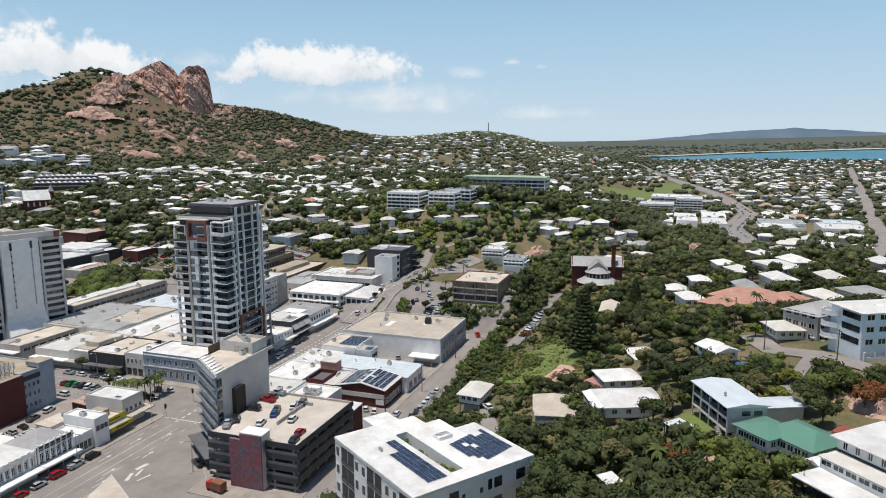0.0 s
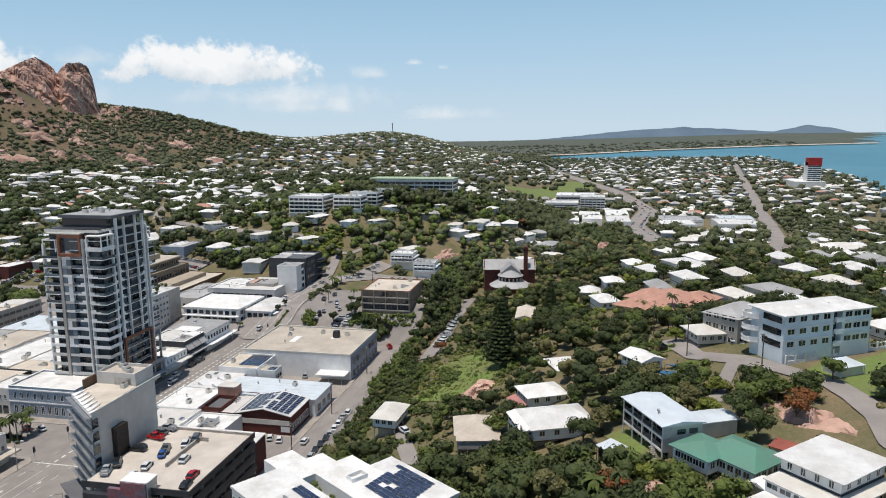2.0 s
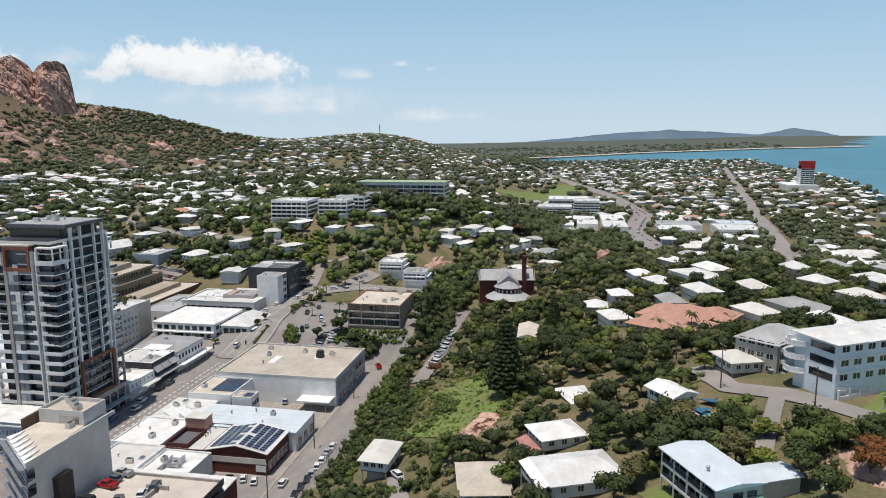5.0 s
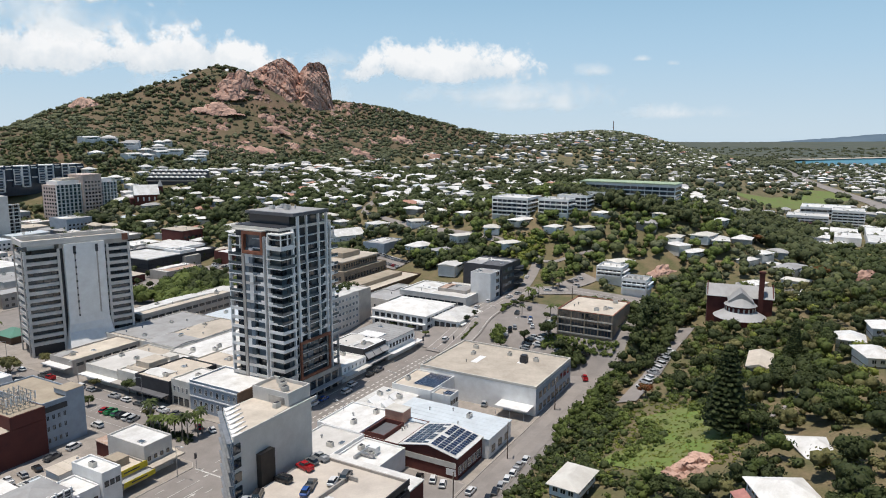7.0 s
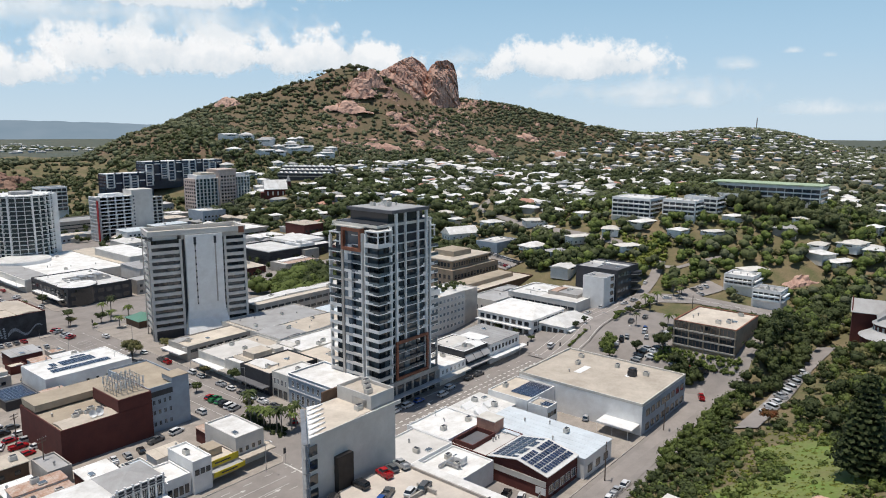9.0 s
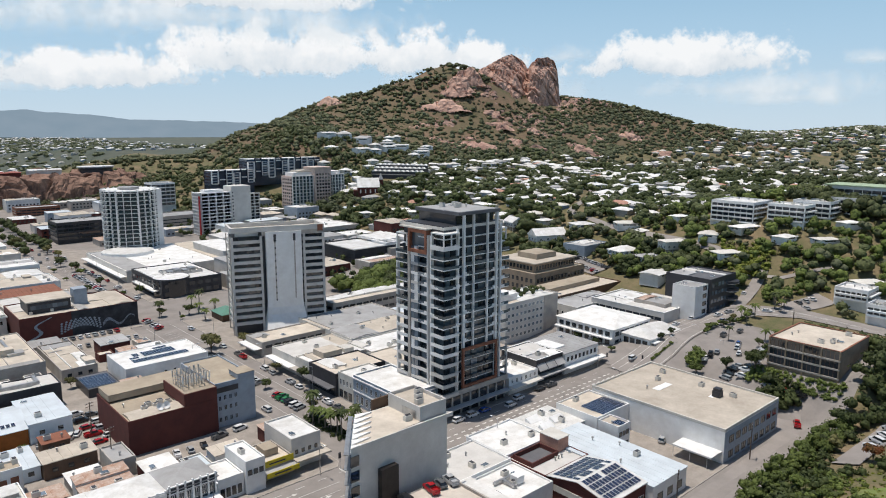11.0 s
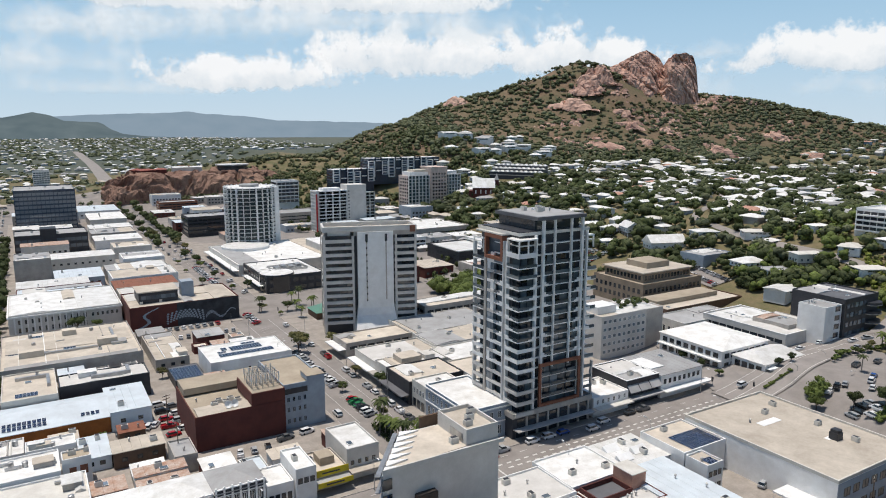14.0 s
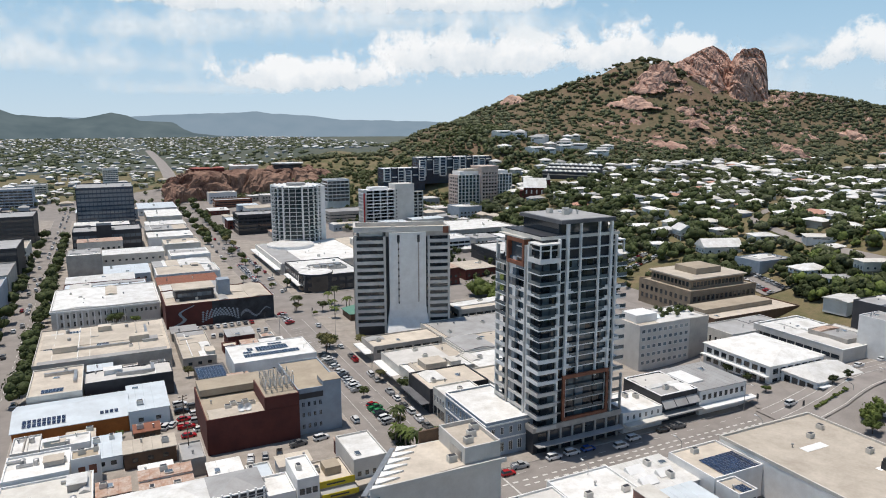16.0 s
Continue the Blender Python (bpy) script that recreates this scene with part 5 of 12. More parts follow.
M["mural_red"] = surf("painted_panel", (0.26, 0.06, 0.065), 0.8, vary=0.5, scale=0.35, fine=1.2, dirt=(0.11, 0.12, 0.15), dirt_amount=0.6)
M["dark_brown"] = surf("dark_brown_louvre", (0.055, 0.042, 0.034), 0.7, vary=0.15, scale=0.6)
M["yellow"] = surf("yellow_sign", (0.62, 0.50, 0.02), 0.5, vary=0.05)
M["orange"] = surf("orange_wall", (0.42, 0.14, 0.03), 0.8, vary=0.1)
M["rusty"] = surf("rusted_iron", (0.50, 0.42, 0.36), 0.7, vary=0.2, scale=0.5, fine=2, dirt=(0.36, 0.20, 0.13))
M["pink"] = surf("pink_stone", (0.66, 0.53, 0.47), 0.8, vary=0.08, scale=0.3)
M["navy"] = surf("navy_glass", (0.03, 0.05, 0.085), 0.15, vary=0.1, scale=0.4, spec=0.7)
M["red_roof"] = surf("red_iron_roof", (0.34, 0.10, 0.07), 0.6, vary=0.1, scale=0.4)
M["green_roof"] = surf("green_iron_roof", (0.10, 0.26, 0.19), 0.5, vary=0.08, scale=0.3, dirt=(0.12, 0.22, 0.17))
M["terracotta"] = surf("terracotta_tiles", (0.50, 0.285, 0.21), 0.85, vary=0.2, scale=0.4, fine=3, dirt=(0.38, 0.20, 0.15))
M["light_blue"] = surf("pale_blue_paint", (0.76, 0.815, 0.84), 0.7, vary=0.05, scale=0.3, dirt=(0.63, 0.70, 0.74))
M["pale_blue_roof"] = surf("pale_blue_iron", (0.62, 0.68, 0.72), 0.5, vary=0.06, scale=0.2, dirt=(0.50, 0.54, 0.57))
M["ochre"] = surf("ochre_stone", (0.33, 0.26, 0.19), 0.85, vary=0.1, scale=0.3)

M["deck_top"] = surf("deck_concrete", (0.60, 0.54, 0.47), 0.85, vary=0.08, scale=0.15, fine=2, dirt=(0.45, 0.40, 0.35))
B = building
# heritage hotel on the corner
t, w, d = B("heritage_hotel", "two storey blue-grey heritage hotel with a white roof", -32, -16.3, -4, 21, 10.4, "blue_grey", "white_roof", units=0, parapet=0.5, cap="white")
windows(t, w, d, "S", -w + 0.8, w - 0.8, 5, (1.2,), 1.3, 2.8, "white", "glass", 1)
windows(t, w, d, "S", -w + 0.8, w - 0.8, 5, (6.2,), 1.1, 2.1, "white", "glass", 1)
windows(t, w, d, "W", -d + 1, d - 1, 9, (1.2,), 1.3, 2.8, "white", "glass", 1)
windows(t, w, d, "W", -d + 1, d - 1, 9, (6.2,), 1.1, 2.1, "white", "glass", 1)
part("string_course", Geo().ring(-w - 0.15, w + 0.15, -d - 0.15, d + 0.15, 4.9, 5.3, 0.15), M["white"], t)
part("cornice", Geo().ring(-w - 0.3, w + 0.3, -d - 0.3, d + 0.3, 9.2, 9.6, 0.3), M["white"], t)
t, w, d = B("heritage_shop", "cream two storey heritage shop with arched windows", -32, -19, 21.1, 30, 9.2, "offwhite", "white_roof", units=1)
windows(t, w, d, "W", -d + 0.5, d - 0.5, 4, (5.0,), 1.0, 2.0, "white", "glass", 1)
windows(t, w, d, "W", -d + 0.5, d - 0.5, 3, (0.5,), 2.0, 2.8, "dark", "glass")
t, w, d = B("dark_shop", "long dark-fronted shop with a beige flat roof", -33, -12, 30.1, 47, 8.2, "dark", "beige_roof", units=4)
awning(t, w, d, "W", -d, d, 3.6, 3.0, "dark_roof")
windows(t, w, d, "W", -d + 0.5, d - 0.5, 6, (0.5,), 2.2, 2.6, "dark", "glass")
t, w, d = B("stepped_shop", "white shop with stepped roof terraces", -32, -8, 47.1, 58, 7.4, "offwhite", "white_roof", units=5)
part("roof_box", Geo().box(-6, 2, -4, 3, 6.9, 9.4), M["beige_roof"], t)
part("roof_box", Geo().box(4, 8, -3, 2, 6.9, 8.6), M["offwhite"], t)
awning(t, w, d, "W", -d, d, 3.4, 3.0, "concrete")
t, w, d = B("arcade_shop", "low beige-roofed shopping arcade", -32, -5, 58.1, 76, 6.6, "offwhite", "beige_roof", units=3)
awning(t, w, d, "W", -d, d, 3.4, 3.2, "white")
t, w, d = B("veranda_shop", "low shop with a wide white street awning", -32, -3, 84, 98, 6.2, "concrete", "beige_roof", units=2)
awning(t, w, d, "W", -d - 0.5, d, 3.6, 3.4, "white")
windows(t, w, d, "S", -w + 1, w - 1, 7, (3.4,), 3.0, 1.2, "dark", "glass")
t, w, d = B("beige_store", "large store with beige flat roof decks", -2.9, 38, 80, 106, 6.4, "offwhite", "beige_roof", units=5)
t, w, d = B("beige_store", "low store with a beige membrane roof", -11.9, 14, 22, 42, 8.0, "offwhite", "beige_roof", units=4)
t, w, d = B("white_store", "low white-roofed store behind the tower", -7.9, 34, 42.1, 60, 7.2, "offwhite", "white_roof", units=5)
t, w, d = B("beige_store", "low store with beige roof and roof plant", -4.9, 36, 61, 79, 7.4, "pale_concrete", "beige_roof", units=6)
t, w, d = B("white_canopy_hall", "small hall under a white pitched canopy roof", 36, 46, 46, 60, 6.0, "white", "white_roof", top="hip", rise=3.0)
t, w, d = B("grey_shed", "white-roofed shed with skylights", 39, 62, 62, 92, 6.0, "offwhite", "pale_blue_roof", top="skillion", units=5)
t, w, d = B("long_office", "long two storey concrete office with strip windows", 17, 82, 108, 122, 9.0, "concrete", "beige_roof", units=6)
windows(t, w, d, "S", -w + 1, w - 1, 16, (2.0, 5.6), 3.2, 1.3, "dark", "glass")
windows(t, w, d, "W", -d + 1, d - 1, 3, (2.0, 5.6), 3.2, 1.3, "dark", "glass")
# shops to the intersection
t, w, d = B("shop", "small white two storey shop with sash windows", 12, 27, -8, 6, 6.4, "white", "white_roof", units=2)
windows(t, w, d, "S", -w + 0.5, w - 0.5, 6, (4.0,), 0.9, 1.5, "white", "glass", 1)
awning(t, w, d, "S", -w, w, 3.2, 2.8, "offwhite")
t, w, d = B("shop", "shop with dark glazed front and sloping sunshades", 27.2, 42, -7, 10, 8.8, "dark", "grey_roof", units=2, cap="white")
for k in range(3):
    part("sunshade", Geo().add([(-7.2 + k * 4.9, -d - 0.1, 7.2), (-2.6 + k * 4.9, -d - 0.1, 7.2), (-2.6 + k * 4.9, -d - 1.9, 5.2), (-7.2 + k * 4.9, -d - 1.9, 5.2), (-7.2 + k * 4.9, -d - 0.1, 7.1), (-2.6 + k * 4.9, -d - 0.1, 7.1), (-2.6 + k * 4.9, -d - 1.9, 5.1), (-7.2 + k * 4.9, -d - 1.9, 5.1)], [(0, 3, 2, 1), (4, 5, 6, 7), (3, 7, 6, 2), (0, 1, 5, 4), (1, 2, 6, 5), (3, 0, 4, 7)]), M["grey_roof"], t)
awning(t, w, d, "S", -w, w, 3.2, 3.0, "grey_roof")
t, w, d = B("shop", "white two storey corner shop with a blue-grey roof", 42.2, 62.5, -8, 11, 8.4, "white", "grey_roof", top="skillion", units=2)
windows(t, w, d, "S", -w + 0.7, w - 0.7, 8, (4.9,), 1.2, 1.7, "dark", "glass", 1)
awning(t, w, d, "S", -w - 0.3, w + 2.6, 3.2, 3.0, "white")
part("roof_deck", Geo().box(-9.5, -3, -4, 6, 8.3, 8.75), M["white"], t)
t, w, d = B("grey_office", "grey six storey office with ribbon windows", 52, 86, 31, 48, 17.5, "pale_concrete", "beige_roof", units=4)
for k in range(5):
    windows(t, w, d, "S", -w + 0.5, w - 10, 9, (2.4 + k * 3.0,), 1.7, 1.4, "white", "blue_glass")
part("side_panel", Geo().box(w - 9.5, w - 0.2, -d - 0.12, -d, 0.3, 17.3), M["concrete"], t)
part("roof_garden_room", Geo().box(-w + 2, -w + 12, -4, 4, 17.0, 20.0), M["white"], t)
RNG = np.random.default_rng(91)
_pts, _quads = leaf_cloud(np.stack([RNG.uniform(-2, w - 2, 26), RNG.uniform(-5, 5, 26), RNG.uniform(17.6, 19.2, 26)], 1), np.full((26, 3), 1.0), 26, 0.24)
part("roof_planting", quick_mesh("roof_planting", _pts, _quads, M["leaf_dark"]), None, t, "dark green roof garden planting")
part("roof_pool", Geo().box(-w + 13, -w + 17, -3, 2, 17.05, 17.5), M["light_blue"], t)
t, w, d = B("grey_hall", "grey-roofed low hall with a curved front wall", 95, 129, 27, 43, 9.5, "offwhite", "grey_roof", units=2, z0=0)
windows(t, w, d, "W", -d + 1, d - 1, 5, (2.0,), 1.2, 4.5, "white", "glass")
windows(t, w, d, "S", -w + 1, w - 1, 9, (4.5,), 2.2, 1.2, "white", "glass")
t, w, d = B("pavilion_office", "white-roofed two storey pavilion office", 77, 104, -5, 24, 7.4, "white", "white_roof", top="half", rise=2.6, z0=2.4, deep=3)
windows(t, w, d, "W", -d + 1, d - 1, 8, (0.8, 4.2), 2.2, 1.9, "dark", "glass")
windows(t, w, d, "S", -w + 1, w - 1, 7, (0.8, 4.2), 2.4, 1.9, "dark", "glass")
awning(t, w, d, "W", -d, d, 3.6, 1.8, "white", True)
t, w, d = B("pavilion_office", "white-roofed single storey pavilion office", 82, 104, -19, -5.5, 4.6, "white", "white_roof", top="half", rise=2.6, z0=3.4, deep=4)
windows(t, w, d, "S", -w + 1, w - 1, 6, (0.8,), 2.4, 2.6, "dark", "glass")
windows(t, w, d, "W", -d + 1, d - 1, 4, (0.8,), 2.2, 2.6, "dark", "glass")
awning(t, w, d, "S", -w, w, 3.2, 2.0, "white", True)
t, w, d = B("showroom", "long white-roofed showroom with a glazed front", 110, 135, -8, 30, 8.5, "pale_concrete", "white_roof", z0=3.0, units=3, cap="white", deep=4)
windows(t, w, d, "W", -d + 1, d - 1, 10, (0.6,), 3.2, 2.6, "dark", "glass")
windows(t, w, d, "W", -d + 1, d - 1, 10, (4.6,), 3.2, 1.5, "dark", "glass")
t, w, d = B("civic_building", "tan stone civic building with stepped flat roofs", 116, 158, 70, 104, 11, "ochre", "tan_roof", z0=4, units=2, deep=5)
part("upper_storey", Geo().box(-w + 4, w - 4, -d + 4, d - 4, 10.5, 15.0), M["ochre"], t)
part("upper_roof", Geo().box(-w + 3, w - 3, -d + 3, d - 3, 15.0, 15.6), M["beige_roof"], t)
part("top_storey", Geo().box(-8, 8, -7, 7, 15.6, 18.5), M["tan_roof"], t)
for z in (2.0, 6.0, 11.6):
    o = 0 if z < 10 else -4
    windows(t, w + o, d + o, "S", -w - o + 1, w + o - 1, 14, (z,), 1.6, 2.2, "dark", "glass")
    windows(t, w + o, d + o, "W", -d - o + 1, d + o - 1, 10, (z,), 1.6, 2.2, "dark", "glass")
t, w, d = B("tan_hall", "low tan-roofed hall with two roof levels", 106, 158, 46, 66, 7.5, "brown", "beige_roof", z0=2, units=2, deep=4)
part("raised_roof", Geo().box(-w + 2, w - 8, -2, d - 2, 7.2, 9.2), M["tan_roof"], t)
t, w, d = B("corner_block", "white five storey block with a blank end wall", 123, 134, -15, -4, 18, "white", "grey_roof", z0=4, units=3, deep=6)
windows(t, w, d, "S", w - 5, w - 0.5, 1, (1.5, 5.0, 8.5, 12.0, 15.5), 3.2, 2.0, "dark", "glass")
t, w, d = B("rear_office", "low concrete office behind a white block", 118, 134, -3.8, 12, 9, "concrete", "grey_roof", z0=4, units=3, deep=6)
windows(t, w, d, "W", -d + 0.8, d - 0.8, 5, (2.0, 5.2), 2.0, 1.5, "white", "glass")
t, w, d = B("dark_office", "dark glazed five storey office with round balconies", 134.2, 158, -16, 6, 20, "dark", "dark_roof", z0=4, units=4, deep=6)
for z in (1.0, 4.8, 8.6, 12.4, 16.0):
    windows(t, w, d, "S", -w + 1, w - 8, 5, (z,), 2.4, 2.0, "dark", "blue_glass")
    part("balcony", Geo().prism([(w - 4 + 4.4 * math.cos(a), -d - 0.1 + 3.2 * math.sin(a)) for a in np.linspace(math.pi, 2 * math.pi, 9)], z - 0.4, z - 0.1), M["concrete"], t)
    part("balcony_rail", Geo().prism([(w - 4 + 4.3 * math.cos(a), -d - 0.1 + 3.1 * math.sin(a)) for a in np.linspace(math.pi, 2 * math.pi, 9)], z - 0.1, z + 0.8), M["dark"], t)
# beige office beyond the car park
t, w, d = B("brown_office", "tan three storey office with dark glazed bays", 77, 102.5, -89, -66.5, 9.2, "ochre", "beige_roof", z0=12.3, units=7, cap="rust", deep=9, parapet=0.25)
for z in (0.5, 3.5, 6.4):
    for k in range(4):
        q = -d + 0.5 + (k + 0.5) * (2 * d - 1.0) / 4
        part("window_bay", Geo().box(-w - 0.08, -w, q - 2.55, q + 2.55, z, z + 2.3), M["glass"], t)
        for j in (-1.3, 0, 1.3):
            part("mullion", Geo().box(-w - 0.14, -w - 0.08, q + j - 0.05, q + j + 0.05, z, z + 2.3), M["brown"], t)
    part("floor_band", Geo().box(-w - 0.5, -w - 0.02, -d, d, z - 0.55, z - 0.05), M["concrete"], t)
for k in range(5):
    q = -d + 0.3 + k * (2 * d - 0.6) / 4
    part("pier", Geo().box(-w - 0.45, -w - 0.02, q - 0.22, q + 0.22, -2, 9.2), M["ochre"], t)
# south side of the main street
t, w, d = B("furniture_store", "large white store with a beige flat roof", 19.6, 53.5, -80.4, -36.6, 10, "white", "beige_roof", units=5, parapet=0.35)
part("parapet", Geo().ring(-w - 0.06, w + 0.06, -d - 0.06, d + 0.06, 9.4, 10.25, 0.4), M["offwhite"], t)
part("roof_patch", Geo().box(-4, 4, 6, 8.5, 9.66, 9.72), M["white"], t)
part("roof_patch", Geo().box(3, 9, -8, -6.5, 9.66, 9.71), M["white"], t)
g = Geo().box(4, 6.4, -9.6, -7.2, 9.66, 11.6).box(4.2, 6.2, -9.4, -7.4, 11.6, 12.4)
part("roof_plant", g, M["dark"], t)
windows(t, w, d, "S", -w + 2, w - 0.8, 8, (1.0, 5.4), 2.6, 2.2, "dark", "glass", 1, out=0.1)
part("dark_wall_band", Geo().box(-w, w, -d - 0.1, -d, 0.2, 9.2), M["blue_grey"], t)
awning(t, w, d, "W", d - 12, d - 0.5, 3.6, 6.0, "white", True)
t, w, d = B("low_store", "low store wing with roof-mounted solar panels", 3.3, 19.4, -50.4, -35.4, 8.5, "white", "beige_roof", units=1)
solar_array(t, -3.6, -6.4, 8.05, 11, 5)
t, w, d = B("white_annex", "small white annex with solar panels and strip windows", 3.5, 9.4, -57.4, -50.6, 8.0, "white", "beige_roof", units=1)
solar_array(t, -0.6, -2.4, 7.55, 3, 2)
windows(t, w, d, "S", -w + 0.4, w - 0.4, 3, (1.2, 4.6), 1.3, 1.5, "dark", "glass")
t, w, d = B("workshop", "long workshop with pale blue iron roof", -15, 0.5, -80, -46, 6.2, "white", "pale_blue_roof", top="skillion", units=4)
windows(t, w, d, "S", -w + 1, w - 1, 3, (1.2,), 2.4, 2.2, "dark", "glass")
windows(t, w, d, "E", -d + 1, d - 1, 7, (1.2,), 2.0, 2.6, "dark", "glass")
t, w, d = B("white_store", "white store with a sloping pale iron roof", -13.2, 3.1, -45.9, -32.2, 6.4, "white", "white_roof", top="skillion", units=3)
for x, y, rz in ((-3.5, 2.5, 0.3), (2.5, -1.5, 0.3), (-4, -3, 0.3)):
    part("roof_light", Geo().add([(x - 2.4, y - 1.2, 6.5), (x + 2.4, y - 1.2, 6.5), (x + 2.4, y + 1.2, 6.5), (x - 2.4, y + 1.2, 6.5), (x - 2.4, y + 0.9, 7.7), (x + 2.4, y + 0.9, 7.7)], [(0, 1, 5, 4), (2, 3, 4, 5), (1, 2, 5), (3, 0, 4), (0, 3, 2, 1)]), M["white"], t)
    part("roof_light_pane", Geo().box(x - 2.0, x + 2.0, y + 1.22, y + 1.26, 6.7, 7.4), M["glass"], t)
t, w, d = B("solar_shop", "brick shop with a gabled roof of solar panels", -30.3, -15.2, -78, -60.2, 6.3, "brick", "white_roof", top="flat", units=0, parapet=0.6)
h0, rise, o = 6.3, 1.9, 0.35
part("gable_roof", Geo().add([(-w - o, -d - o, h0), (w + o, -d - o, h0), (w + o, 0, h0 + rise), (-w - o, 0, h0 + rise), (w + o, d + o, h0), (-w - o, d + o, h0), (-w - o, -d - o, h0 + 0.2), (w + o, -d - o, h0 + 0.2), (w + o, 0, h0 + rise + 0.2), (-w - o, 0, h0 + rise + 0.2), (w + o, d + o, h0 + 0.2), (-w - o, d + o, h0 + 0.2)],
     [(0, 3, 2, 1), (3, 5, 4, 2), (6, 7, 8, 9), (9, 8, 10, 11), (0, 1, 7, 6), (4, 5, 11, 10), (0, 6, 9, 3), (3, 9, 11, 5), (1, 2, 8, 7), (2, 4, 10, 8)]), M["white_roof"], t)
part("gable_wall", Geo().add([(-w + 0.05, -d, h0), (-w + 0.05, d, h0), (-w + 0.05, 0, h0 + rise - 0.05), (-w + 0.3, -d, h0), (-w + 0.3, d, h0), (-w + 0.3, 0, h0 + rise - 0.05)], [(0, 2, 1), (3, 4, 5), (0, 3, 5, 2), (1, 2, 5, 4), (0, 1, 4, 3)]), M["brick"], t)
part("sign_band", Geo().box(-w - 0.15, -w - 0.02, -d + 0.3, d - 0.6, 3.3, 4.9), M["offwhite"], t)
part("sign_band", Geo().box(-w - 0.15, -w - 0.02, -d + 0.3, -d + 3.2, 1.2, 3.0), M["white"], t)
windows(t, w, d, "S", -w + 0.6, w - 0.6, 5, (1.2,), 2.2, 2.4, "white", "glass", 1)
slope = math.atan2(rise, d + o)
for sy in (-1, 1):
    for k in range(4):
        for i in range(11):
            if (sy > 0 and k == 0 and i % 4 == 1) or (i == 5 and k < 1):
                continue
            v = 1.3 + k * 1.98
            put(t, "solar_panel", kit("solar", panel_mesh), -6.4 + i * 1.27, sy * v, h0 + 0.24 + rise * (1 - v / (d + o)), 0, -sy * slope, 0)
t, w, d = B("flat_white_store", "white flat-roofed store beside the main street", -31, -13.4, -46.9, -31.6, 7.0, "white", "white_roof", units=3)
t, w, d = B("brick_annex", "brick annex with a sunken light well", -31, -13.4, -59.8, -47.1, 6.4, "brick", "pale_concrete", units=2)
part("light_well", Geo().ring(-7.5, 3.0, -1.0, 5.6, 5.9, 7.2, 0.3), M["brick"], t)
part("well_floor", Geo().box(-7.2, 2.7, -0.7, 5.3, 5.9, 6.0), M["dark_roof"], t)
part("plant_room", Geo().box(3.8, 8.3, 0.0, 6.2, 5.9, 9.6), M["terracotta"], t)
part("plant_room_roof", Geo().box(3.6, 8.5, -0.2, 6.25, 9.6, 9.8), M["offwhite"], t)
for k in range(3):
    put(t, "roof_vent", kit("roof_vent", vent_mesh), 0.2 + k * 1.3, -2.2, 5.95)
t, w, d = B("grey_store", "low store with a weathered grey roof", -49.4, -31.2, -48.6, -34.2, 7.0, "white", "pale_concrete", units=5)
t, w, d = B("flat_store", "low store with a pale flat roof and large air units", -49.4, -31.2, -62.4, -48.8, 6.2, "white", "white_roof", units=6)
part("duct", Geo().box(-3.0, 4.2, 1.2, 1.9, 6.0, 6.7).box(-0.4, 0.4, -2.6, 1.2, 6.0, 6.7), M["metal"], t)
part("plant_unit", Geo().box(1.4, 3.8, -2.2, 0.2, 6.0, 7.9), M["white"], t)
pad("asphalt yard before the brick shop", [(-49.4, -81), (-31.0, -81), (-31.0, -62.6), (-49.4, -62.6)], 0.17, mat="asphalt")
# the wedge building and its car park
th = thing("wedge_office", "pale grey wedge-shaped office with a louvred glass end", "office", pose(0, 0, 0))
ring = [(-82.3, -51), (-54, -49), (-54, -37), (-71, -36.4)]
part("wall", Geo().prism(ring, 0.15, 26.0), M["pale_concrete"], th)
part("roof", Geo().prism([(-81, -50.2), (-55, -48.4), (-55, -37.6), (-71, -37)], 26.0, 26.15), M["beige_roof"], th)
part("parapet", Geo().box(-82, -54, -51.0, -50.7, 26.0, 26.9), M["pale_concrete"], th)
part("lift_tower", Geo().box(-62, -54.1, -48.8, -37.2, 26.0, 28.6), M["pale_concrete"], th)
part("lift_roof", Geo().box(-61.6, -54.5, -48.4, -37.6, 28.6, 28.7), M["beige_roof"], th)
part("lift_parapet", Geo().ring(-62, -54.1, -48.8, -37.2, 28.6, 29.5, 0.3), M["pale_concrete"], th)
part("plant_louvre", Geo().box(-62.12, -62.0, -47.5, -42.5, 26.4, 28.2), M["metal"], th)
for k in range(3):
    put(th, "air_conditioner", kit("air_conditioner", ac_mesh), -59.5 + k * 1.9, -45.5 + k * 2.4, 28.7)
put(th, "air_conditioner", kit("air_conditioner", ac_mesh), -63.6, -46.5, 26.15)
part("curved_screen", Geo().prism([(-66, -36.3), (-60, -36.2), (-58.5, -35.9), (-60, -35.7), (-66, -35.9)], 22, 28.4), M["brown"], th)
g = Geo()
for k in range(7):
    u = k / 7
    x, y = -82.3 + 11.3 * u, -51 + 14.6 * u
    part("sunshade_blade", Geo().add([(x + 0.3, y, 26.2), (x + 1.5, y + 1.9, 26.2), (x + 5.5, y + 0.6, 26.2), (x + 0.3, y, 26.5), (x + 1.5, y + 1.9, 26.5), (x + 5.5, y + 0.6, 26.5)], [(2, 1, 0), (3, 4, 5), (0, 1, 4, 3), (1, 2, 5, 4), (2, 0, 3, 5)]), M["white"], th)
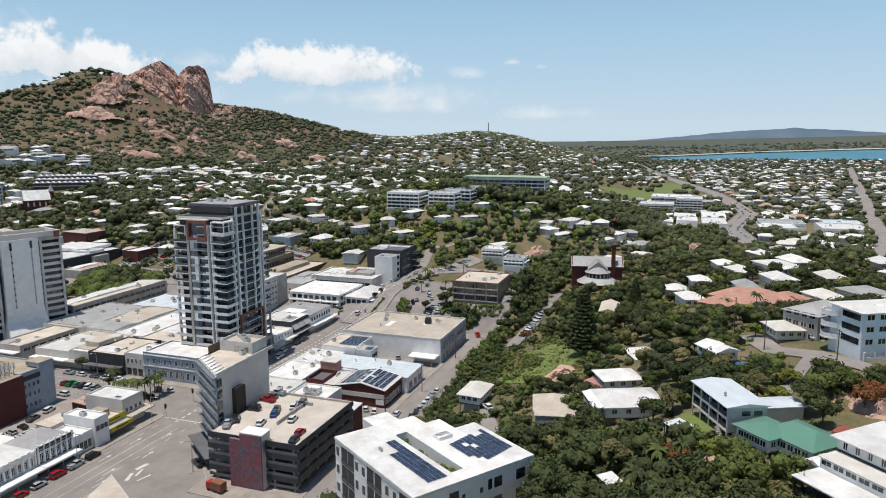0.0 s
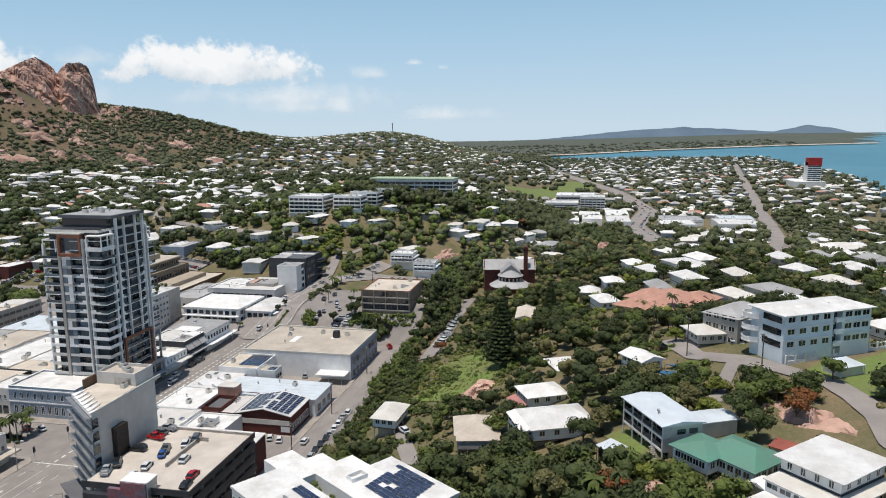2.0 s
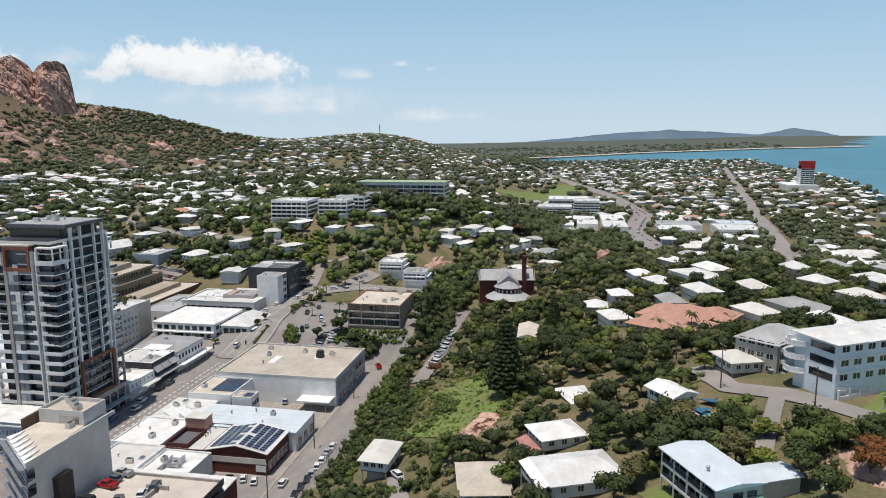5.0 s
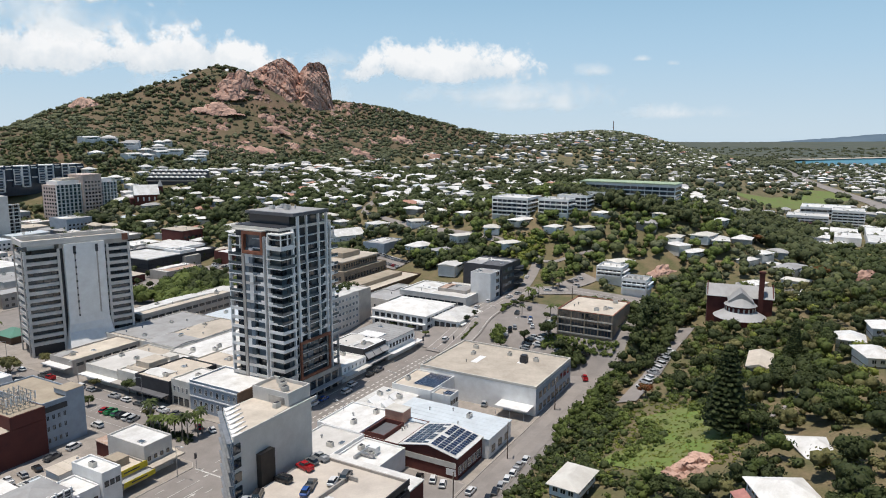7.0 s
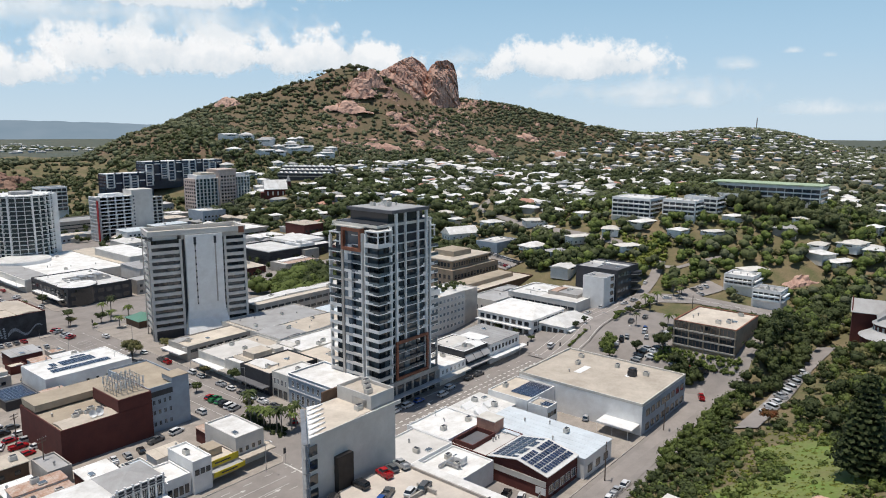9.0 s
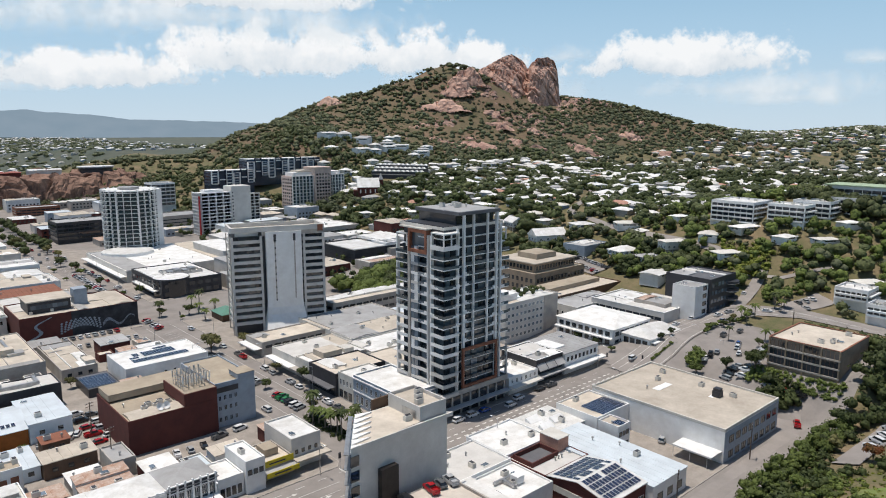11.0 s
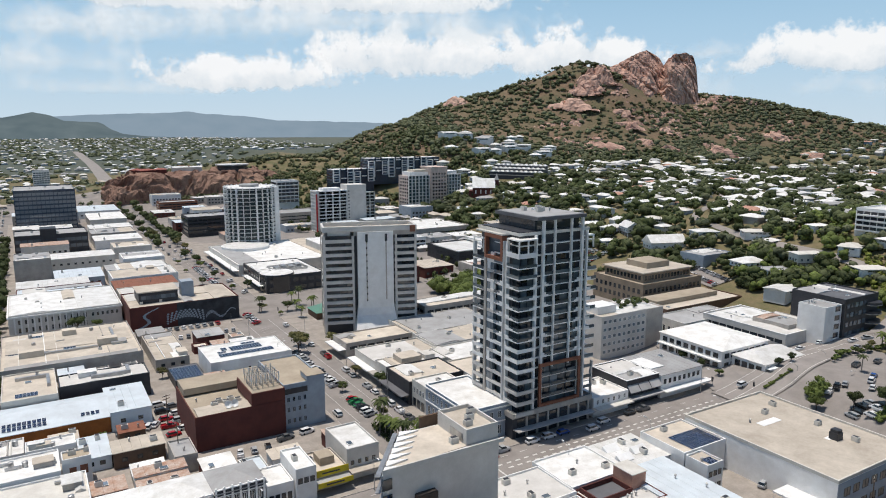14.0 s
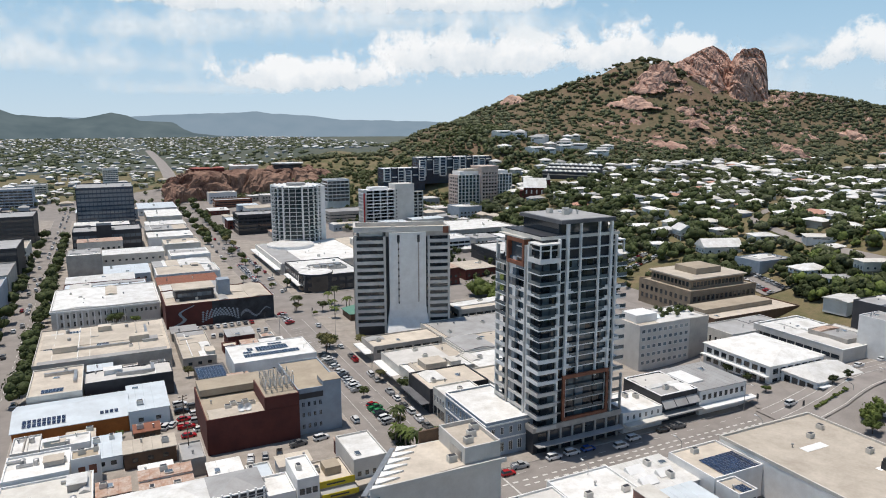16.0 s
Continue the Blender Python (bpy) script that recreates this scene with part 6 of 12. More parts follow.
for k in range(7):
    z = 3.0 + k * 3.3
    pts = [(-82.7, -51.0), (-82.2, -51.3), (-70.9, -36.6), (-71.3, -36.2)]
    part("window_band", Geo().prism([(-82.5, -51.0), (-82.2, -51.2), (-70.9, -36.5), (-71.2, -36.3)], z + 1.0, z + 3.0), M["blue_glass"], th)
    part("louvre", Geo().prism([(-83.6, -50.6), (-82.8, -51.2), (-71.3, -36.1), (-72.1, -35.5)], z + 3.0, z + 3.15), M["metal"], th)
    part("corner_window", Geo().prism([(-82.3, -51.25), (-80.2, -51.2), (-80.2, -50.9), (-82.3, -50.95)], z, z + 2.2), M["glass"], th)
part("brown_panel", Geo().box(-75, -70.5, -51.9, -50.4, 0.2, 20.0), M["dark_brown"], th, "dark brown projecting stair panel")
part("entry_canopy", Geo().prism([(-86.5, -49), (-82.5, -52), (-71, -37), (-75, -34)], 3.2, 3.5), M["dark_roof"], th)

th = thing("parking_deck", "open multi-storey car park with dark banded sides", "car park", pose(0, 0, 0))
x0, x1, y0, y1 = -88.8, -57.2, -79.7, -52.4
for k in range(4):
    z = 0.15 + k * 3.1
    part("deck", Geo().box(x0, x1, y0, y1, z + 2.7, z + 3.1), M["deck_top" if k == 3 else "concrete"], th)
    part("edge_panel", Geo().box(x0 - 0.2, x1 + 0.2, y0 - 0.25, y0, z + 2.5, z + 4.0), M["dark"], th)
    part("edge_panel", Geo().box(x0 - 0.25, x0, y0, y1, z + 2.5, z + 4.0), M["dark"], th)
    part("slat_band", Geo().box(x0 - 0.16, x0 - 0.04, y0, y1, z + 0.9, z + 1.7), M["dark_roof"], th)
    part("louvre_band", Geo().box(x0 - 0.15, x1, y0 - 0.18, y0 - 0.02, z + 0.9, z + 1.5), M["dark"], th)
part("back_wall", Geo().box(x1 - 0.4, x1, y0 + 0.1, y1, 0.15, 13.2), M["concrete"], th)
part("inner_wall", Geo().box(x0 + 6, x1 - 6, y0 + 8, y1 - 6, 0.15, 12.2), M["dark"], th)
for i in range(7):
    part("column", Geo().box(x0 + 1 + i * 4.9, x0 + 1.6 + i * 4.9, y0 + 0.3, y0 + 0.9, 0.15, 12.2), M["concrete"], th)
for i in range(5):
    part("column", Geo().box(x0 + 0.3, x0 + 0.9, y0 + 1 + i * 6, y0 + 1.6 + i * 6, 0.15, 12.2), M["concrete"], th)
part("ramp_upstand", Geo().box(-78, -63, -67.2, -66.8, 12.65, 13.6).box(-63, -62.6, -69.5, -64.0, 12.65, 13.6), M["concrete"], th)
part("stair_tower", Geo().box(-90.6, -86.6, -70.4, -64.0, 0.15, 15.2), M["pale_concrete"], th)
part("stair_roof", Geo().box(-90.8, -86.4, -70.6, -63.8, 15.2, 15.45), M["white"], th)
part("mural_panel", Geo().box(-91.0, -90.64, -70.4, -64.0, 0.15, 15.1), M["mural_red"], th, "tall painted panel in dark red and blue")
part("mural_panel", Geo().box(-90.98, -90.0, -63.95, -60.6, 0.15, 13.4), M["mural_red"], th)
part("stair_louvre", Geo().box(-90.2, -86.8, -70.5, -70.42, 10.2, 13.6), M["metal"], th)
part("white_side_roof", Geo().box(-57.1, -49.5, -79.4, -52.2, 9.5, 9.8), M["white_roof"], th)
part("white_side_wall", Geo().box(-57.0, -49.7, -79.2, -52.4, 0.15, 9.5), M["brick"], th)

# west of the street of shops: the brick store
t, w, d = B("brick_store", "dark red brick store with aerials and plant on its roof", -100, -74.2, 31, 59, 10.5, "brick", "tan_roof", units=3)
brick_store = t
part("raised_block", Geo().box(3, w, -d, 2, 10.6, 14.2), M["brick"], t)
part("raised_roof", Geo().box(3.3, w - 0.3, -d + 0.3, 1.7, 14.2, 14.3), M["tan_roof"], t)
part("rear_roof", Geo().box(-w + 0.5, w - 0.4, 4, d - 0.4, 10.6, 12.6), M["tan_roof"], t)
for x in (-3.0, -1.2):
    dish = Geo()
    for k in range(12):
        a, b = 2 * math.pi * k / 12, 2 * math.pi * (k + 1) / 12
        dish.add([(x, -d + 3, 11.2), (x + 1.1 * math.cos(a), -d + 2.5 + 0.5 * math.sin(a), 11.6 + 1.0 * math.sin(a)), (x + 1.1 * math.cos(b), -d + 2.5 + 0.5 * math.sin(b), 11.6 + 1.0 * math.sin(b))], [(0, 1, 2)])
    dish.tube(x, -d + 3.1, 10.0, 11.3, 0.08, n=6)
    part("satellite_dish", dish, M["white"], t)
for k in range(5):
    put(t, "air_conditioner", kit("air_conditioner", ac_mesh), -6 + 1.7 * k, -d + 7 + (k % 2) * 2, 10.05)
t, w, d = B("grey_store", "tall grey rendered store with small square windows", -74, -61, 33, 59, 14.2, "blue_grey", "tan_roof", units=1)
part("corner_block", Geo().box(w - 5.5, w, -d, -d + 6, 14.2, 15.6), M["blue_grey"], t)
part("corner_roof", Geo().box(w - 5.6, w + 0.1, -d - 0.1, -d + 6.1, 15.6, 15.75), M["tan_roof"], t)
part("dark_band", Geo().box(-w, w - 5.6, -d - 0.3, -d, 11.2, 12.8), M["dark"], t)
windows(t, w, d, "S", -w + 0.6, w - 5.6, 4, (1.8, 5.4, 8.6), 0.9, 1.5, "blue_grey", "glass", 1)
windows(t, w, d, "E", -d + 2, d - 2, 7, (1.8, 5.4, 8.6), 1.0, 1.5, "blue_grey", "glass", 1)
g = Geo()
for i in range(6):
    for k in range(5):
        g.box(4.0 + i * 1.6, 4.12 + i * 1.6, -11 + k * 1.9, -10.88 + k * 1.9, 14.2, 18.4)
for z in (15.4, 16.8, 18.2):
    for k in range(5):
        g.box(3.9, 12.2, -11 + k * 1.9, -10.9 + k * 1.9, z, z + 0.1)
    for i in range(6):
        g.box(4.0 + i * 1.6, 4.1 + i * 1.6, -11.1, -3.2, z + 0.1, z + 0.2)
part("aerial_frame", g, M["metal"], brick_store, "open steel frame holding aerials")
for k in range(14):
    part("aerial", Geo().box(-0.14, 0.14, -0.1, 0.1, 0, 2.3), M["white"], brick_store).location = (4.0 + (k % 7) * 1.35, -11.3 + (k // 7) * 8.2, 16.4)
# shops on the near side of that block, along the main street
t, w, d = B("signed_shop", "white box shop behind yellow street signs", -70, -61, -5, 10, 8.8, "pale_concrete", "white_roof", units=1)
windows(t, w, d, "S", -w + 0.5, w - 0.5, 4, (4.2,), 0.9, 1.2, "dark", "glass")
awning(t, w, d, "S", -w, w + 1.5, 3.4, 3.2, "beige_roof")
awning(t, w, d, "E", -d, d - 4, 3.4, 2.0, "beige_roof")
t, w, d = B("low_shop", "low shop with bright yellow signs over its awning", -79.5, -70.2, -6, 6, 5.0, "concrete", "beige_roof", units=2)
part("roof_room", Geo().box(-1.5, 2.5, -2, 2.5, 4.6, 6.6), M["tan_roof"], t)
sg = part("yellow_sign", Geo().box(-w, w, -d - 0.4, -d - 0.2, 3.9, 5.6), M["yellow"], t, "bright yellow sign board")
part("sign_bar", Geo().box(-2.5, 2.2, -d - 0.44, -d - 0.4, 4.5, 4.9), M["dark"], sg)
sg = part("yellow_sign", Geo().box(-w, w, -d - 3.4, -d - 3.2, 2.5, 3.8), M["yellow"], t)
part("sign_bar", Geo().box(-2.5, 2.2, -d - 3.44, -d - 3.4, 2.95, 3.35), M["dark"], sg)
awning(t, w, d, "S", -w, w, 3.2, 3.2, "grey_roof")
t, w, d = B("narrow_shop", "narrow white two storey shop", -85, -79.8, -9, 3, 9.0, "white", "white_roof", units=1)
windows(t, w, d, "S", -w + 0.3, w - 0.3, 3, (5.0,), 1.2, 1.5, "dark", "glass")
t, w, d = B("white_shop", "white single storey shop with arched windows", -92, -85.2, -8, 2, 6.0, "white", "white_roof", units=1)
windows(t, w, d, "S", -w + 0.4, w - 0.4, 4, (1.0,), 1.1, 2.4, "dark", "glass")
t, w, d = B("heritage_row", "dark heritage shop row with white window surrounds", -104, -92.2, -8, 4, 7.6, "dark", "grey_roof", top="hip", rise=2.0)
windows(t, w, d, "S", -w + 0.6, w - 0.6, 6, (3.9,), 1.1, 2.4, "white", "glass", 1)
part("parapet", Geo().box(-w, w, -d - 0.35, -d - 0.05, 6.6, 8.4), M["dark"], t)
part("cornice", Geo().box(-w - 0.1, w + 0.1, -d - 0.55, -d - 0.1, 8.4, 8.65), M["white"], t)
part("string_course", Geo().box(-w, w, -d - 0.5, -d - 0.36, 6.7, 6.95), M["white"], t)
for k in range(7):
    q = -w + 0.35 + k * (2 * w - 0.7) / 6
    part("pilaster", Geo().box(q - 0.22, q + 0.22, -d - 0.45, -d - 0.02, 3.4, 9.0), M["white"], t)
awning(t, w, d, "S", -w, w, 3.2, 3.6, "white", True)
t, w, d = B("heritage_row", "cream heritage shop row under a white awning", -118, -104.2, -8, 4, 7.6, "offwhite", "white_roof", top="hip", rise=2.0)
windows(t, w, d, "S", -w + 0.6, w - 0.6, 7, (3.9,), 1.1, 2.2, "white", "glass", 1)
part("parapet", Geo().box(-w, w, -d - 0.35, -d - 0.05, 6.6, 8.0), M["white"], t)
for k in range(8):
    q = -w + 0.35 + k * (2 * w - 0.7) / 7
    part("pilaster", Geo().box(q - 0.2, q + 0.2, -d - 0.45, -d - 0.02, 3.4, 8.3), M["white"], t)
awning(t, w, d, "S", -w, w, 3.2, 3.6, "white", True)
for k, (a, b) in enumerate([(-133, -118.2), (-148, -133.2), (-166, -148.2), (-186, -166.2)]):
    t, w, d = B("heritage_row", "two storey street shop with a pale iron roof", a, b, -8, 5, 7.2 + (k % 2), ["white", "offwhite", "concrete", "white"][k], ["white_roof", "grey_roof", "white_roof", "rusty"][k], top=["hip", "skillion"][k % 2], rise=1.8, units=1)
    windows(t, w, d, "S", -w + 0.6, w - 0.6, 6, (3.9,), 1.1, 2.0, "white", "glass", 1)
    awning(t, w, d, "S", -w, w, 3.2, 3.4, "white", True)
# the jumble of low roofs behind
ROWS = [
    ("rusted_shed", "shed with rust-streaked iron roof", -118, -106, 4.2, 13, 5.0, "concrete", "rusty", "skillion"),
    ("iron_roof_row", "long low shed with a pale iron roof", -118, -106, 13.2, 17.5, 6.0, "white", "rusty", "skillion"),
    ("rusted_shed", "small shed with rusted orange roof sheets", -127.5, -120, 13, 20, 4.0, "brick", "rusty", "skillion"),
    ("white_store", "white store with a big flat membrane roof", -148, -133.4, 26, 40, 6.2, "white", "white_roof", "flat"),
    ("painted_block", "white block with red painted figures on its wall", -133, -126.4, 27.5, 33, 8.0, "white", "tan_roof", "flat"),
    ("dark_brick_house", "long dark brick house with a beige roof", -121, -108, 32, 39.5, 5.0, "brown", "beige_roof", "skillion"),
    ("pale_shed", "pale blue iron-roofed shed", -128.5, -121.3, 34, 48, 4.2, "light_blue", "pale_blue_roof", "skillion"),
    ("white_shed", "white shed with a bright flat roof", -141, -129, 44, 51, 5.2, "white", "white_roof", "flat"),
    ("grey_shed", "low grey-walled shed with white roof", -148, -141.2, 44, 55, 5.2, "pale_concrete", "white_roof", "flat"),
    ("white_store", "low store with plain white walls", -148, -128, 8, 25, 5.4, "white", "offwhite", "flat"),
    ("beige_shed", "low beige roof behind the shops", -148, -128, -0, 7.8, 5.0, "offwhite", "beige_roof", "skillion"),
    ("red_shed", "shed with a rust-red roof", -118, -111, 47, 52.5, 4.0, "brown", "rust", "skillion"),
    ("tan_store", "store with tan roof and solar panels", -147, -131.5, 81, 108, 7.2, "offwhite", "beige_roof", "flat"),
    ("black_store", "black-clad store with roof plant", -131, -104, 84, 96, 8.0, "dark", "pale_concrete", "flat"),
    ("blue_white_hall", "white hall with stepped pale blue side wall", -118.8, -107.5, 58, 80, 6.4, "light_blue", "pale_blue_roof", "skillion"),
    ("tan_shed", "shed with a tan flat roof beside the car yard", -99, -87, 105, 142, 5.0, "concrete", "beige_roof", "flat"),
    ("plant_store", "wide flat-roofed store crowded with roof plant", -148, -102, 113, 160, 7.2, "concrete", "beige_roof", "flat"),
    ("white_arcade", "long arcade under a white iron roof", -143, -109, 249, 270, 7.0, "white", "white_roof", "skillion"),
    ("pink_shed", "long hall with a faded red roof edge", -143, -104, 232, 247, 8.0, "brick", "pale_blue_roof", "flat"),
    ("grey_block", "plain grey block with a pale sign", -144, -125, 305, 330, 13.2, "concrete", "grey_roof", "flat"),
    ("blue_shed", "shed with blue-grey iron roof", -124.5, -100, 272, 300, 6.0, "blue_grey", "pale_blue_roof", "skillion"),
    ("orange_shop", "shop with rust-orange roof panels", -99, -68, 225, 248, 7.0, "offwhite", "rust", "skillion"),
    ("beige_shop", "shop with a beige flat roof", -99, -66, 200, 224, 8.0, "offwhite", "beige_roof", "flat"),
    ("long_store", "long white saw-tooth roofed store", -142, -88, 332, 352, 7.6, "offwhite", "white_roof", "skillion"),
    ("white_shop", "white shop with a flat white roof", -98, -64, 250, 275, 8.0, "white", "white_roof", "flat"),
    ("grey_shop", "grey shop with a flat grey roof", -98, -64, 277, 302, 7.0, "concrete", "grey_roof", "flat"),
    ("white_shop", "white shop with a stepped front wall", -86, -62, 305, 330, 8.5, "white", "white_roof", "flat"),
    ("beige_shop", "low street shop with a beige roof", -86, -62, 355, 380, 8.0, "offwhite", "beige_roof", "flat"),
    ("white_shop", "low white street shop", -94, -62, 400, 425, 7.0, "white", "white_roof", "skillion"),
    ("grey_shop", "grey low street shop", -94, -62, 430, 460, 8.0, "concrete", "grey_roof", "flat"),
    ("white_shop", "white low street shop", -92, -60, 465, 495, 7.0, "white", "white_roof", "flat"),
    ("offwhite_hall", "pale long low hall", -88, -58, 520, 570, 8.0, "offwhite", "white_roof", "skillion"),
    ("white_hall", "white long low hall", -92, -56, 590, 640, 8.0, "white", "pale_blue_roof", "skillion"),
]
for k, (name, label, a, b, c, e, h, wall, roof, top) in enumerate(ROWS):
    t, w, d = B(name, label, a, b, c, e, h, wall, roof, top=top, units=9 if name == "plant_store" else 2, seed=100 + k)
    if c > 20 and k % 3 != 1:
        windows(t, w, d, "S", -w + 0.8, w - 0.8, max(2, int(w / 2)), (max(1.0, h * 0.4),), 1.4, 1.2, "dark", "glass")
    if top == "flat" and name not in ("painted_block", "tan_store"):
        roof_mess(t, random.Random(k), w, d, h - 0.5, 5 if c < 200 else 3)
    if name == "plant_store":
        for x, y in ((-8, 2), (-2, 2), (-2, -8), (4, 6), (-14, 4), (-20, -4), (8, -16), (14, 10), (-12, 14)):
            solar_array(t, x, y, h - 0.4, 4, 3)
        roof_mess(t, random.Random(77), w, d, h - 0.5, 12)
        part("roof_plant", Geo().box(-17, -9, -12, -9, h - 0.5, h + 2.2).box(9, 16, -9, -5, h - 0.5, h + 2.5).box(-2, 3, 12, 16, h - 0.5, h + 2), M["beige_roof"], t)
        part("duct", Geo().box(-9, 9, -10.9, -9.9, h - 0.3, h + 0.8).box(15, 16, -5, 14, h - 0.3, h + 0.7), M["metal"], t)
    if name == "tan_store":
        solar_array(t, -3.5, -10, h - 0.45, 6, 2)
        part("duct", Geo().box(-4, 6, 6, 7, h - 0.4, h + 0.6).box(5, 6, -4, 6, h - 0.4, h + 0.6), M["metal"], t)
    if name == "black_store":
        part("roof_pipework", Geo().box(-4, 8, -3, -2, h - 0.4, h + 1.0).box(7, 8, -2, 4, h - 0.4, h + 1.0).box(-4, -3, -2, 4, h - 0.4, h + 0.8), M["metal"], t)
    if name == "painted_block":
        part("painted_figure", Geo().box(-1.8, -0.2, -d - 0.04, -d, 3.2, 5.6), M["rust"], t)
        part("painted_figure", Geo().box(0.6, 2.4, -d - 0.04, -d, 3.4, 5.8), M["rust"], t)
YRNG = random.Random(55)
yard = 0
for _ in range(2500):
    if yard >= 34:
        break
    x, y = YRNG.uniform(-147, -63), YRNG.uniform(7, 162)
    a, b, h = YRNG.uniform(2.5, 6.5), YRNG.uniform(2.5, 5.5), YRNG.choice([3.2, 3.8, 4.4, 5.2])
    if any(x - a < q + 0.4 and x + a > p - 0.4 and y - b < v + 0.4 and y + b > u - 0.4 for p, q, u, v in PLOTS + [(-150, -118, 58, 80), (-84, -54, 82, 105), (-97, -85, 83, 101), (-101, -61, 20, 60), (-106, -96, 40, 76), (-85, -57, 104, 112), (-84, -57, 140, 164), (-100, -57, 156, 200)]):
        continue
    yard += 1
    roof = YRNG.choice(["white_roof", "white_roof", "grey_roof", "beige_roof", "rusty", "pale_blue_roof"])
    t, w, d = B("yard_shed", {"white_roof": "small yard shed with a white iron roof", "grey_roof": "small yard shed with a grey iron roof", "beige_roof": "small yard store with a beige flat roof", "rusty": "old yard shed with rust-streaked iron", "pale_blue_roof": "small yard shed under pale blue iron"}[roof], x - a, x + a, y - b, y + b, h, YRNG.choice(["offwhite", "concrete", "brick", "white"]), roof, top=YRNG.choice(["skillion", "skillion", "flat"]), units=1)
# the orange-walled gable shed with solar panels
t, w, d = B("orange_hall", "orange-walled hall with a long pale roof of solar panels", -149, -119, 58.5, 79.5, 5.2, "orange", "pale_blue_roof", top="gable", rise=2.6)
for i in range(9):
    for k in range(2):
        put(t, "solar_panel", kit("solar", panel_mesh), -12 + i * 1.25, -8.6 + k * 1.95, 5.2 + 2.6 * (1 - (8.6 - k * 1.95) / (d + 0.5)) + 0.05, 0, 0.233)
for i in range(4):
    put(t, "solar_panel", kit("solar", panel_mesh), 8 + i * 1.3, -7.6, 5.2 + 2.6 * (1 - 7.6 / (d + 0.5)) + 0.05, 0, 0.233)
t, w, d = B("white_solar_hall", "white hall with roof-mounted solar panels", -84, -54.5, 83, 104, 7.8, "white", "white_roof", units=0, parapet=0.3)
solar_array(t, -9.6, -4.4, 7.55, 19, 2)
solar_array(t, -4.2, 1.0, 7.55, 11, 3)
solar_array(t, -9.4, 0.2, 7.55, 3, 1)
solar_array(t, -7.4, 2.6, 7.55, 2, 2)
solar_array(t, 1.0, 7.2, 7.55, 5, 1)
windows(t, w, d, "S", -w + 12, w - 1, 5, (3.2,), 0.9, 1.2, "dark", "glass")
t, w, d = B("solar_carport", "car shelter roofed with solar panels", -96, -85.5, 84, 100, 3.2, "dark", "dark_roof", units=0, parapet=0.1)
solar_array(t, -4.5, -6, 3.15, 9, 7)
# painted wall building
t, w, d = B("mural_store", "dark store with a painted mural along its wall", -100, -52.3, 165, 196, 11.0, "brick", "beige_roof", units=4)
part("mural", Geo().box(-4, w, -d - 0.12, -d, 0.3, 10.8), M["mural"], t, "dark blue painted mural of coiling shapes")
g = Geo()
for k in range(34):
    q = k / 33
    x, z = -20 + 6.5 * q + 2.2 * math.sin(q * 7.0), 1.2 + 8.4 * q
    g.box(x - 0.9 + 0.5 * q, x + 0.9 - 0.5 * q, -d - 0.18, -d - 0.12, z, z + 0.3)
for r in range(5):
    n = 13 - r
    for k in range(n):
        q = (k + 0.5) / n
        x, z = -9 + 17 * q, 1.6 + r * 1.05 + (6.2 - r * 0.7) * math.sin(math.pi * q) * 0.42
        g.add([(x - 0.62, -d - 0.16, z), (x, -d - 0.16, z - 0.42), (x + 0.62, -d - 0.16, z), (x, -d - 0.16, z + 0.6)], [(0, 1, 2, 3)])
for k in range(40):
    q = k / 39
    x, z = 8.5 + 13.5 * q, 3.2 + 1.6 * math.sin(q * 9) + 0.8 * q
    h = 1.7 * (1 - 0.75 * q)
    g.box(x, x + 0.22, -d - 0.17, -d - 0.12, z - h / 2, z + h / 2)
part("mural_shapes", g, M["blue_grey"], t)
part("penthouse", Geo().box(-w + 5, -2, -8, 6, 10.6, 15.5), M["dark"], t)
part("penthouse_roof", Geo().box(-w + 4.4, -1.4, -8.6, 6.6, 15.5, 16.0), M["beige_roof"], t)
windows(t, 0, 8.05, "S", -w + 6, -3, 7, (12.2,), 2.2, 2.0, "dark", "blue_glass")
part("stair_tower", Geo().box(0.5, 6, -4, 2, 10.6, 18.0), M["blue_grey"], t)
# columned civic hall
t, w, d = B("columned_hall", "pale grey hall with tall columns along its side", -146, -101, 186, 230, 9.0, "pale_concrete", "white_roof", units=6)
for k in range(12):
    part("pilaster", Geo().box(-w + 2 + k * 2.5, -w + 2.6 + k * 2.5, -d - 0.5, -d, 0.3, 7.6), M["white"], t)
windows(t, w, d, "S", -w + 3, -w + 31, 11, (1.0, 4.6), 1.3, 2.0, "dark", "glass")
windows(t, w, d, "S", -w + 32, w - 1, 6, (4.6,), 1.2, 1.8, "white", "glass")
part("cornice", Geo().ring(-w - 0.5, w + 0.5, -d - 0.5, d + 0.5, 7.6, 8.3, 0.5), M["white"], t)
# black corner shop by the crossing and the round tower's podium
t, w, d = B("black_shop", "black glazed corner store with a white roof", -27, 6, 204, 250, 9.4, "dark", "white_roof", units=5)
windows(t, w, d, "W", -d + 1, d - 1, 9, (1.0, 5.2), 3.6, 2.4, "dark", "glass")
windows(t, w, d, "S", -w + 1, w - 1, 7, (1.0, 5.2), 3.4, 2.4, "dark", "glass")
for k in range(4):
    part("roof_plant", Geo().box(-6 + k * 4.2, -3 + k * 4.2, -6 + (k % 2), -1 + (k % 2) * 2, 8.9, 10.6 + 0.5 * (k % 2)), M["metal"], t)
part("roof_screen", Geo().ring(-8, 12, -9, 4, 8.9, 10.2, 0.12), M["metal"], t)
part("corner_bay", Geo().tube(-w + 8.2, -d + 8.2, 0.1, 9.0, 9.4, n=32), M["glass"], t)
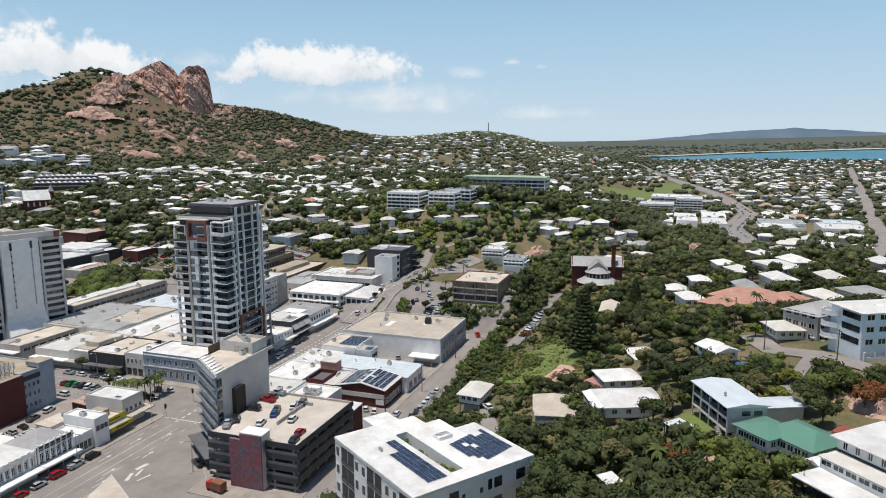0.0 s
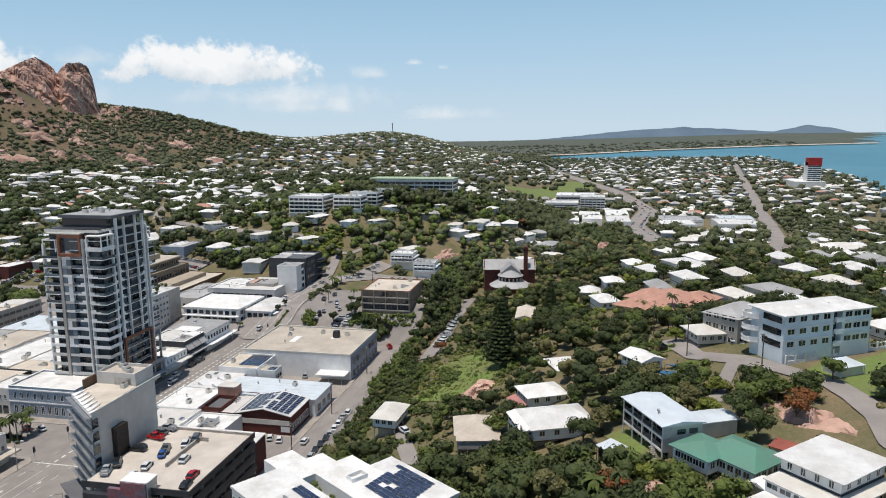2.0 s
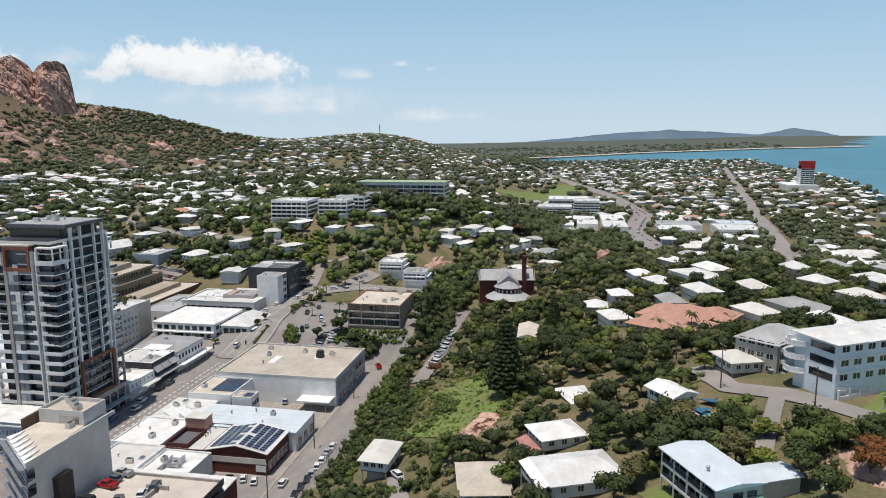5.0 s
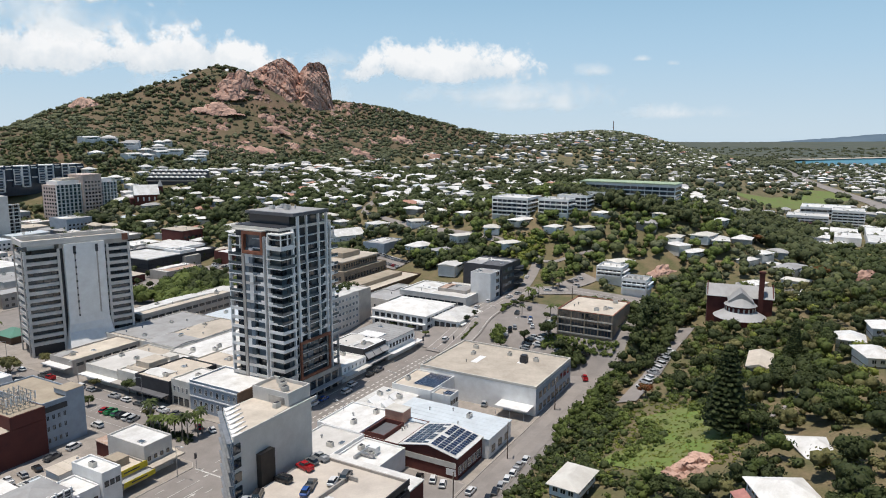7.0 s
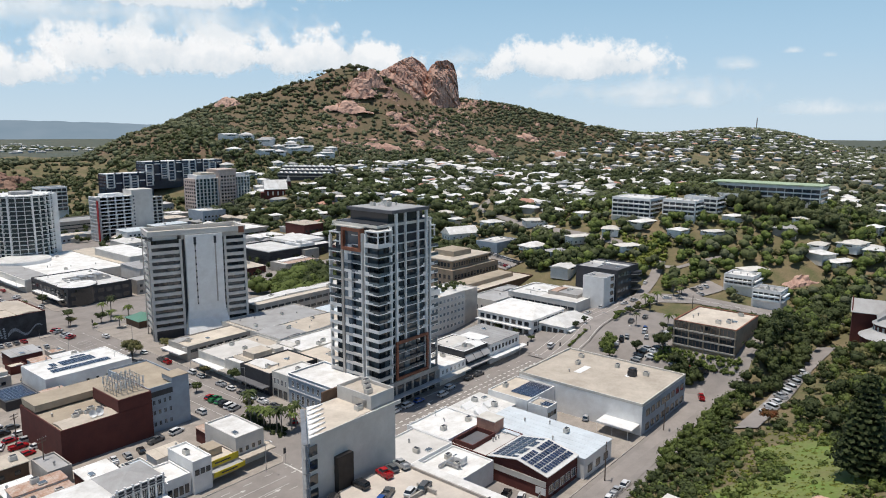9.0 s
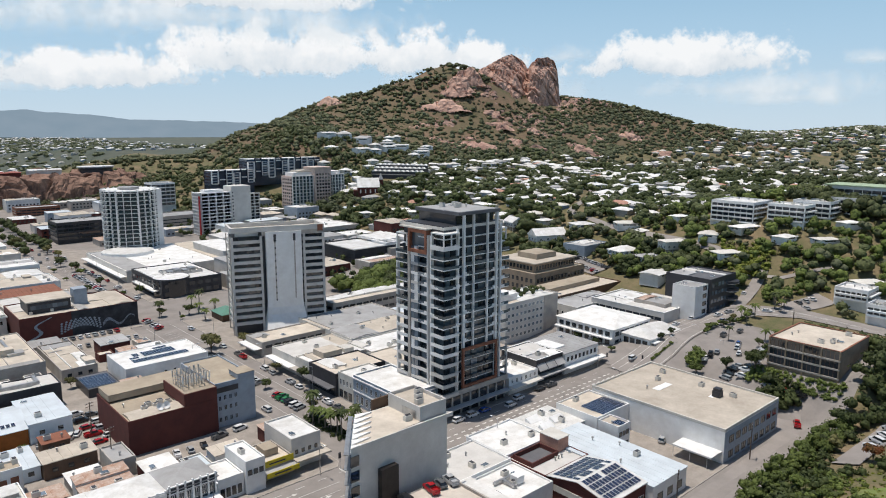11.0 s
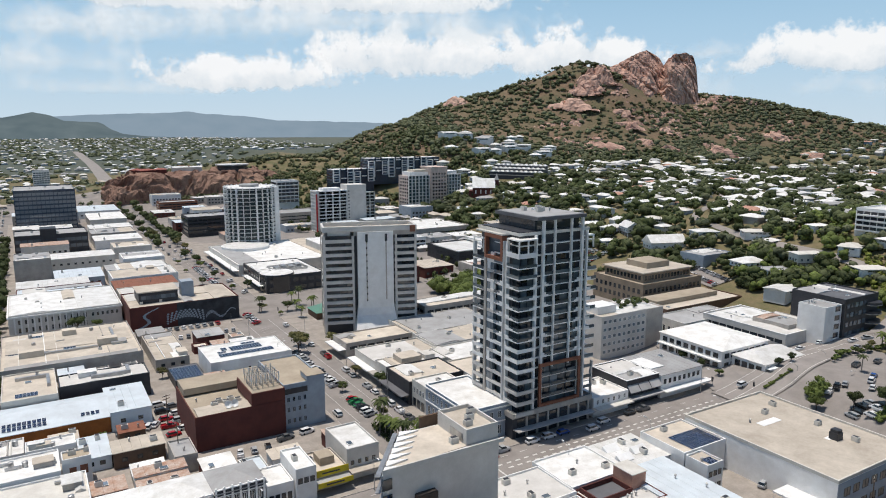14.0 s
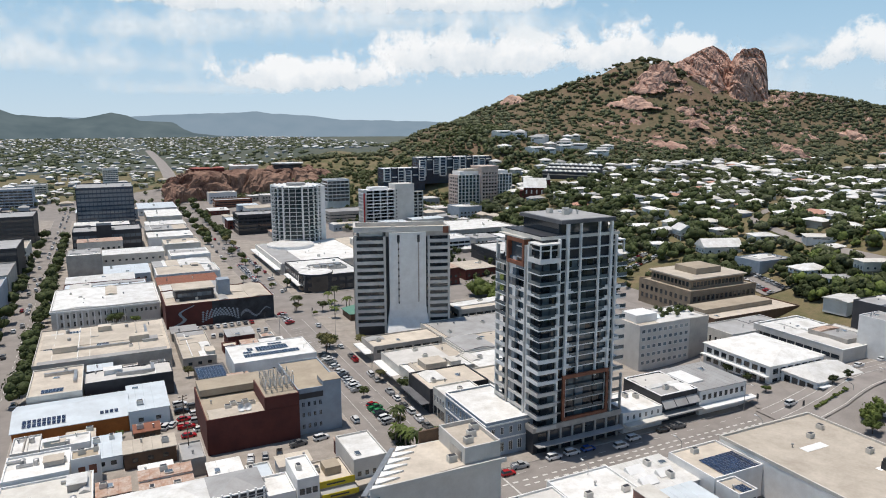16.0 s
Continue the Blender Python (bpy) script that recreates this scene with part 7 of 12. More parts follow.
part("corner_cap", Geo().tube(-w + 8.2, -d + 8.2, 9.0, 9.9, 9.6, n=32), M["dark"], t)
part("corner_roof", Geo().tube(-w + 8.2, -d + 8.2, 9.9, 10.0, 9.2, n=32), M["white_roof"], t)
awning(t, w, d, "W", -d + 8, d - 4, 3.8, 3.0, "white")
t, w, d = B("mall", "low pale shopping mall round the foot of a tower", -28, 52, 256, 335, 7.0, "offwhite", "white_roof", units=12)
awning(t, w, d, "W", -d, d, 3.6, 3.4, "white")
part("upper_floor", Geo().box(20, w - 1, -d + 1, d - 30, 6.5, 11.5), M["pale_concrete"], t)
part("upper_roof", Geo().box(19.6, w - 0.6, -d + 0.6, d - 29.6, 11.5, 11.7), M["white_roof"], t)
part("curved_front", Geo().tube(-w + 21, d - 17, 6.4, 8.4, 16, n=32), M["white"], t)
part("curved_roof", Geo().tube(-w + 21, d - 17, 8.4, 8.55, 15.4, n=32), M["white_roof"], t)
# green pavilion in the square
t, w, d = B("green_pavilion", "small pavilion with a green pitched roof", -22, -12, 142, 154, 3.4, "brown", "green_roof", top="hip", rise=2.6)

# the angled corner building across the plaza
th = thing("corner_store", "low angled corner store with a tan flat roof", "store", pose(0, 0, 0))
ring = [(-107.7, -37.5), (-136, -46), (-152, -78), (-126, -68)]
part("wall", Geo().prism(ring, 0.1, 7.6), M["offwhite"], th)
part("roof", Geo().prism([(-108.2, -37.9), (-135.6, -46.3), (-151.4, -77.4), (-126, -67.4)], 7.6, 7.8), M["beige_roof"], th)
for k in range(3):
    put(th, "air_conditioner", kit("air_conditioner", ac_mesh), -122 - 5 * k, -50 - 4 * k, 7.8)


def steep_church():
    th = thing("red_church", "red brick church with a steep white roof", "church", pose(233, 378, ground_z(233, 378), 0, 0, -32))
    part("nave", Geo().box(-10, 10, -6, 6, -3, 7), M["brick"], th)
    part("nave_roof", Geo().hip(-10, 10, -6, 6, 7, 8.5, 0.6, 1.0), M["white_roof"], th)
    for x in (-10.1, 10.1):
        part("gable_wall", Geo().add([(x, -6.3, 6.9), (x, 6.3, 6.9), (x, 0, 15.2), (x * 0.96, -6.3, 6.9), (x * 0.96, 6.3, 6.9), (x * 0.96, 0, 15.2)], [(0, 1, 2), (5, 4, 3), (0, 2, 5, 3), (1, 4, 5, 2), (0, 3, 4, 1)]), M["brick"], th)
    part("tower", Geo().box(10.2, 14, -2.2, 2.2, -3, 14), M["brick"], th)
    part("spire", Geo().hip(10.2, 14, -2.2, 2.2, 14, 6.0, 0.2, 0.0), M["grey_roof"], th)
    part("porch", Geo().box(-13.5, -10.2, -5, 5, -3, 4), M["brick"], th)
    for k in range(4):
        part("window", Geo().box(-8 + k * 4.6, -6.8 + k * 4.6, -6.08, -5.95, 1.5, 5), M["white"], th)


steep_church()


def zigzag_flats():
    th = thing("zigzag_flats", "dark stepped flats under rows of small white gables", "flats", pose(300, 416, ground_z(300, 416) + 1, 0, 0, -58))
    for r in range(3):
        y, z = -6 + r * 7, r * 3.0
        part("wall", Geo().box(-28, 28, y, y + 6.8, -8, 5.4 + z), M["dark"], th)
        for k in range(11):
            x = -25.5 + k * 5.1
            part("gable_roof", kit("zig", lambda: Geo().hip(-2.3, 2.3, -3.6, 3.6, 0, 1.5, 0.2, 1.0).mesh("gable_roof", [M["white_roof"]])), None, th).location = (x, y + 3.4, 5.6 + z)
        part("balcony_rail", Geo().box(-28, 28, y - 0.5, y - 0.3, 2.0 + z, 2.9 + z), M["concrete"], th)


zigzag_flats()

# ---- taller blocks further off ----
M["pale_glass"] = glassy("pale_teal_glass", (0.075, 0.105, 0.105), 0.1, 0.6)
M["teal_glass"] = glassy("dark_teal_glass", (0.05, 0.085, 0.095), 0.1, 0.5)


def storeys(th, y, u0, u1, z0, step, lv, fins, slab, glass, deep=1.0, thick=0.4, rz=0.0):
    """A glazed front of storeys: recessed glazing, a slab edge at each floor and upright fins. y: the face, in the thing's space turned by rz."""
    z1 = z0 + step * lv
    spin = lambda ob: setattr(ob, "rotation_euler", (0, 0, rz))
    spin(part("glazing", Geo().box(u0 + 0.1, u1 - 0.1, y + deep, y + deep + 0.2, z0, z1), M[glass], th))
    for k in range(lv + 1):
        spin(part("floor_slab", Geo().box(u0, u1, y, y + deep + 0.1, z0 + step * k - thick / 2, z0 + step * k + thick / 2), M[slab], th))
    for k in range(fins + 1):
        u = u0 + (u1 - u0) * k / fins
        spin(part("fin", Geo().box(max(u0, u - 0.3), min(u1, u + 0.3), y - 0.08, y + deep + 0.1, z0, z1 + 0.6), M[slab], th))


def round_tower():
    th = thing("round_tower", "white apartment tower with a curved front of teal glass", "apartment tower", pose(5, 345, 0))
    r, n, lv = 18.0, 24, 15
    ring = lambda q: [(q * math.cos(2 * math.pi * k / n), q * math.sin(2 * math.pi * k / n)) for k in range(n)]
    part("core", Geo().prism(ring(r - 1.5), 6.0, 46.0), M["pale_glass"], th)
    for i in range(lv):
        z = 6.5 + i * 2.75
        part("floor_slab", Geo().prism(ring(r + 0.1), z, z + 0.32), M["white"], th)
        part("balustrade_glass", Geo().prism(ring(r - 0.1), z + 0.32, z + 0.95), M["pale_glass"], th)
    for k in range(n):
        a = 2 * math.pi * k / n
        c = part("fin", Geo().box(-0.9, 0.5, -0.15 if k % 3 else -0.5, 0.15 if k % 3 else 0.5, 6.0, 47.2), M["white"], th)
        c.location, c.rotation_euler = ((r - 0.3) * math.cos(a), (r - 0.3) * math.sin(a), 0), (0, 0, a)
    part("blank_flank", Geo().box(15.5, 19.2, -8.5, 12, 0.2, 46.2), M["white"], th, "plain white end wall")
    part("roof", Geo().prism(ring(r + 0.2), 46.0, 46.5), M["white_roof"], th)
    part("roof_room", Geo().prism(ring(7), 46.5, 48.2), M["grey_roof"], th)


round_tower()


def far_windows(parent, w2, d2, side, u0, u1, n, sills, w, h, glass):
    """The many small windows of a far facade, as one mass of panes."""
    far = d2 if side in "SN" else w2
    g = Geo()
    for z in sills:
        for k in range(n):
            u = u0 + (u1 - u0) * (k + 0.5) / n
            g.box(u - w / 2, u + w / 2, -far - 0.06, -far + 0.05, z, z + h)
    ob = part("window_panes", g, M[glass], parent)
    ob.rotation_euler = (0, 0, radians(SIDES[side]))
    tagged(ob, kind="stuff")


def grid_block(name, label, x0, x1, y0, y1, h, wall, glass, bays_s, bays_w, lv, z0=0.0, foot=3.5, gap=1.3, roof="grey_roof", deep=6.0, rail="", category="tower"):
    """A tall block of storeys with window bays on the two sides that show."""
    PLOTS.append((x0, x1, y0, y1))
    gap = min(gap, 0.7) if rail else gap
    th = thing(name, label, category, pose((x0 + x1) / 2, (y0 + y1) / 2, z0))
    w2, d2 = (x1 - x0) / 2, (y1 - y0) / 2
    part("wall", Geo().box(-w2, w2, -d2, d2, -deep, h), M[wall], th)
    part("roof", Geo().box(-w2 + 0.4, w2 - 0.4, -d2 + 0.4, d2 - 0.4, h, h + 0.1), M[roof], th)
    part("parapet", Geo().ring(-w2, w2, -d2, d2, h, h + 0.9, 0.35), M[wall], th)
    step = (h - foot) / lv
    for side, half, n in (("S", w2, bays_s), ("W", d2, bays_w)):
        if n and math.hypot((x0 + x1) / 2 + 150, (y0 + y1) / 2 + 160) < 300:
            windows(th, w2, d2, side, -half + 0.4, half - 0.4, n, [foot + step * k for k in range(lv)], (2 * half - 0.8) / n - 0.35, step - gap, wall, glass)
        elif n:
            far_windows(th, w2, d2, side, -half + 0.4, half - 0.4, n, [foot + step * k for k in range(lv)], (2 * half - 0.8) / n - 0.35, step - gap, glass)
        if n:
            if rail:
                a = radians(SIDES[side])
                far = d2 if side == "S" else w2
                for k in range(lv):
                    ob = part("balcony", Geo().box(-half + 0.6, half - 0.6, -far - 1.3, -far - 0.1, foot + step * k - 0.35, foot + step * k + 0.35), M[rail], th)
                    ob.rotation_euler = (0, 0, a)
    clutter(th, random.Random(int(abs(x0) + h)), w2, d2, h + 0.1, 4)
    return th, w2, d2


def pink_tower():
    PLOTS.append((175, 233, 418, 438))
    th = thing("pink_tower", "pink stone hotel tower with white framed teal glass bays", "tower", pose(204, 428, 4))
    part("body", Geo().box(-29, 29, -8.6, 10, -6, 38.8), M["pink"], th)
    storeys(th, -10.5, -28.8, -6.2, 0.6, 3.2, 12, 6, "white", "teal_glass", 1.4, 0.5)
    storeys(th, -10.5, 12.0, 28.8, 0.6, 3.2, 12, 5, "white", "teal_glass", 1.4, 0.5)
    part("centre_block", Geo().box(-6.0, 11.8, -13, 8, -5, 46.0), M["pink"], th)
    part("centre_cap", Geo().box(-6.5, 12.3, -13.5, 8.5, 46.0, 46.8), M["pink"], th)
    part("setback", Geo().box(-26, -6.2, -7.5, 8, 38.8, 42.2), M["white"], th)
    part("setback", Geo().box(12, 26, -7.5, 8, 38.8, 42.2), M["white"], th)
    part("setback_roof", Geo().box(-21, -6.2, -6.5, 7, 42.2, 44.0), M["beige_roof"], th)
    far_windows(th, 29, 13, "S", -5, 10.8, 5, [4 + 3.2 * k for k in range(12)], 1.9, 1.7, "glass")
    far_windows(th, 29, 10, "W", -8.5, 9.5, 5, [3 + 3.2 * k for k in range(11)], 1.9, 1.6, "glass")


def balcony_block():
    PLOTS.append((73, 126, 384, 399))
    th = thing("white_block", "white twelve storey flats with a plain grey stair wall", "apartment tower", pose(85.5, 391.5, 0))
    part("body", Geo().box(-12.5, 12.5, -5.5, 7.5, 0.2, 36), M["white"], th)
    storeys(th, -7.5, -12.5, 12.5, 2.4, 2.8, 12, 4, "white", "glass", 2.0, 0.7)
    storeys(th, -14.2, -7.4, 6.5, 2.4, 2.8, 12, 3, "white", "glass", 1.6, 0.7, -math.pi / 2)
    part("red_fin", Geo().box(-14.6, -13.9, -7.8, -5.8, 2, 34), M["signal_red"], th, "dark red vertical fin")
    part("blank_end", Geo().box(12.6, 30, -8.0, 6.5, 0.2, 40.5), M["pale_concrete"], th)
    far_windows(th, 0, 8.0, "S", 13.0, 15.0, 1, [4 + 2.8 * k for k in range(12)], 1.0, 1.2, "glass")
    storeys(th, -5.5, 30.1, 39.5, 2.4, 2.8, 11, 2, "pale_concrete", "glass", 1.8, 0.6)
    part("wing", Geo().box(30.1, 39, -3.4, 5, 0.2, 33), M["blue_grey"], th)
    part("roof_room", Geo().box(-8, 8, -4, 5, 36, 38.2), M["white"], th)


def hill_apartments(label, x0, x1, y0, y1, h, z0, n, lv):
    PLOTS.append((x0, x1, y0, y1))
    th = thing("apartment_block", label, "apartment block", pose((x0 + x1) / 2, (y0 + y1) / 2, z0))
    w, d = (x1 - x0) / 2, (y1 - y0) / 2
    part("body", Geo().box(-w, w, -d + 1.6, d, -8, h), M["navy"], th)
    rng = random.Random(n)
    for k in range(n):
        u, v = -w + 2 * w * k / n, -w + 2 * w * (k + 1) / n
        mat = "white" if k % 3 != 1 else "navy"
        drop = rng.choice([0, 0, 2.6])
        top = h + rng.choice([0.4, 1.4, -2.2])
        for side in (u + 0.1, v - 0.9):
            part("white_frame" if mat == "white" else "dark_frame", Geo().box(side, side + 0.8, -d - 0.2, -d + 1.7, drop, top), M[mat], th)
        for f in range(lv + 1):
            z = drop + (top - drop) * f / lv
            part("balcony", Geo().box(u + 0.9, v - 0.9, -d, -d + 1.6, z - 0.5, z + (0.1 if f == lv else 0.5)), M["white" if (f + k) % 3 == 0 else "blue_grey" if mat == "white" else "navy"], th)
    far_windows(th, w, d, "W", -d + 2.5, d - 1, 5, [1.2 + h / lv * f for f in range(lv)], 2.2, 1.7, "blue_glass")
    part("roof", Geo().box(-w + 0.5, w - 0.5, -d + 2, d - 0.5, h, h + 0.5), M["white_roof"], th)


pink_tower()
balcony_block()
hill_apartments("dark blue and white apartment block below the hill", 176, 262, 508, 528, 19, 36, 11, 6)
hill_apartments("lower dark blue and white apartment block", 134, 180, 502, 520, 15, 30, 6, 5)
grid_block("navy_office", "dark blue glazed office tower", -143, -98, 508, 560, 36, "navy", "blue_glass", 14, 0, 9, roof="grey_roof")
t, w, d = grid_block("stone_office", "dark grey stone office with tall windows", -144, -98, 402, 432, 13, "dark", "blue_glass", 12, 6, 2, gap=2.2)
part("centre_tower", Geo().box(-7, 3, -d - 1, -d + 12, 0.2, 18), M["dark"], t)
grid_block("black_office", "black glazed office building", -215, -170, 440, 480, 22, "dark", "glass", 12, 8, 6)
grid_block("flat_block", "pale five storey block of flats", -216, -184, 812, 840, 17, "offwhite", "glass", 9, 5, 5)
grid_block("flat_block", "blue-grey block of flats", -230, -190, 700, 730, 22, "blue_grey", "glass", 9, 5, 6)
grid_block("white_tower", "small white tower block", -122, -100, 1040, 1060, 21, "white", "blue_glass", 6, 5, 6)
grid_block("dark_office", "dark low office with strip windows", -24, 22, 424, 450, 16, "dark", "glass", 12, 6, 4)
grid_block("brick_flats", "orange brick flats near the cliff", -18, 20, 597, 615, 11, "rust", "glass", 9, 4, 3)
grid_block("white_flats", "white three storey flats with dark windows", 30, 62, 470, 500, 12, "white", "glass", 8, 5, 3)
grid_block("concrete_carpark", "banded concrete car park", 58, 140, 440, 470, 12, "concrete", "glass", 3, 1, 3, gap=2.0)
t, w, d = grid_block("low_complex", "low dark civic complex with white roof planes", 96, 152, 204, 244, 8, "dark", "glass", 14, 8, 2, gap=2.4, roof="white_roof", z0=3)
part("roof_plane", Geo().box(-w - 1.2, -4, -d - 1.2, d * 0.5, 9.0, 9.6), M["white_roof"], t)
part("roof_plane", Geo().box(2, w, -d * 0.4, d, 9.0, 10.8), M["white_roof"], t)
part("roof_light", Geo().ring(-3, 9, -d - 0.6, -4, 9.0, 11.0, 1.6), M["white"], t)
part("entrance_wall", Geo().box(-2, 10, -d - 3.5, -d, -3, 7.4), M["concrete"], t)
grid_block("low_complex", "wide low complex with pale roof", 96, 160, 290, 340, 10, "concrete", "glass", 14, 8, 2, gap=2.4, roof="white_roof", z0=3)
grid_block("white_offices", "white offices behind the shops", 60, 105, 262, 285, 12, "white", "glass", 10, 5, 3, roof="white_roof")
grid_block("street_offices", "grey concrete offices beside the avenue", -215, -168, 250, 290, 14, "concrete", "glass", 10, 8, 4, roof="grey_roof")
grid_block("street_offices", "dark glazed offices beside the avenue", -212, -168, 300, 340, 20, "dark", "glass", 9, 8, 5, roof="grey_roof")
grid_block("street_offices", "cream offices with a beige flat roof", -205, -168, 350, 385, 12, "offwhite", "glass", 9, 8, 3, roof="beige_roof")
grid_block("street_offices", "pale street building along the avenue", -215, -168, 120, 180, 8, "offwhite", "glass", 9, 12, 2, roof="grey_roof")
grid_block("street_offices", "grey building along the avenue", -215, -168, 185, 245, 14, "blue_grey", "glass", 9, 12, 4, roof="grey_roof")
# flats on the rise behind the town
grid_block("hill_flats", "white four storey flats on the rise", 232, 256, 11, 36, 14, "white", "glass", 7, 7, 4, 34, rail="white", roof="white_roof")
for k in range(3):
    grid_block("terrace_flats", "stepped white terrace flats", 238 + k * 16, 252 + k * 16, -14 - k * 7, 6 - k * 7, 11.5, "white", "glass", 4, 5, 3, 36.5 + k * 1.5, rail="white", roof="white_roof")
t, w, d = grid_block("long_flats", "long white flats under a pale green roof", 284, 304, -70, -7, 9.4, "white", "glass", 5, 13, 3, 47.0, foot=0.9, gap=0.9, roof="pale_green", deep=20)
part("green_cap", Geo().box(-w - 0.8, w + 0.8, -d - 0.8, d + 0.8, 10.35, 10.9), M["pale_green"], t)
t, w, d = grid_block("red_topped_tower", "tall white tower with a red crown", 985, 1005, -530, -510, 38, "white", "glass", 3, 3, 11, 0, roof="white_roof")
part("red_crown", Geo().box(-w - 0.3, w - 5, -d - 0.3, d, 34, 46), M["signal_red"], t)
part("podium", Geo().box(-w - 8, w + 40, -d - 6, d + 20, 0, 9), M["white"], t)
grid_block("hospital", "white five storey ward block with dark balconies", 560, 590, -187, -160, 17, "white", "glass", 6, 6, 5, 2, roof="white_roof")
t, w, d = grid_block("hospital", "white ward wing with a brick base", 558, 588, -158, -122, 9.5, "white", "glass", 6, 9, 2, 3, foot=4.5, roof="white_roof")
part("brick_base", Geo().box(-w - 2.5, -w, -d + 2, d * 0.3, -3, 4.4), M["brick"], t)
grid_block("hospital", "low white wing behind the wards", 600, 640, -176, -132, 14, "white", "glass", 6, 9, 3, 3, roof="white_roof")
for x0, x1, y0, y1, h in ((424, 446, -160, -146, 6), (420, 452, -181, -163, 7), (388, 432, -204, -184, 7.5), (438, 500, -206, -185, 7), (470, 500, -180, -160, 6)):
    building("clinic", "low white clinic with pale ridged roofs", x0, x1, y0, y1, h, "white", "white_roof", z0=ground_z((x0 + x1) / 2, (y0 + y1) / 2), top="skillion" if h < 7 else "flat", units=0 if h < 7 else 5, deep=5)
    PLOTS.append((x0, x1, y0, y1))
for x, y, w, d, r in [(398, -242, 34, 28, "white_roof"), (438, -250, 30, 36, "grey_roof"), (410, -292, 40, 34, "white_roof"), (456, -300, 28, 30, "pale_blue_roof")]:
    grid_block("shopping_centre", "low shopping centre under wide pale roofs", x - w / 2, x + w / 2, y - d / 2, y + d / 2, 5, "white", "glass", 8, 9, 1, ground_z(x, y), roof=r)
t, w, d = grid_block("split_office", "white split-level office on the bank", 187, 201, -63, -49, 7.5, "white", "glass", 6, 6, 2, 10.5, rail="white", roof="white_roof")
grid_block("split_office", "white office with blue-grey windows", 176, 188, -79, -66, 7.5, "white", "glass", 5, 5, 2, 7.5, rail="light_blue", roof="grey_roof")
grid_block("white_flats", "white six storey flats below the cliff", 74, 96, 498, 516, 24, "white", "glass", 5, 6, 6, 12, rail="white")


def cliff_pavilion():
    th = thing("cliff_pavilion", "round dark pavilion with a white rim roof", "pavilion", pose(82, 692, 37.0))
    n = 28
    ring = lambda q: [(q * math.cos(2 * math.pi * k / n), 0.7 * q * math.sin(2 * math.pi * k / n)) for k in range(n)]
    part("wall", Geo().prism(ring(18), -3, 5.6), M["dark"], th)
    part("window_band", Geo().prism(ring(18.1), 2.6, 4.6), M["glass"], th)
    part("roof", Geo().prism(ring(19.6), 5.6, 6.8), M["white_roof"], th)


cliff_pavilion()
building("hilltop_shed", "long white-roofed shed on the cliff top", 14, 46, 688, 700, 4.0, "offwhite", "white_roof", z0=37.5, top="gable", rise=1.2, deep=4)
for x, y, w, tn in [(-16, 684, 18, 20), (0, 690, 14, -10), (-24, 694, 12, 30)]:
    building("red_hall", "low hall under a red iron roof", x - w / 2, x + w / 2, y - 5, y + 5, 4.0, "brick", "red_roof", z0=36.0, top="hip", rise=1.6, turn=tn, deep=5)

# low shops and workshops that fill the blocks between the towers
FRNG = random.Random(31)
PLOTS += [(-30, 48, 305, 390), (-57, -36, 60, 900), (-165, -150, 60, 700), (-20, 46, 124, 178), (-40, 24, 110, 145)]
FILL = []
for _ in range(900):
    if len(FILL) >= 46:
        break
    x, y = FRNG.choice([FRNG.uniform(-34, 165), FRNG.uniform(-34, 165), FRNG.uniform(-148, -62)]), FRNG.uniform(185, 640)
    w, d = FRNG.uniform(14, 30), FRNG.uniform(12, 24)
    if x > 60 and y > 480 or (y < 340 and x < -60):
        continue
    if any(x - w / 2 < b + 3 and x + w / 2 > a - 3 and y - d / 2 < e + 3 and y + d / 2 > c - 3 for a, b, c, e in PLOTS):
        continue
    FILL.append((x, y, w, d))
    h = FRNG.choice([4.5, 5.5, 6.5, 8.0, 10.0])
    wall = FRNG.choice(["white", "offwhite", "concrete", "blue_grey", "brick", "pale_concrete"])
    roof = FRNG.choice(["white_roof", "white_roof", "beige_roof", "grey_roof", "pale_blue_roof", "rusty"])
    z = max(0.0, ground_z(x, y))
    t, a, b = building("workshop", {"white_roof": "low town workshop with a white iron roof", "beige_roof": "low town store with a beige flat roof", "grey_roof": "low town store with a grey iron roof", "pale_blue_roof": "low town shed with a pale blue roof", "rusty": "low town shed with rust-streaked iron"}[roof], x - w / 2, x + w / 2, y - d / 2, y + d / 2, h, wall, roof, z0=z, top=FRNG.choice(["flat", "skillion", "skillion"]), units=2, deep=3)
    far_windows(t, a, b, "S", -a + 0.8, a - 0.8, max(3, int(a / 1.6)), [k * 3.2 + 1.0 for k in range(int(h / 3.4))], 1.6, 1.4, "glass")

# ---- garden houses on the near hill ----
M["faded_pink"] = surf("faded_pink_iron", (0.48, 0.22, 0.19), 0.6, vary=0.1, scale=0.4)


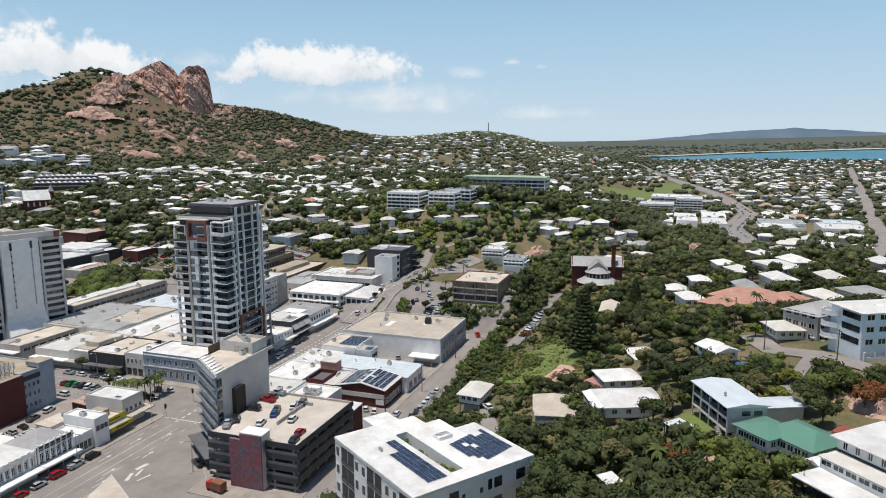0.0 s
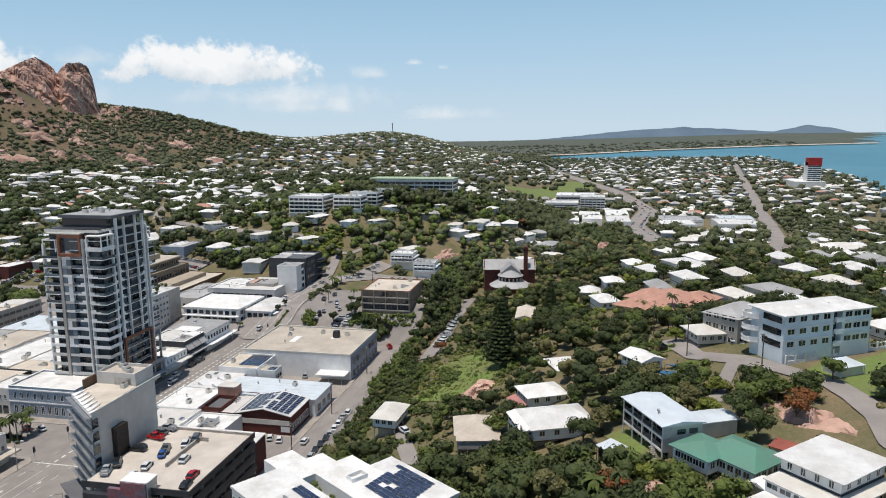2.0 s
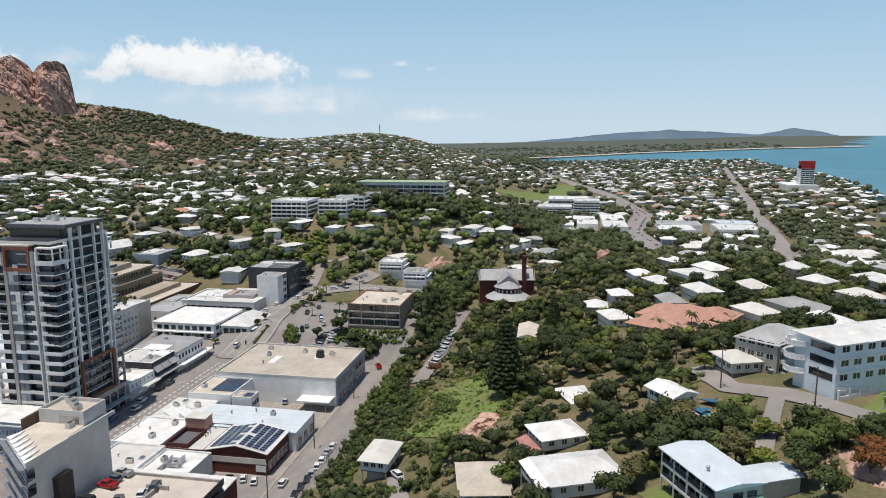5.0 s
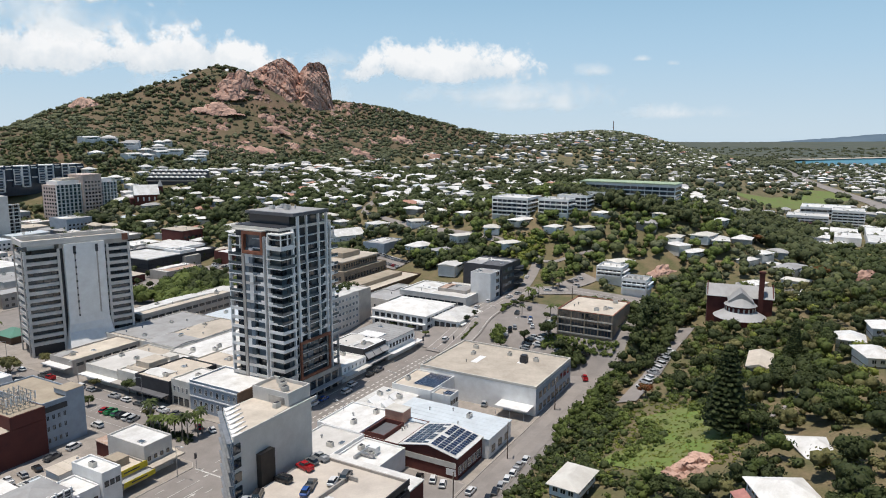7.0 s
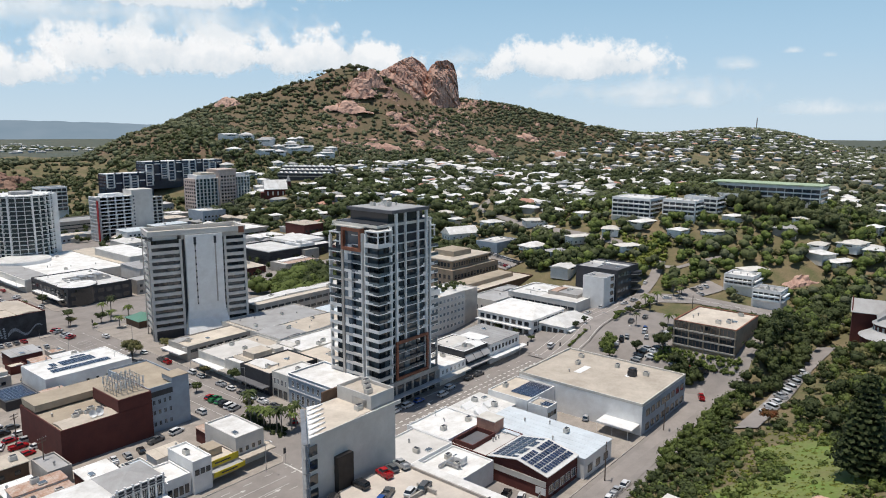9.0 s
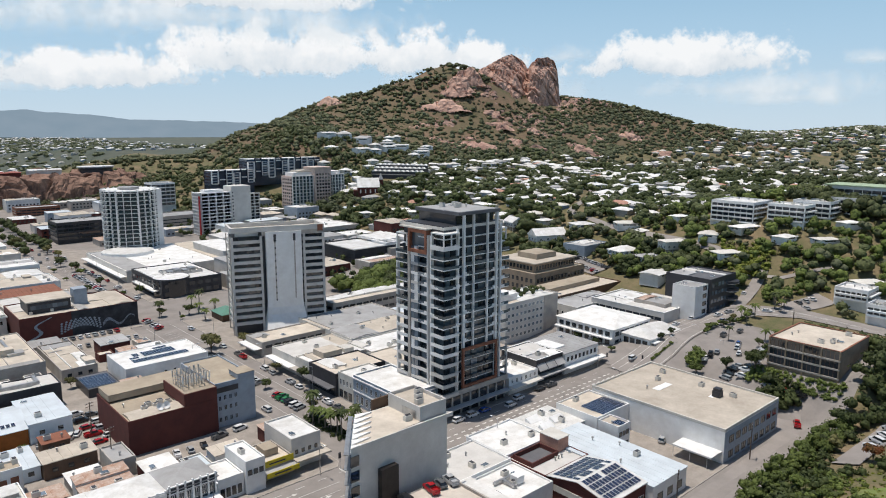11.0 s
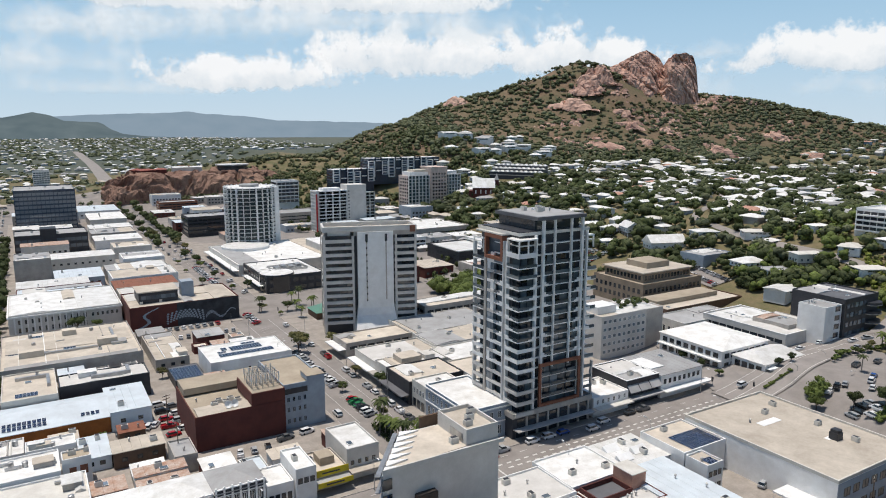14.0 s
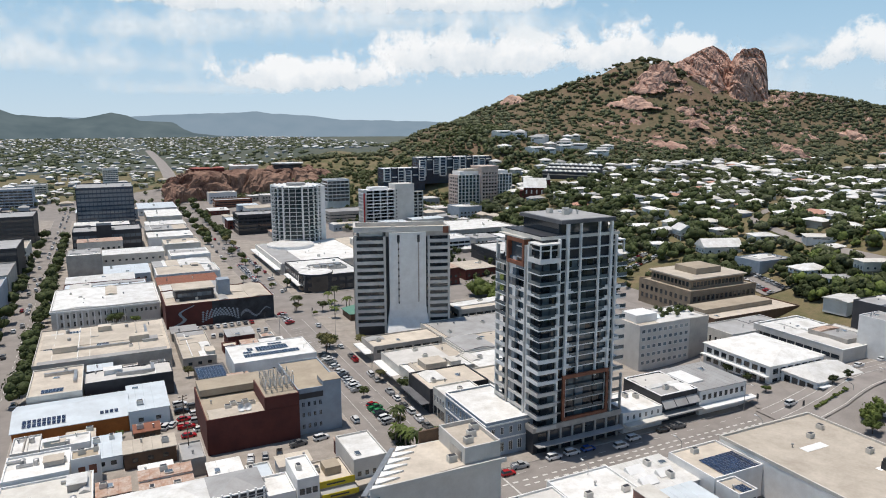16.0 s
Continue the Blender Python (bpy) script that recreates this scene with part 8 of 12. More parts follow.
def house(name, label, cx, cy, w, d, turn, eave, rise, wall, roof, z0=None, top="half", stilts=2.2, seed=0, verandah="", wins=4):
    """A timber house on posts; eave: height of the walls over the floor."""
    z = ground_z(cx, cy) if z0 is None else z0
    th = thing(name, label, "house", pose(cx, cy, z, 0, 0, turn))
    w2, d2 = w / 2, d / 2
    part("wall", Geo().ring(-w2, w2, -d2, d2, stilts, stilts + eave, 0.2), M[wall], th)
    part("floor", Geo().box(-w2, w2, -d2, d2, stilts - 0.25, stilts), M["brown"], th)
    far_off = name == "suburban_house"
    for x in () if far_off else (-w2 + 0.3, -w2 / 3, w2 / 3, w2 - 0.3):
        for y in (-d2 + 0.3, d2 - 0.3):
            part("post", Geo().box(x - 0.14, x + 0.14, y - 0.14, y + 0.14, -3.5, stilts - 0.25), M["white"], th)
    q = 0.15 if far_off else 1.2
    part("under_wall", Geo().box(-w2 + q, w2 - q, -d2 + q, d2 - q, -3.5, stilts - 0.25), M[wall if far_off else "concrete"], th)
    ridge = {"gable": 1.0, "hip": 0.0, "half": 0.35}[top]
    part("roof", Geo().hip(-w2, w2, -d2, d2, stilts + eave, rise, 0.7, ridge), M[roof], th)
    for side, half, n in (("S", w2, wins), ("W", d2, max(2, wins - 1)), ("N", w2, wins), ("E", d2, max(2, wins - 1))):
        if far_off and side in "NE":
            continue
        windows(th, w2, d2, side, -half + 0.5, half - 0.5, 3 if far_off else n, (stilts + 0.9,), 1.3, 1.3, "white", "glass", 1)
    if verandah:
        for s in verandah:
            a = radians(SIDES[s])
            half, far = (w2, d2) if s in "SN" else (d2, w2)
            ob = part("verandah_floor", Geo().box(-half, half, -far - 2.2, -far - 0.02, stilts - 0.2, stilts), M["brown"], th)
            ob.rotation_euler = (0, 0, a)
            ob = part("verandah_rail", Geo().box(-half, half, -far - 2.2, -far - 2.1, stilts + 0.15, stilts + 1.0), M["white"], th)
            ob.rotation_euler = (0, 0, a)
            ob = part("verandah_roof", Geo().add([(-half - 0.3, -far - 2.6, stilts + eave - 0.55), (half + 0.3, -far - 2.6, stilts + eave - 0.55), (half + 0.3, -far - 0.5, stilts + eave), (-half - 0.3, -far - 0.5, stilts + eave), (-half - 0.3, -far - 2.6, stilts + eave - 0.4), (half + 0.3, -far - 2.6, stilts + eave - 0.4), (half + 0.3, -far - 0.5, stilts + eave + 0.15), (-half - 0.3, -far - 0.5, stilts + eave + 0.15)], [(0, 3, 2, 1), (4, 5, 6, 7), (0, 1, 5, 4), (1, 2, 6, 5), (2, 3, 7, 6), (3, 0, 4, 7)]), M[roof], th)
            ob.rotation_euler = (0, 0, a)
            for k in range(5):
                u = -half + 0.1 + k * (2 * half - 0.2) / 4
                ob = part("verandah_post", Geo().box(u - 0.07, u + 0.07, -far - 2.2, -far - 2.06, -3.0, stilts + eave - 0.45), M["white"], th)
                ob.rotation_euler = (0, 0, a)
    return th, w2, d2


house("cottage", "small cream timber cottage with a pale iron roof", -40.5, -113, 11, 6.5, -4, 2.6, 1.4, "light_blue", "offwhite", 10.5, "half", 2.0)
house("cottage", "cream timber house with a tan iron roof", -64, -141, 10, 9.5, 12, 2.8, 1.9, "light_blue", "beige_roof", 17.5, "half", 3.0, verandah="W")
house("large_house", "long white-roofed house with a lattice verandah", -68.9, -159.8, 11, 14.5, 203, 2.8, 2.0, "light_blue", "white_roof", 23.5, "half", 2.8, verandah="S", wins=5)
house("bungalow", "white-roofed bungalow with a pink lean-to", -48.3, -155.4, 8, 10, 207, 2.6, 1.8, "white", "white_roof", 23.2, "hip", 1.5)
lean = thing("lean_to", "faded pink iron lean-to beside a bungalow", "lean-to", pose(-52.6, -149.6, 22.6, 0, 0, 207))
part("roof", Geo().add([(-4, -1.4, 2.4), (4, -1.4, 2.4), (4, 1.2, 3.2), (-4, 1.2, 3.2), (-4, -1.4, 2.5), (4, -1.4, 2.5), (4, 1.2, 3.3), (-4, 1.2, 3.3)], [(0, 3, 2, 1), (4, 5, 6, 7), (0, 1, 5, 4), (1, 2, 6, 5), (2, 3, 7, 6), (3, 0, 4, 7)]), M["faded_pink"], lean)
for x in (-3.8, 0, 3.8):
    part("post", Geo().box(x - 0.06, x + 0.06, -1.3, -1.18, -2.5, 2.4), M["white"], lean)
house("bungalow", "white hip-roofed bungalow among trees", -21, -160.5, 10, 8, 25, 2.6, 1.8, "white", "white_roof", 21.3, "hip", 1.5)
house("green_roofed_house", "pale house with a green iron roof and long windows", -93, -194.3, 10.5, 9.5, 224, 2.9, 1.9, "light_blue", "green_roof", 30.0, "half", 2.0, wins=6)
house("green_roofed_wing", "wing of pale boards under green iron", -91.9, -187.8, 7.5, 8, 224, 2.9, 1.3, "light_blue", "green_roof", 30.1, "hip", 2.0, wins=5)
house("bungalow", "small white-roofed house beside the road", -40, -180.5, 8, 6.5, 35, 2.6, 1.2, "white", "white_roof", 31.5, "gable", 1.0)
house("garage_house", "cream-roofed low house behind the pool", -18, -199, 9, 8, 20, 2.8, 1.6, "offwhite", "offwhite", 33.0, "hip", 1.0)
house("chapel_house", "tan iron-roofed house beside the pine", 46, -143.5, 16, 6, 2, 3.4, 1.2, "concrete", "beige_roof", 18, "gable", 1.0)
for k, (x, y, w, d, tn) in enumerate([(60, -174, 12, 8, 20), (114, -197, 14, 10, 25), (126, -214, 22, 14, 28), (172, -210, 12, 10, 30), (95, -178, 10, 8, 10), (80, -168, 9, 8, 0), (135, -190, 12, 9, 15)]):
    house("suburban_house", "white-roofed house among garden trees", x, y, w, d, tn, 2.9, 1.8, ["white", "offwhite"][k % 2], "white_roof", None, ["hip", "half"][k % 2], 1.2)

for k, (x, y, w, d, tn) in enumerate([(93, -210, 14, 10, 20), (143, -223, 15, 11, 25), (58, -222, 13, 9, 30), (69, -240, 20, 14, 28), (37, -239, 15, 10, 30), (125, -287, 17, 11, 20), (90, -268, 15, 10, 25), (150, -304, 14, 10, 20), (135, -325, 15, 10, 20), (108, -302, 14, 10, 10), (72, -287, 13, 9, 30), (168, -284, 13, 9, 20), (118, -261, 12, 9, 40), (150, -262, 12, 9, 15), (103, -232, 13, 9, 15), (78, -196, 12, 8, 10), (-8, -252, 14, 9, -60)]):
    house("suburban_house", "large white-roofed house above the gardens", x, y, w, d, tn, 2.8, 2.4, ["white", "offwhite"][k % 2], ["white_roof", "white_roof", "offwhite", "grey_roof"][k % 4], ground_z(x, y) + 0.4, ["hip", "half", "hip"][k % 3], 0.8)


def balcony_flats():
    th = thing("verandah_flats", "two storey cream flats with deep screened verandahs", "flats", pose(-80.3, -181.3, 29.5, 0, 0, 205.5))
    w2, d2 = 7.6, 4.3
    part("wall", Geo().box(-w2, w2, -d2 + 1.8, d2, -3, 7.6), M["offwhite"], th)
    for z in (2.5, 5.1):
        part("verandah_slab", Geo().box(-w2, w2, -d2, -d2 + 1.78, z - 0.3, z - 0.1), M["offwhite"], th)
        part("verandah_rail", Geo().box(-w2, w2, -d2, -d2 + 0.1, z - 0.1, z + 0.25), M["white"], th)
        part("verandah_screen", Geo().box(-w2 + 0.1, w2 - 0.1, -d2 + 0.12, -d2 + 0.16, z + 0.25, z + 0.95), M["dark"], th)
        windows(th, w2, d2 - 1.8, "S", -w2 + 0.5, w2 - 0.5, 6, (z,), 1.9, 2.1, "dark", "glass", 1)
    windows(th, w2, d2 - 1.8, "S", -w2 + 0.5, w2 - 0.5, 5, (-0.4,), 2.2, 2.2, "dark", "glass", 1)
    for k in range(5):
        u = -w2 + 0.1 + k * (2 * w2 - 0.2) / 4
        part("post", Geo().box(u - 0.12, u + 0.12, -d2 - 0.04, -d2 + 0.2, -3, 7.6), M["offwhite"], th)
    for k in range(8):
        u = -w2 + 1.0 + k * (2 * w2 - 2.0) / 7
        part("mullion", Geo().box(u - 0.04, u + 0.04, -d2 + 0.17, -d2 + 0.24, 2.4, 7.5), M["dark"], th)
    part("end_screen", Geo().box(w2 - 0.1, w2, -d2 + 0.2, -d2 + 1.78, 2.4, 7.5), M["offwhite"], th)
    windows(th, w2, d2, "E", -1.6, 3.6, 2, (5.6,), 1.8, 1.0, "dark", "glass", 1)
    windows(th, w2, d2, "E", -1.6, 3.6, 2, (2.9,), 1.8, 1.0, "dark", "glass", 1)
    part("roof", Geo().hip(-w2, w2, -d2, d2, 7.7, 0.6, 0.45, 1.0), M["pale_blue_roof"], th)
    part("wing", Geo().box(-0.6, 4.6, d2, d2 + 10, -2, 5.9), M["offwhite"], th)
    part("wing_roof", Geo().hip(-0.6, 4.6, d2 + 0.3, d2 + 10, 5.9, 0.5, 0.4, 1.0), M["pale_blue_roof"], th)
    put(th, "roof_vent", kit("roof_vent", vent_mesh), 2.5, -2.2, 7.8)
    g = Geo()
    for k in range(10):
        g.box(w2 - 3 + k * 0.3, w2 - 2.7 + k * 0.3, -d2 - 1.1, -d2 - 0.1, 2.2 - k * 0.27, 2.4 - k * 0.27)
    g.box(w2 - 3, w2, -d2 - 1.15, -d2 - 1.1, -0.3, 0.2)
    part("stair", g, M["concrete"], th)


balcony_flats()


def near_house():
    """The stepped white house at the edge of the garden hill."""
    th = thing("stepped_white_house", "stepped white house with three flat white roofs", "house", pose(-103.5, -205.5, 30.0, 0, 0, 222))
    part("upper_wall", Geo().box(-5.0, 5.0, -6.0, 6.0, -2, 9.7), M["white"], th)
    part("upper_roof", Geo().add([(-5.9, -6.9, 9.7), (5.9, -6.9, 9.7), (5.9, 6.9, 10.0), (-5.9, 6.9, 10.0), (-5.9, -6.9, 9.9), (5.9, -6.9, 9.9), (5.9, 6.9, 10.25), (-5.9, 6.9, 10.25)], [(0, 3, 2, 1), (4, 5, 6, 7), (0, 1, 5, 4), (1, 2, 6, 5), (2, 3, 7, 6), (3, 0, 4, 7)]), M["white_roof"], th, "broad plain white iron roof")
    part("dark_band", Geo().ring(-5.06, 5.06, -6.06, 6.06, 7.3, 7.75, 0.05), M["dark"], th)
    windows(th, 5.0, 6.0, "S", -4.6, 4.6, 4, (8.0,), 0.9, 1.4, "white", "glass", 1)
    windows(th, 5.0, 6.0, "E", -5.4, 5.4, 4, (8.0,), 1.1, 1.4, "white", "glass", 1)
    part("middle_wall", Geo().box(-4.6, 7.4, -10.4, -6.05, -2, 7.2).box(5.05, 7.4, -6.05, 5.5, -2, 7.2), M["white"], th)
    part("middle_roof", Geo().box(-4.9, 7.8, -10.8, -6.1, 7.2, 7.35).box(5.1, 7.8, -6.1, 5.9, 7.2, 7.35), M["offwhite"], th, "cream iron skirt roof")
    me = window_mesh(2.0, 1.0, "white", "glass", 1)
    for k in range(5):
        put(th, "window", me, -3.4 + k * 2.3, -10.41, 5.9)
        put(th, "window", me, 7.41, -9.2 + k * 2.6, 5.9, math.pi / 2)
    part("lower_roof", Geo().box(-4.6, 8.4, -17.2, -10.5, 5.0, 5.2), M["white_roof"], th)
    part("lower_wall", Geo().box(-4.0, 7.8, -16.2, -10.5, -3, 2.4), M["dark"], th)
    part("lower_beam", Geo().ring(-4.5, 8.3, -17.1, -10.6, 4.7, 4.99, 0.15), M["dark"], th)
    for x in (-4.2, -0.4, 3.6, 7.9):
        part("post", Geo().box(x - 0.09, x + 0.09, -16.9, -16.72, -3, 4.7), M["dark"], th)
    part("porch_roof", Geo().hip(-8.4, -5.6, -9.0, -5.5, 4.6, 0.5, 0.3, 1.0), M["white_roof"], th)
    part("porch", Geo().box(-8.2, -5.7, -8.8, -5.7, -2, 4.6), M["offwhite"], th)


near_house()


def lean_roof(name, label, category, x, y, w, d, z, h, turn, roof, post="dark", thick=0.15, solid=None):
    """A sheet roof on four posts, with a back wall if solid."""
    th = thing(name, label, category, pose(x, y, z, 0, 0, turn))
    part("roof", Geo().add([(-w / 2, -d / 2, h), (w / 2, -d / 2, h), (w / 2, d / 2, h + 0.4), (-w / 2, d / 2, h + 0.4), (-w / 2, -d / 2, h + thick), (w / 2, -d / 2, h + thick), (w / 2, d / 2, h + 0.4 + thick), (-w / 2, d / 2, h + 0.4 + thick)], [(0, 3, 2, 1), (4, 5, 6, 7), (0, 1, 5, 4), (1, 2, 6, 5), (2, 3, 7, 6), (3, 0, 4, 7)]), M[roof], th)
    for sx in (-1, 1):
        for sy in (-1, 1):
            part("post", Geo().box(sx * (w / 2 - 0.2) - 0.07, sx * (w / 2 - 0.2) + 0.07, sy * (d / 2 - 0.2) - 0.07, sy * (d / 2 - 0.2) + 0.07, -2.5, h), M[post], th)
    if solid:
        part("wall", Geo().ring(-w / 2 + 0.4, w / 2 - 0.4, -d / 2 + 0.4, d / 2 - 0.4, -2.5, h - 0.1, 0.12), M[solid], th)
    return th


lean_roof("garden_shed", "small shed with a pale blue iron roof", "shed", -85.8, -171.5, 4.6, 4.2, 28.0, 2.6, 222, "pale_blue_roof", solid="dark")
lean_roof("carport", "open carport with a rusty flat iron roof", "carport", -78, -202.6, 5.2, 3.4, 30.2, 2.6, 235, "pale_concrete")
lean_roof("garden_shed", "low shed under a red iron roof", "shed", -87.2, -204, 7.0, 4.0, 31.6, 2.2, 235, "red_roof", solid="offwhite")
lean_roof("garden_hut", "white-roofed hut deep among the trees", "hut", -109, -159.6, 4.2, 3.2, 25.2, 2.6, 215, "white_roof", solid="offwhite")
lean_roof("garden_shed", "open shed with a pale flat roof on the lawn", "shed", -44.8, -226.4, 7.6, 5.6, 34.9, 2.5, -60, "pale_blue_roof", "white", solid="offwhite")


def timber_deck():
    th = thing("timber_deck", "weathered brown timber deck on posts", "deck", pose(-92.6, -182.8, 31.0, 0, 0, 224))
    for k in range(18):
        part("plank", kit("plank", lambda: Geo().box(-2.9, 2.9, -0.085, 0.085, -0.05, 0).mesh("plank", [M["deck_timber"]])), None, th).location = (0, -1.6 + k * 0.19, 0)
    for x in (-2.7, 0, 2.7):
        part("joist", Geo().box(x - 0.06, x + 0.06, -1.7, 1.75, -0.25, -0.05), M["brown"], th)
        part("post", Geo().box(x - 0.07, x + 0.07, -1.65, -1.5, -4.0, -0.25), M["brown"], th)


M["deck_timber"] = surf("weathered_deck", (0.24, 0.15, 0.105), 0.85, vary=0.2, scale=0.6, per_thing=0.3)
timber_deck()


def yard_wall(name, label, x0, y0, x1, y1, z, h, n, mat="white"):
    """A run of square posts with rails between them."""
    L = math.hypot(x1 - x0, y1 - y0)
    th = thing(name, label, "fence", pose(x0, y0, z, 0, 0, math.degrees(math.atan2(y1 - y0, x1 - x0))))
    me = Geo().box(-0.22, 0.22, -0.22, 0.22, -3, h + 0.2).mesh("post", [M[mat]])
    for k in range(n + 1):
        part("post", me, None, th).location = (L * k / n, 0, 0)
    for z_ in (0.15, h - 0.12):
        part("rail", Geo().box(0, L, -0.06, 0.06, z_, z_ + 0.1), M[mat], th)
    bar = Geo().box(-0.025, 0.025, -0.02, 0.02, 0.2, h - 0.1).mesh("bar", [M[mat]])
    for k in range(n * 5):
        if k % 5:
            part("bar", bar, None, th).location = (L * k / (n * 5), 0, 0)
    part("kerb", Geo().box(0, L, -0.12, 0.12, -3, 0.12), M[mat], th)


yard_wall("garden_fence", "white post and rail fence before the blue flats", -40.5, -214.8, -17.5, -252, 35.7, 1.4, 14)


def shade_sail(label, pts, mat):
    th = thing("shade_sail", label, "shade sail", pose(pts[0][0], pts[0][1], pts[0][2] - 2.4))
    z0 = pts[0][2] - 2.4
    g = Geo()
    n = 6
    c = [sum(p[i] for p in pts) / len(pts) for i in range(3)]
    top = [(p[0] - pts[0][0], p[1] - pts[0][1], p[2] - z0) for p in pts]
    mid = (c[0] - pts[0][0], c[1] - pts[0][1], c[2] - z0 - 0.5)
    m = len(top)
    g.add(top + [mid] + [(x, y, z - 0.04) for x, y, z in top] + [(mid[0], mid[1], mid[2] - 0.04)], [(k, (k + 1) % m, m) for k in range(m)] + [(m + 1 + (k + 1) % m, m + 1 + k, 2 * m + 1) for k in range(m)] + [(k, m + 1 + k, m + 1 + (k + 1) % m, (k + 1) % m) for k in range(m)])
    part("sail", g, M[mat], th)
    for x, y, z in top:
        part("pole", Geo().tube(x, y, -3, z + 0.1, 0.06, n=6), M["dark"], th)


M["sail_blue"] = surf("blue_shade_cloth", (0.04, 0.16, 0.30), 0.8)
M["sail_red"] = surf("red_shade_cloth", (0.36, 0.06, 0.05), 0.8)
shade_sail("blue shade sail over a playground", [(-38, -186.5, 32.6), (-36, -191, 32.0), (-41, -190, 33.0)], "sail_blue")
shade_sail("teal shade sail over a playground", [(-42, -184, 32.0), (-45.5, -186, 32.2), (-43, -189, 32.6)], "sail_blue")
shade_sail("red shade sail over a playground", [(-38.5, -182.5, 33.0), (-42.5, -182, 32.2), (-41.5, -185, 32.6)], "sail_red")


def blue_flats():
    th = thing("blue_flats", "pale blue four storey flats with a white roof", "flats", pose(-28.9, -223.2, 36.0, 0, 0, -61))
    w2, d2 = 13.8, 5.6
    part("wall", Geo().box(-w2, 1.6, -d2, d2, -4, 11.4).box(1.6, 4.4, -d2 + 1.6, d2, -4, 11.4).box(4.4, w2, -d2, d2, -4, 11.4), M["light_blue"], th)
    for z in (5.0, 8.1):
        part("floor_band", Geo().box(-w2 - 0.3, 1.7, -d2 - 0.35, -d2 - 0.01, z - 0.15, z + 0.2).box(4.3, w2 + 0.3, -d2 - 0.35, -d2 - 0.01, z - 0.15 + 0.25, z + 0.45), M["white"], th)
    for z in (3.1, 6.3, 9.4):
        windows(th, w2, d2, "S", -w2 + 0.4, 1.2, 4, (z,), 2.2, 1.5, "white", "glass", 1)
        windows(th, w2, d2, "S", 5.0, w2 - 0.4, 3, (z,), 2.3, 1.5, "white", "glass", 1)
        windows(th, w2, d2, "N", -w2 + 1, w2 - 1, 7, (z,), 2.0, 1.4, "white", "glass", 1)
    for z in (2.6, 5.7, 8.8):
        ring = [(-w2 + 0.6 + 3.0 * math.cos(a), d2 - 0.4 + 3.0 * math.sin(a)) for a in np.linspace(0.2 * math.pi, 1.4 * math.pi, 12)] + [(-w2 + 0.6, d2 - 0.4)]
        part("round_balcony", Geo().prism(ring, z - 0.3, z), M["white"], th)
        ring2 = [(-w2 + 0.6 + 2.9 * math.cos(a), d2 - 0.4 + 2.9 * math.sin(a)) for a in np.linspace(0.2 * math.pi, 1.4 * math.pi, 12)] + [(-w2 + 0.6 + 2.7 * math.cos(a), d2 - 0.4 + 2.7 * math.sin(a)) for a in np.linspace(1.4 * math.pi, 0.2 * math.pi, 12)]
        part("round_balustrade", Geo().prism(ring2, z, z + 1.0), M["white"], th)
        part("balcony", Geo().box(1.7, 4.3, -d2 - 0.9, -d2 + 1.6, z - 0.3, z - 0.1).box(1.7, 4.3, -d2 - 0.9, -d2 - 0.8, z - 0.1, z + 0.8), M["light_blue"], th)
    for z in (2.6, 5.7, 8.8):
        part("recessed_balcony", Geo().box(1.65, 4.35, -d2 - 0.35, -d2 + 1.55, z - 0.25, z), M["white"], th)
        part("balcony_rail", Geo().box(1.65, 4.35, -d2 - 0.35, -d2 - 0.27, z, z + 0.95), M["white"], th)
        part("balcony_door", Geo().box(1.8, 4.2, -d2 + 1.5, -d2 + 1.58, z + 0.05, z + 2.2), M["glass"], th)
        part("end_window", Geo().box(-w2 - 0.06, -w2, -d2 + 0.8, d2 - 4.2, z + 0.3, z + 1.9), M["glass"], th)
    part("roof", Geo().hip(-w2, w2, -d2, d2, 11.5, 1.4, 0.9, 0.2), M["white_roof"], th)
    for x in (-6, 5):
        part("dormer", Geo().hip(x - 1.5, x + 1.5, -3.4, -0.6, 11.9, 0.8, 0.3, 1.0), M["white_roof"], th)
    part("garage_door", Geo().box(-12.6, -9.6, -d2 - 0.06, -d2, -0.6, 1.9), M["white"], th)


blue_flats()
t, w, d = building("grey_flats", "grey rendered flats with hipped grey roofs", -22, -5, -213.5, -203, 8.0, "concrete", "grey_roof", z0=33.5, top="hip", rise=2.4, turn=-40, deep=3, category="flats")
for z in (1.0, 4.1, 7.0):
    windows(t, w, d, "S", -w + 0.6, w - 0.6, 5, (z,), 1.8, 1.5, "offwhite", "glass", 1)
    windows(t, w, d, "W", -d + 0.6, d - 0.6, 4, (z,), 1.8, 1.5, "offwhite", "glass", 1)
    part("balcony", Geo().box(-w + 1, w - 5, -d - 1.6, -d - 0.08, z - 0.7, z + 0.3), M["offwhite"], t)


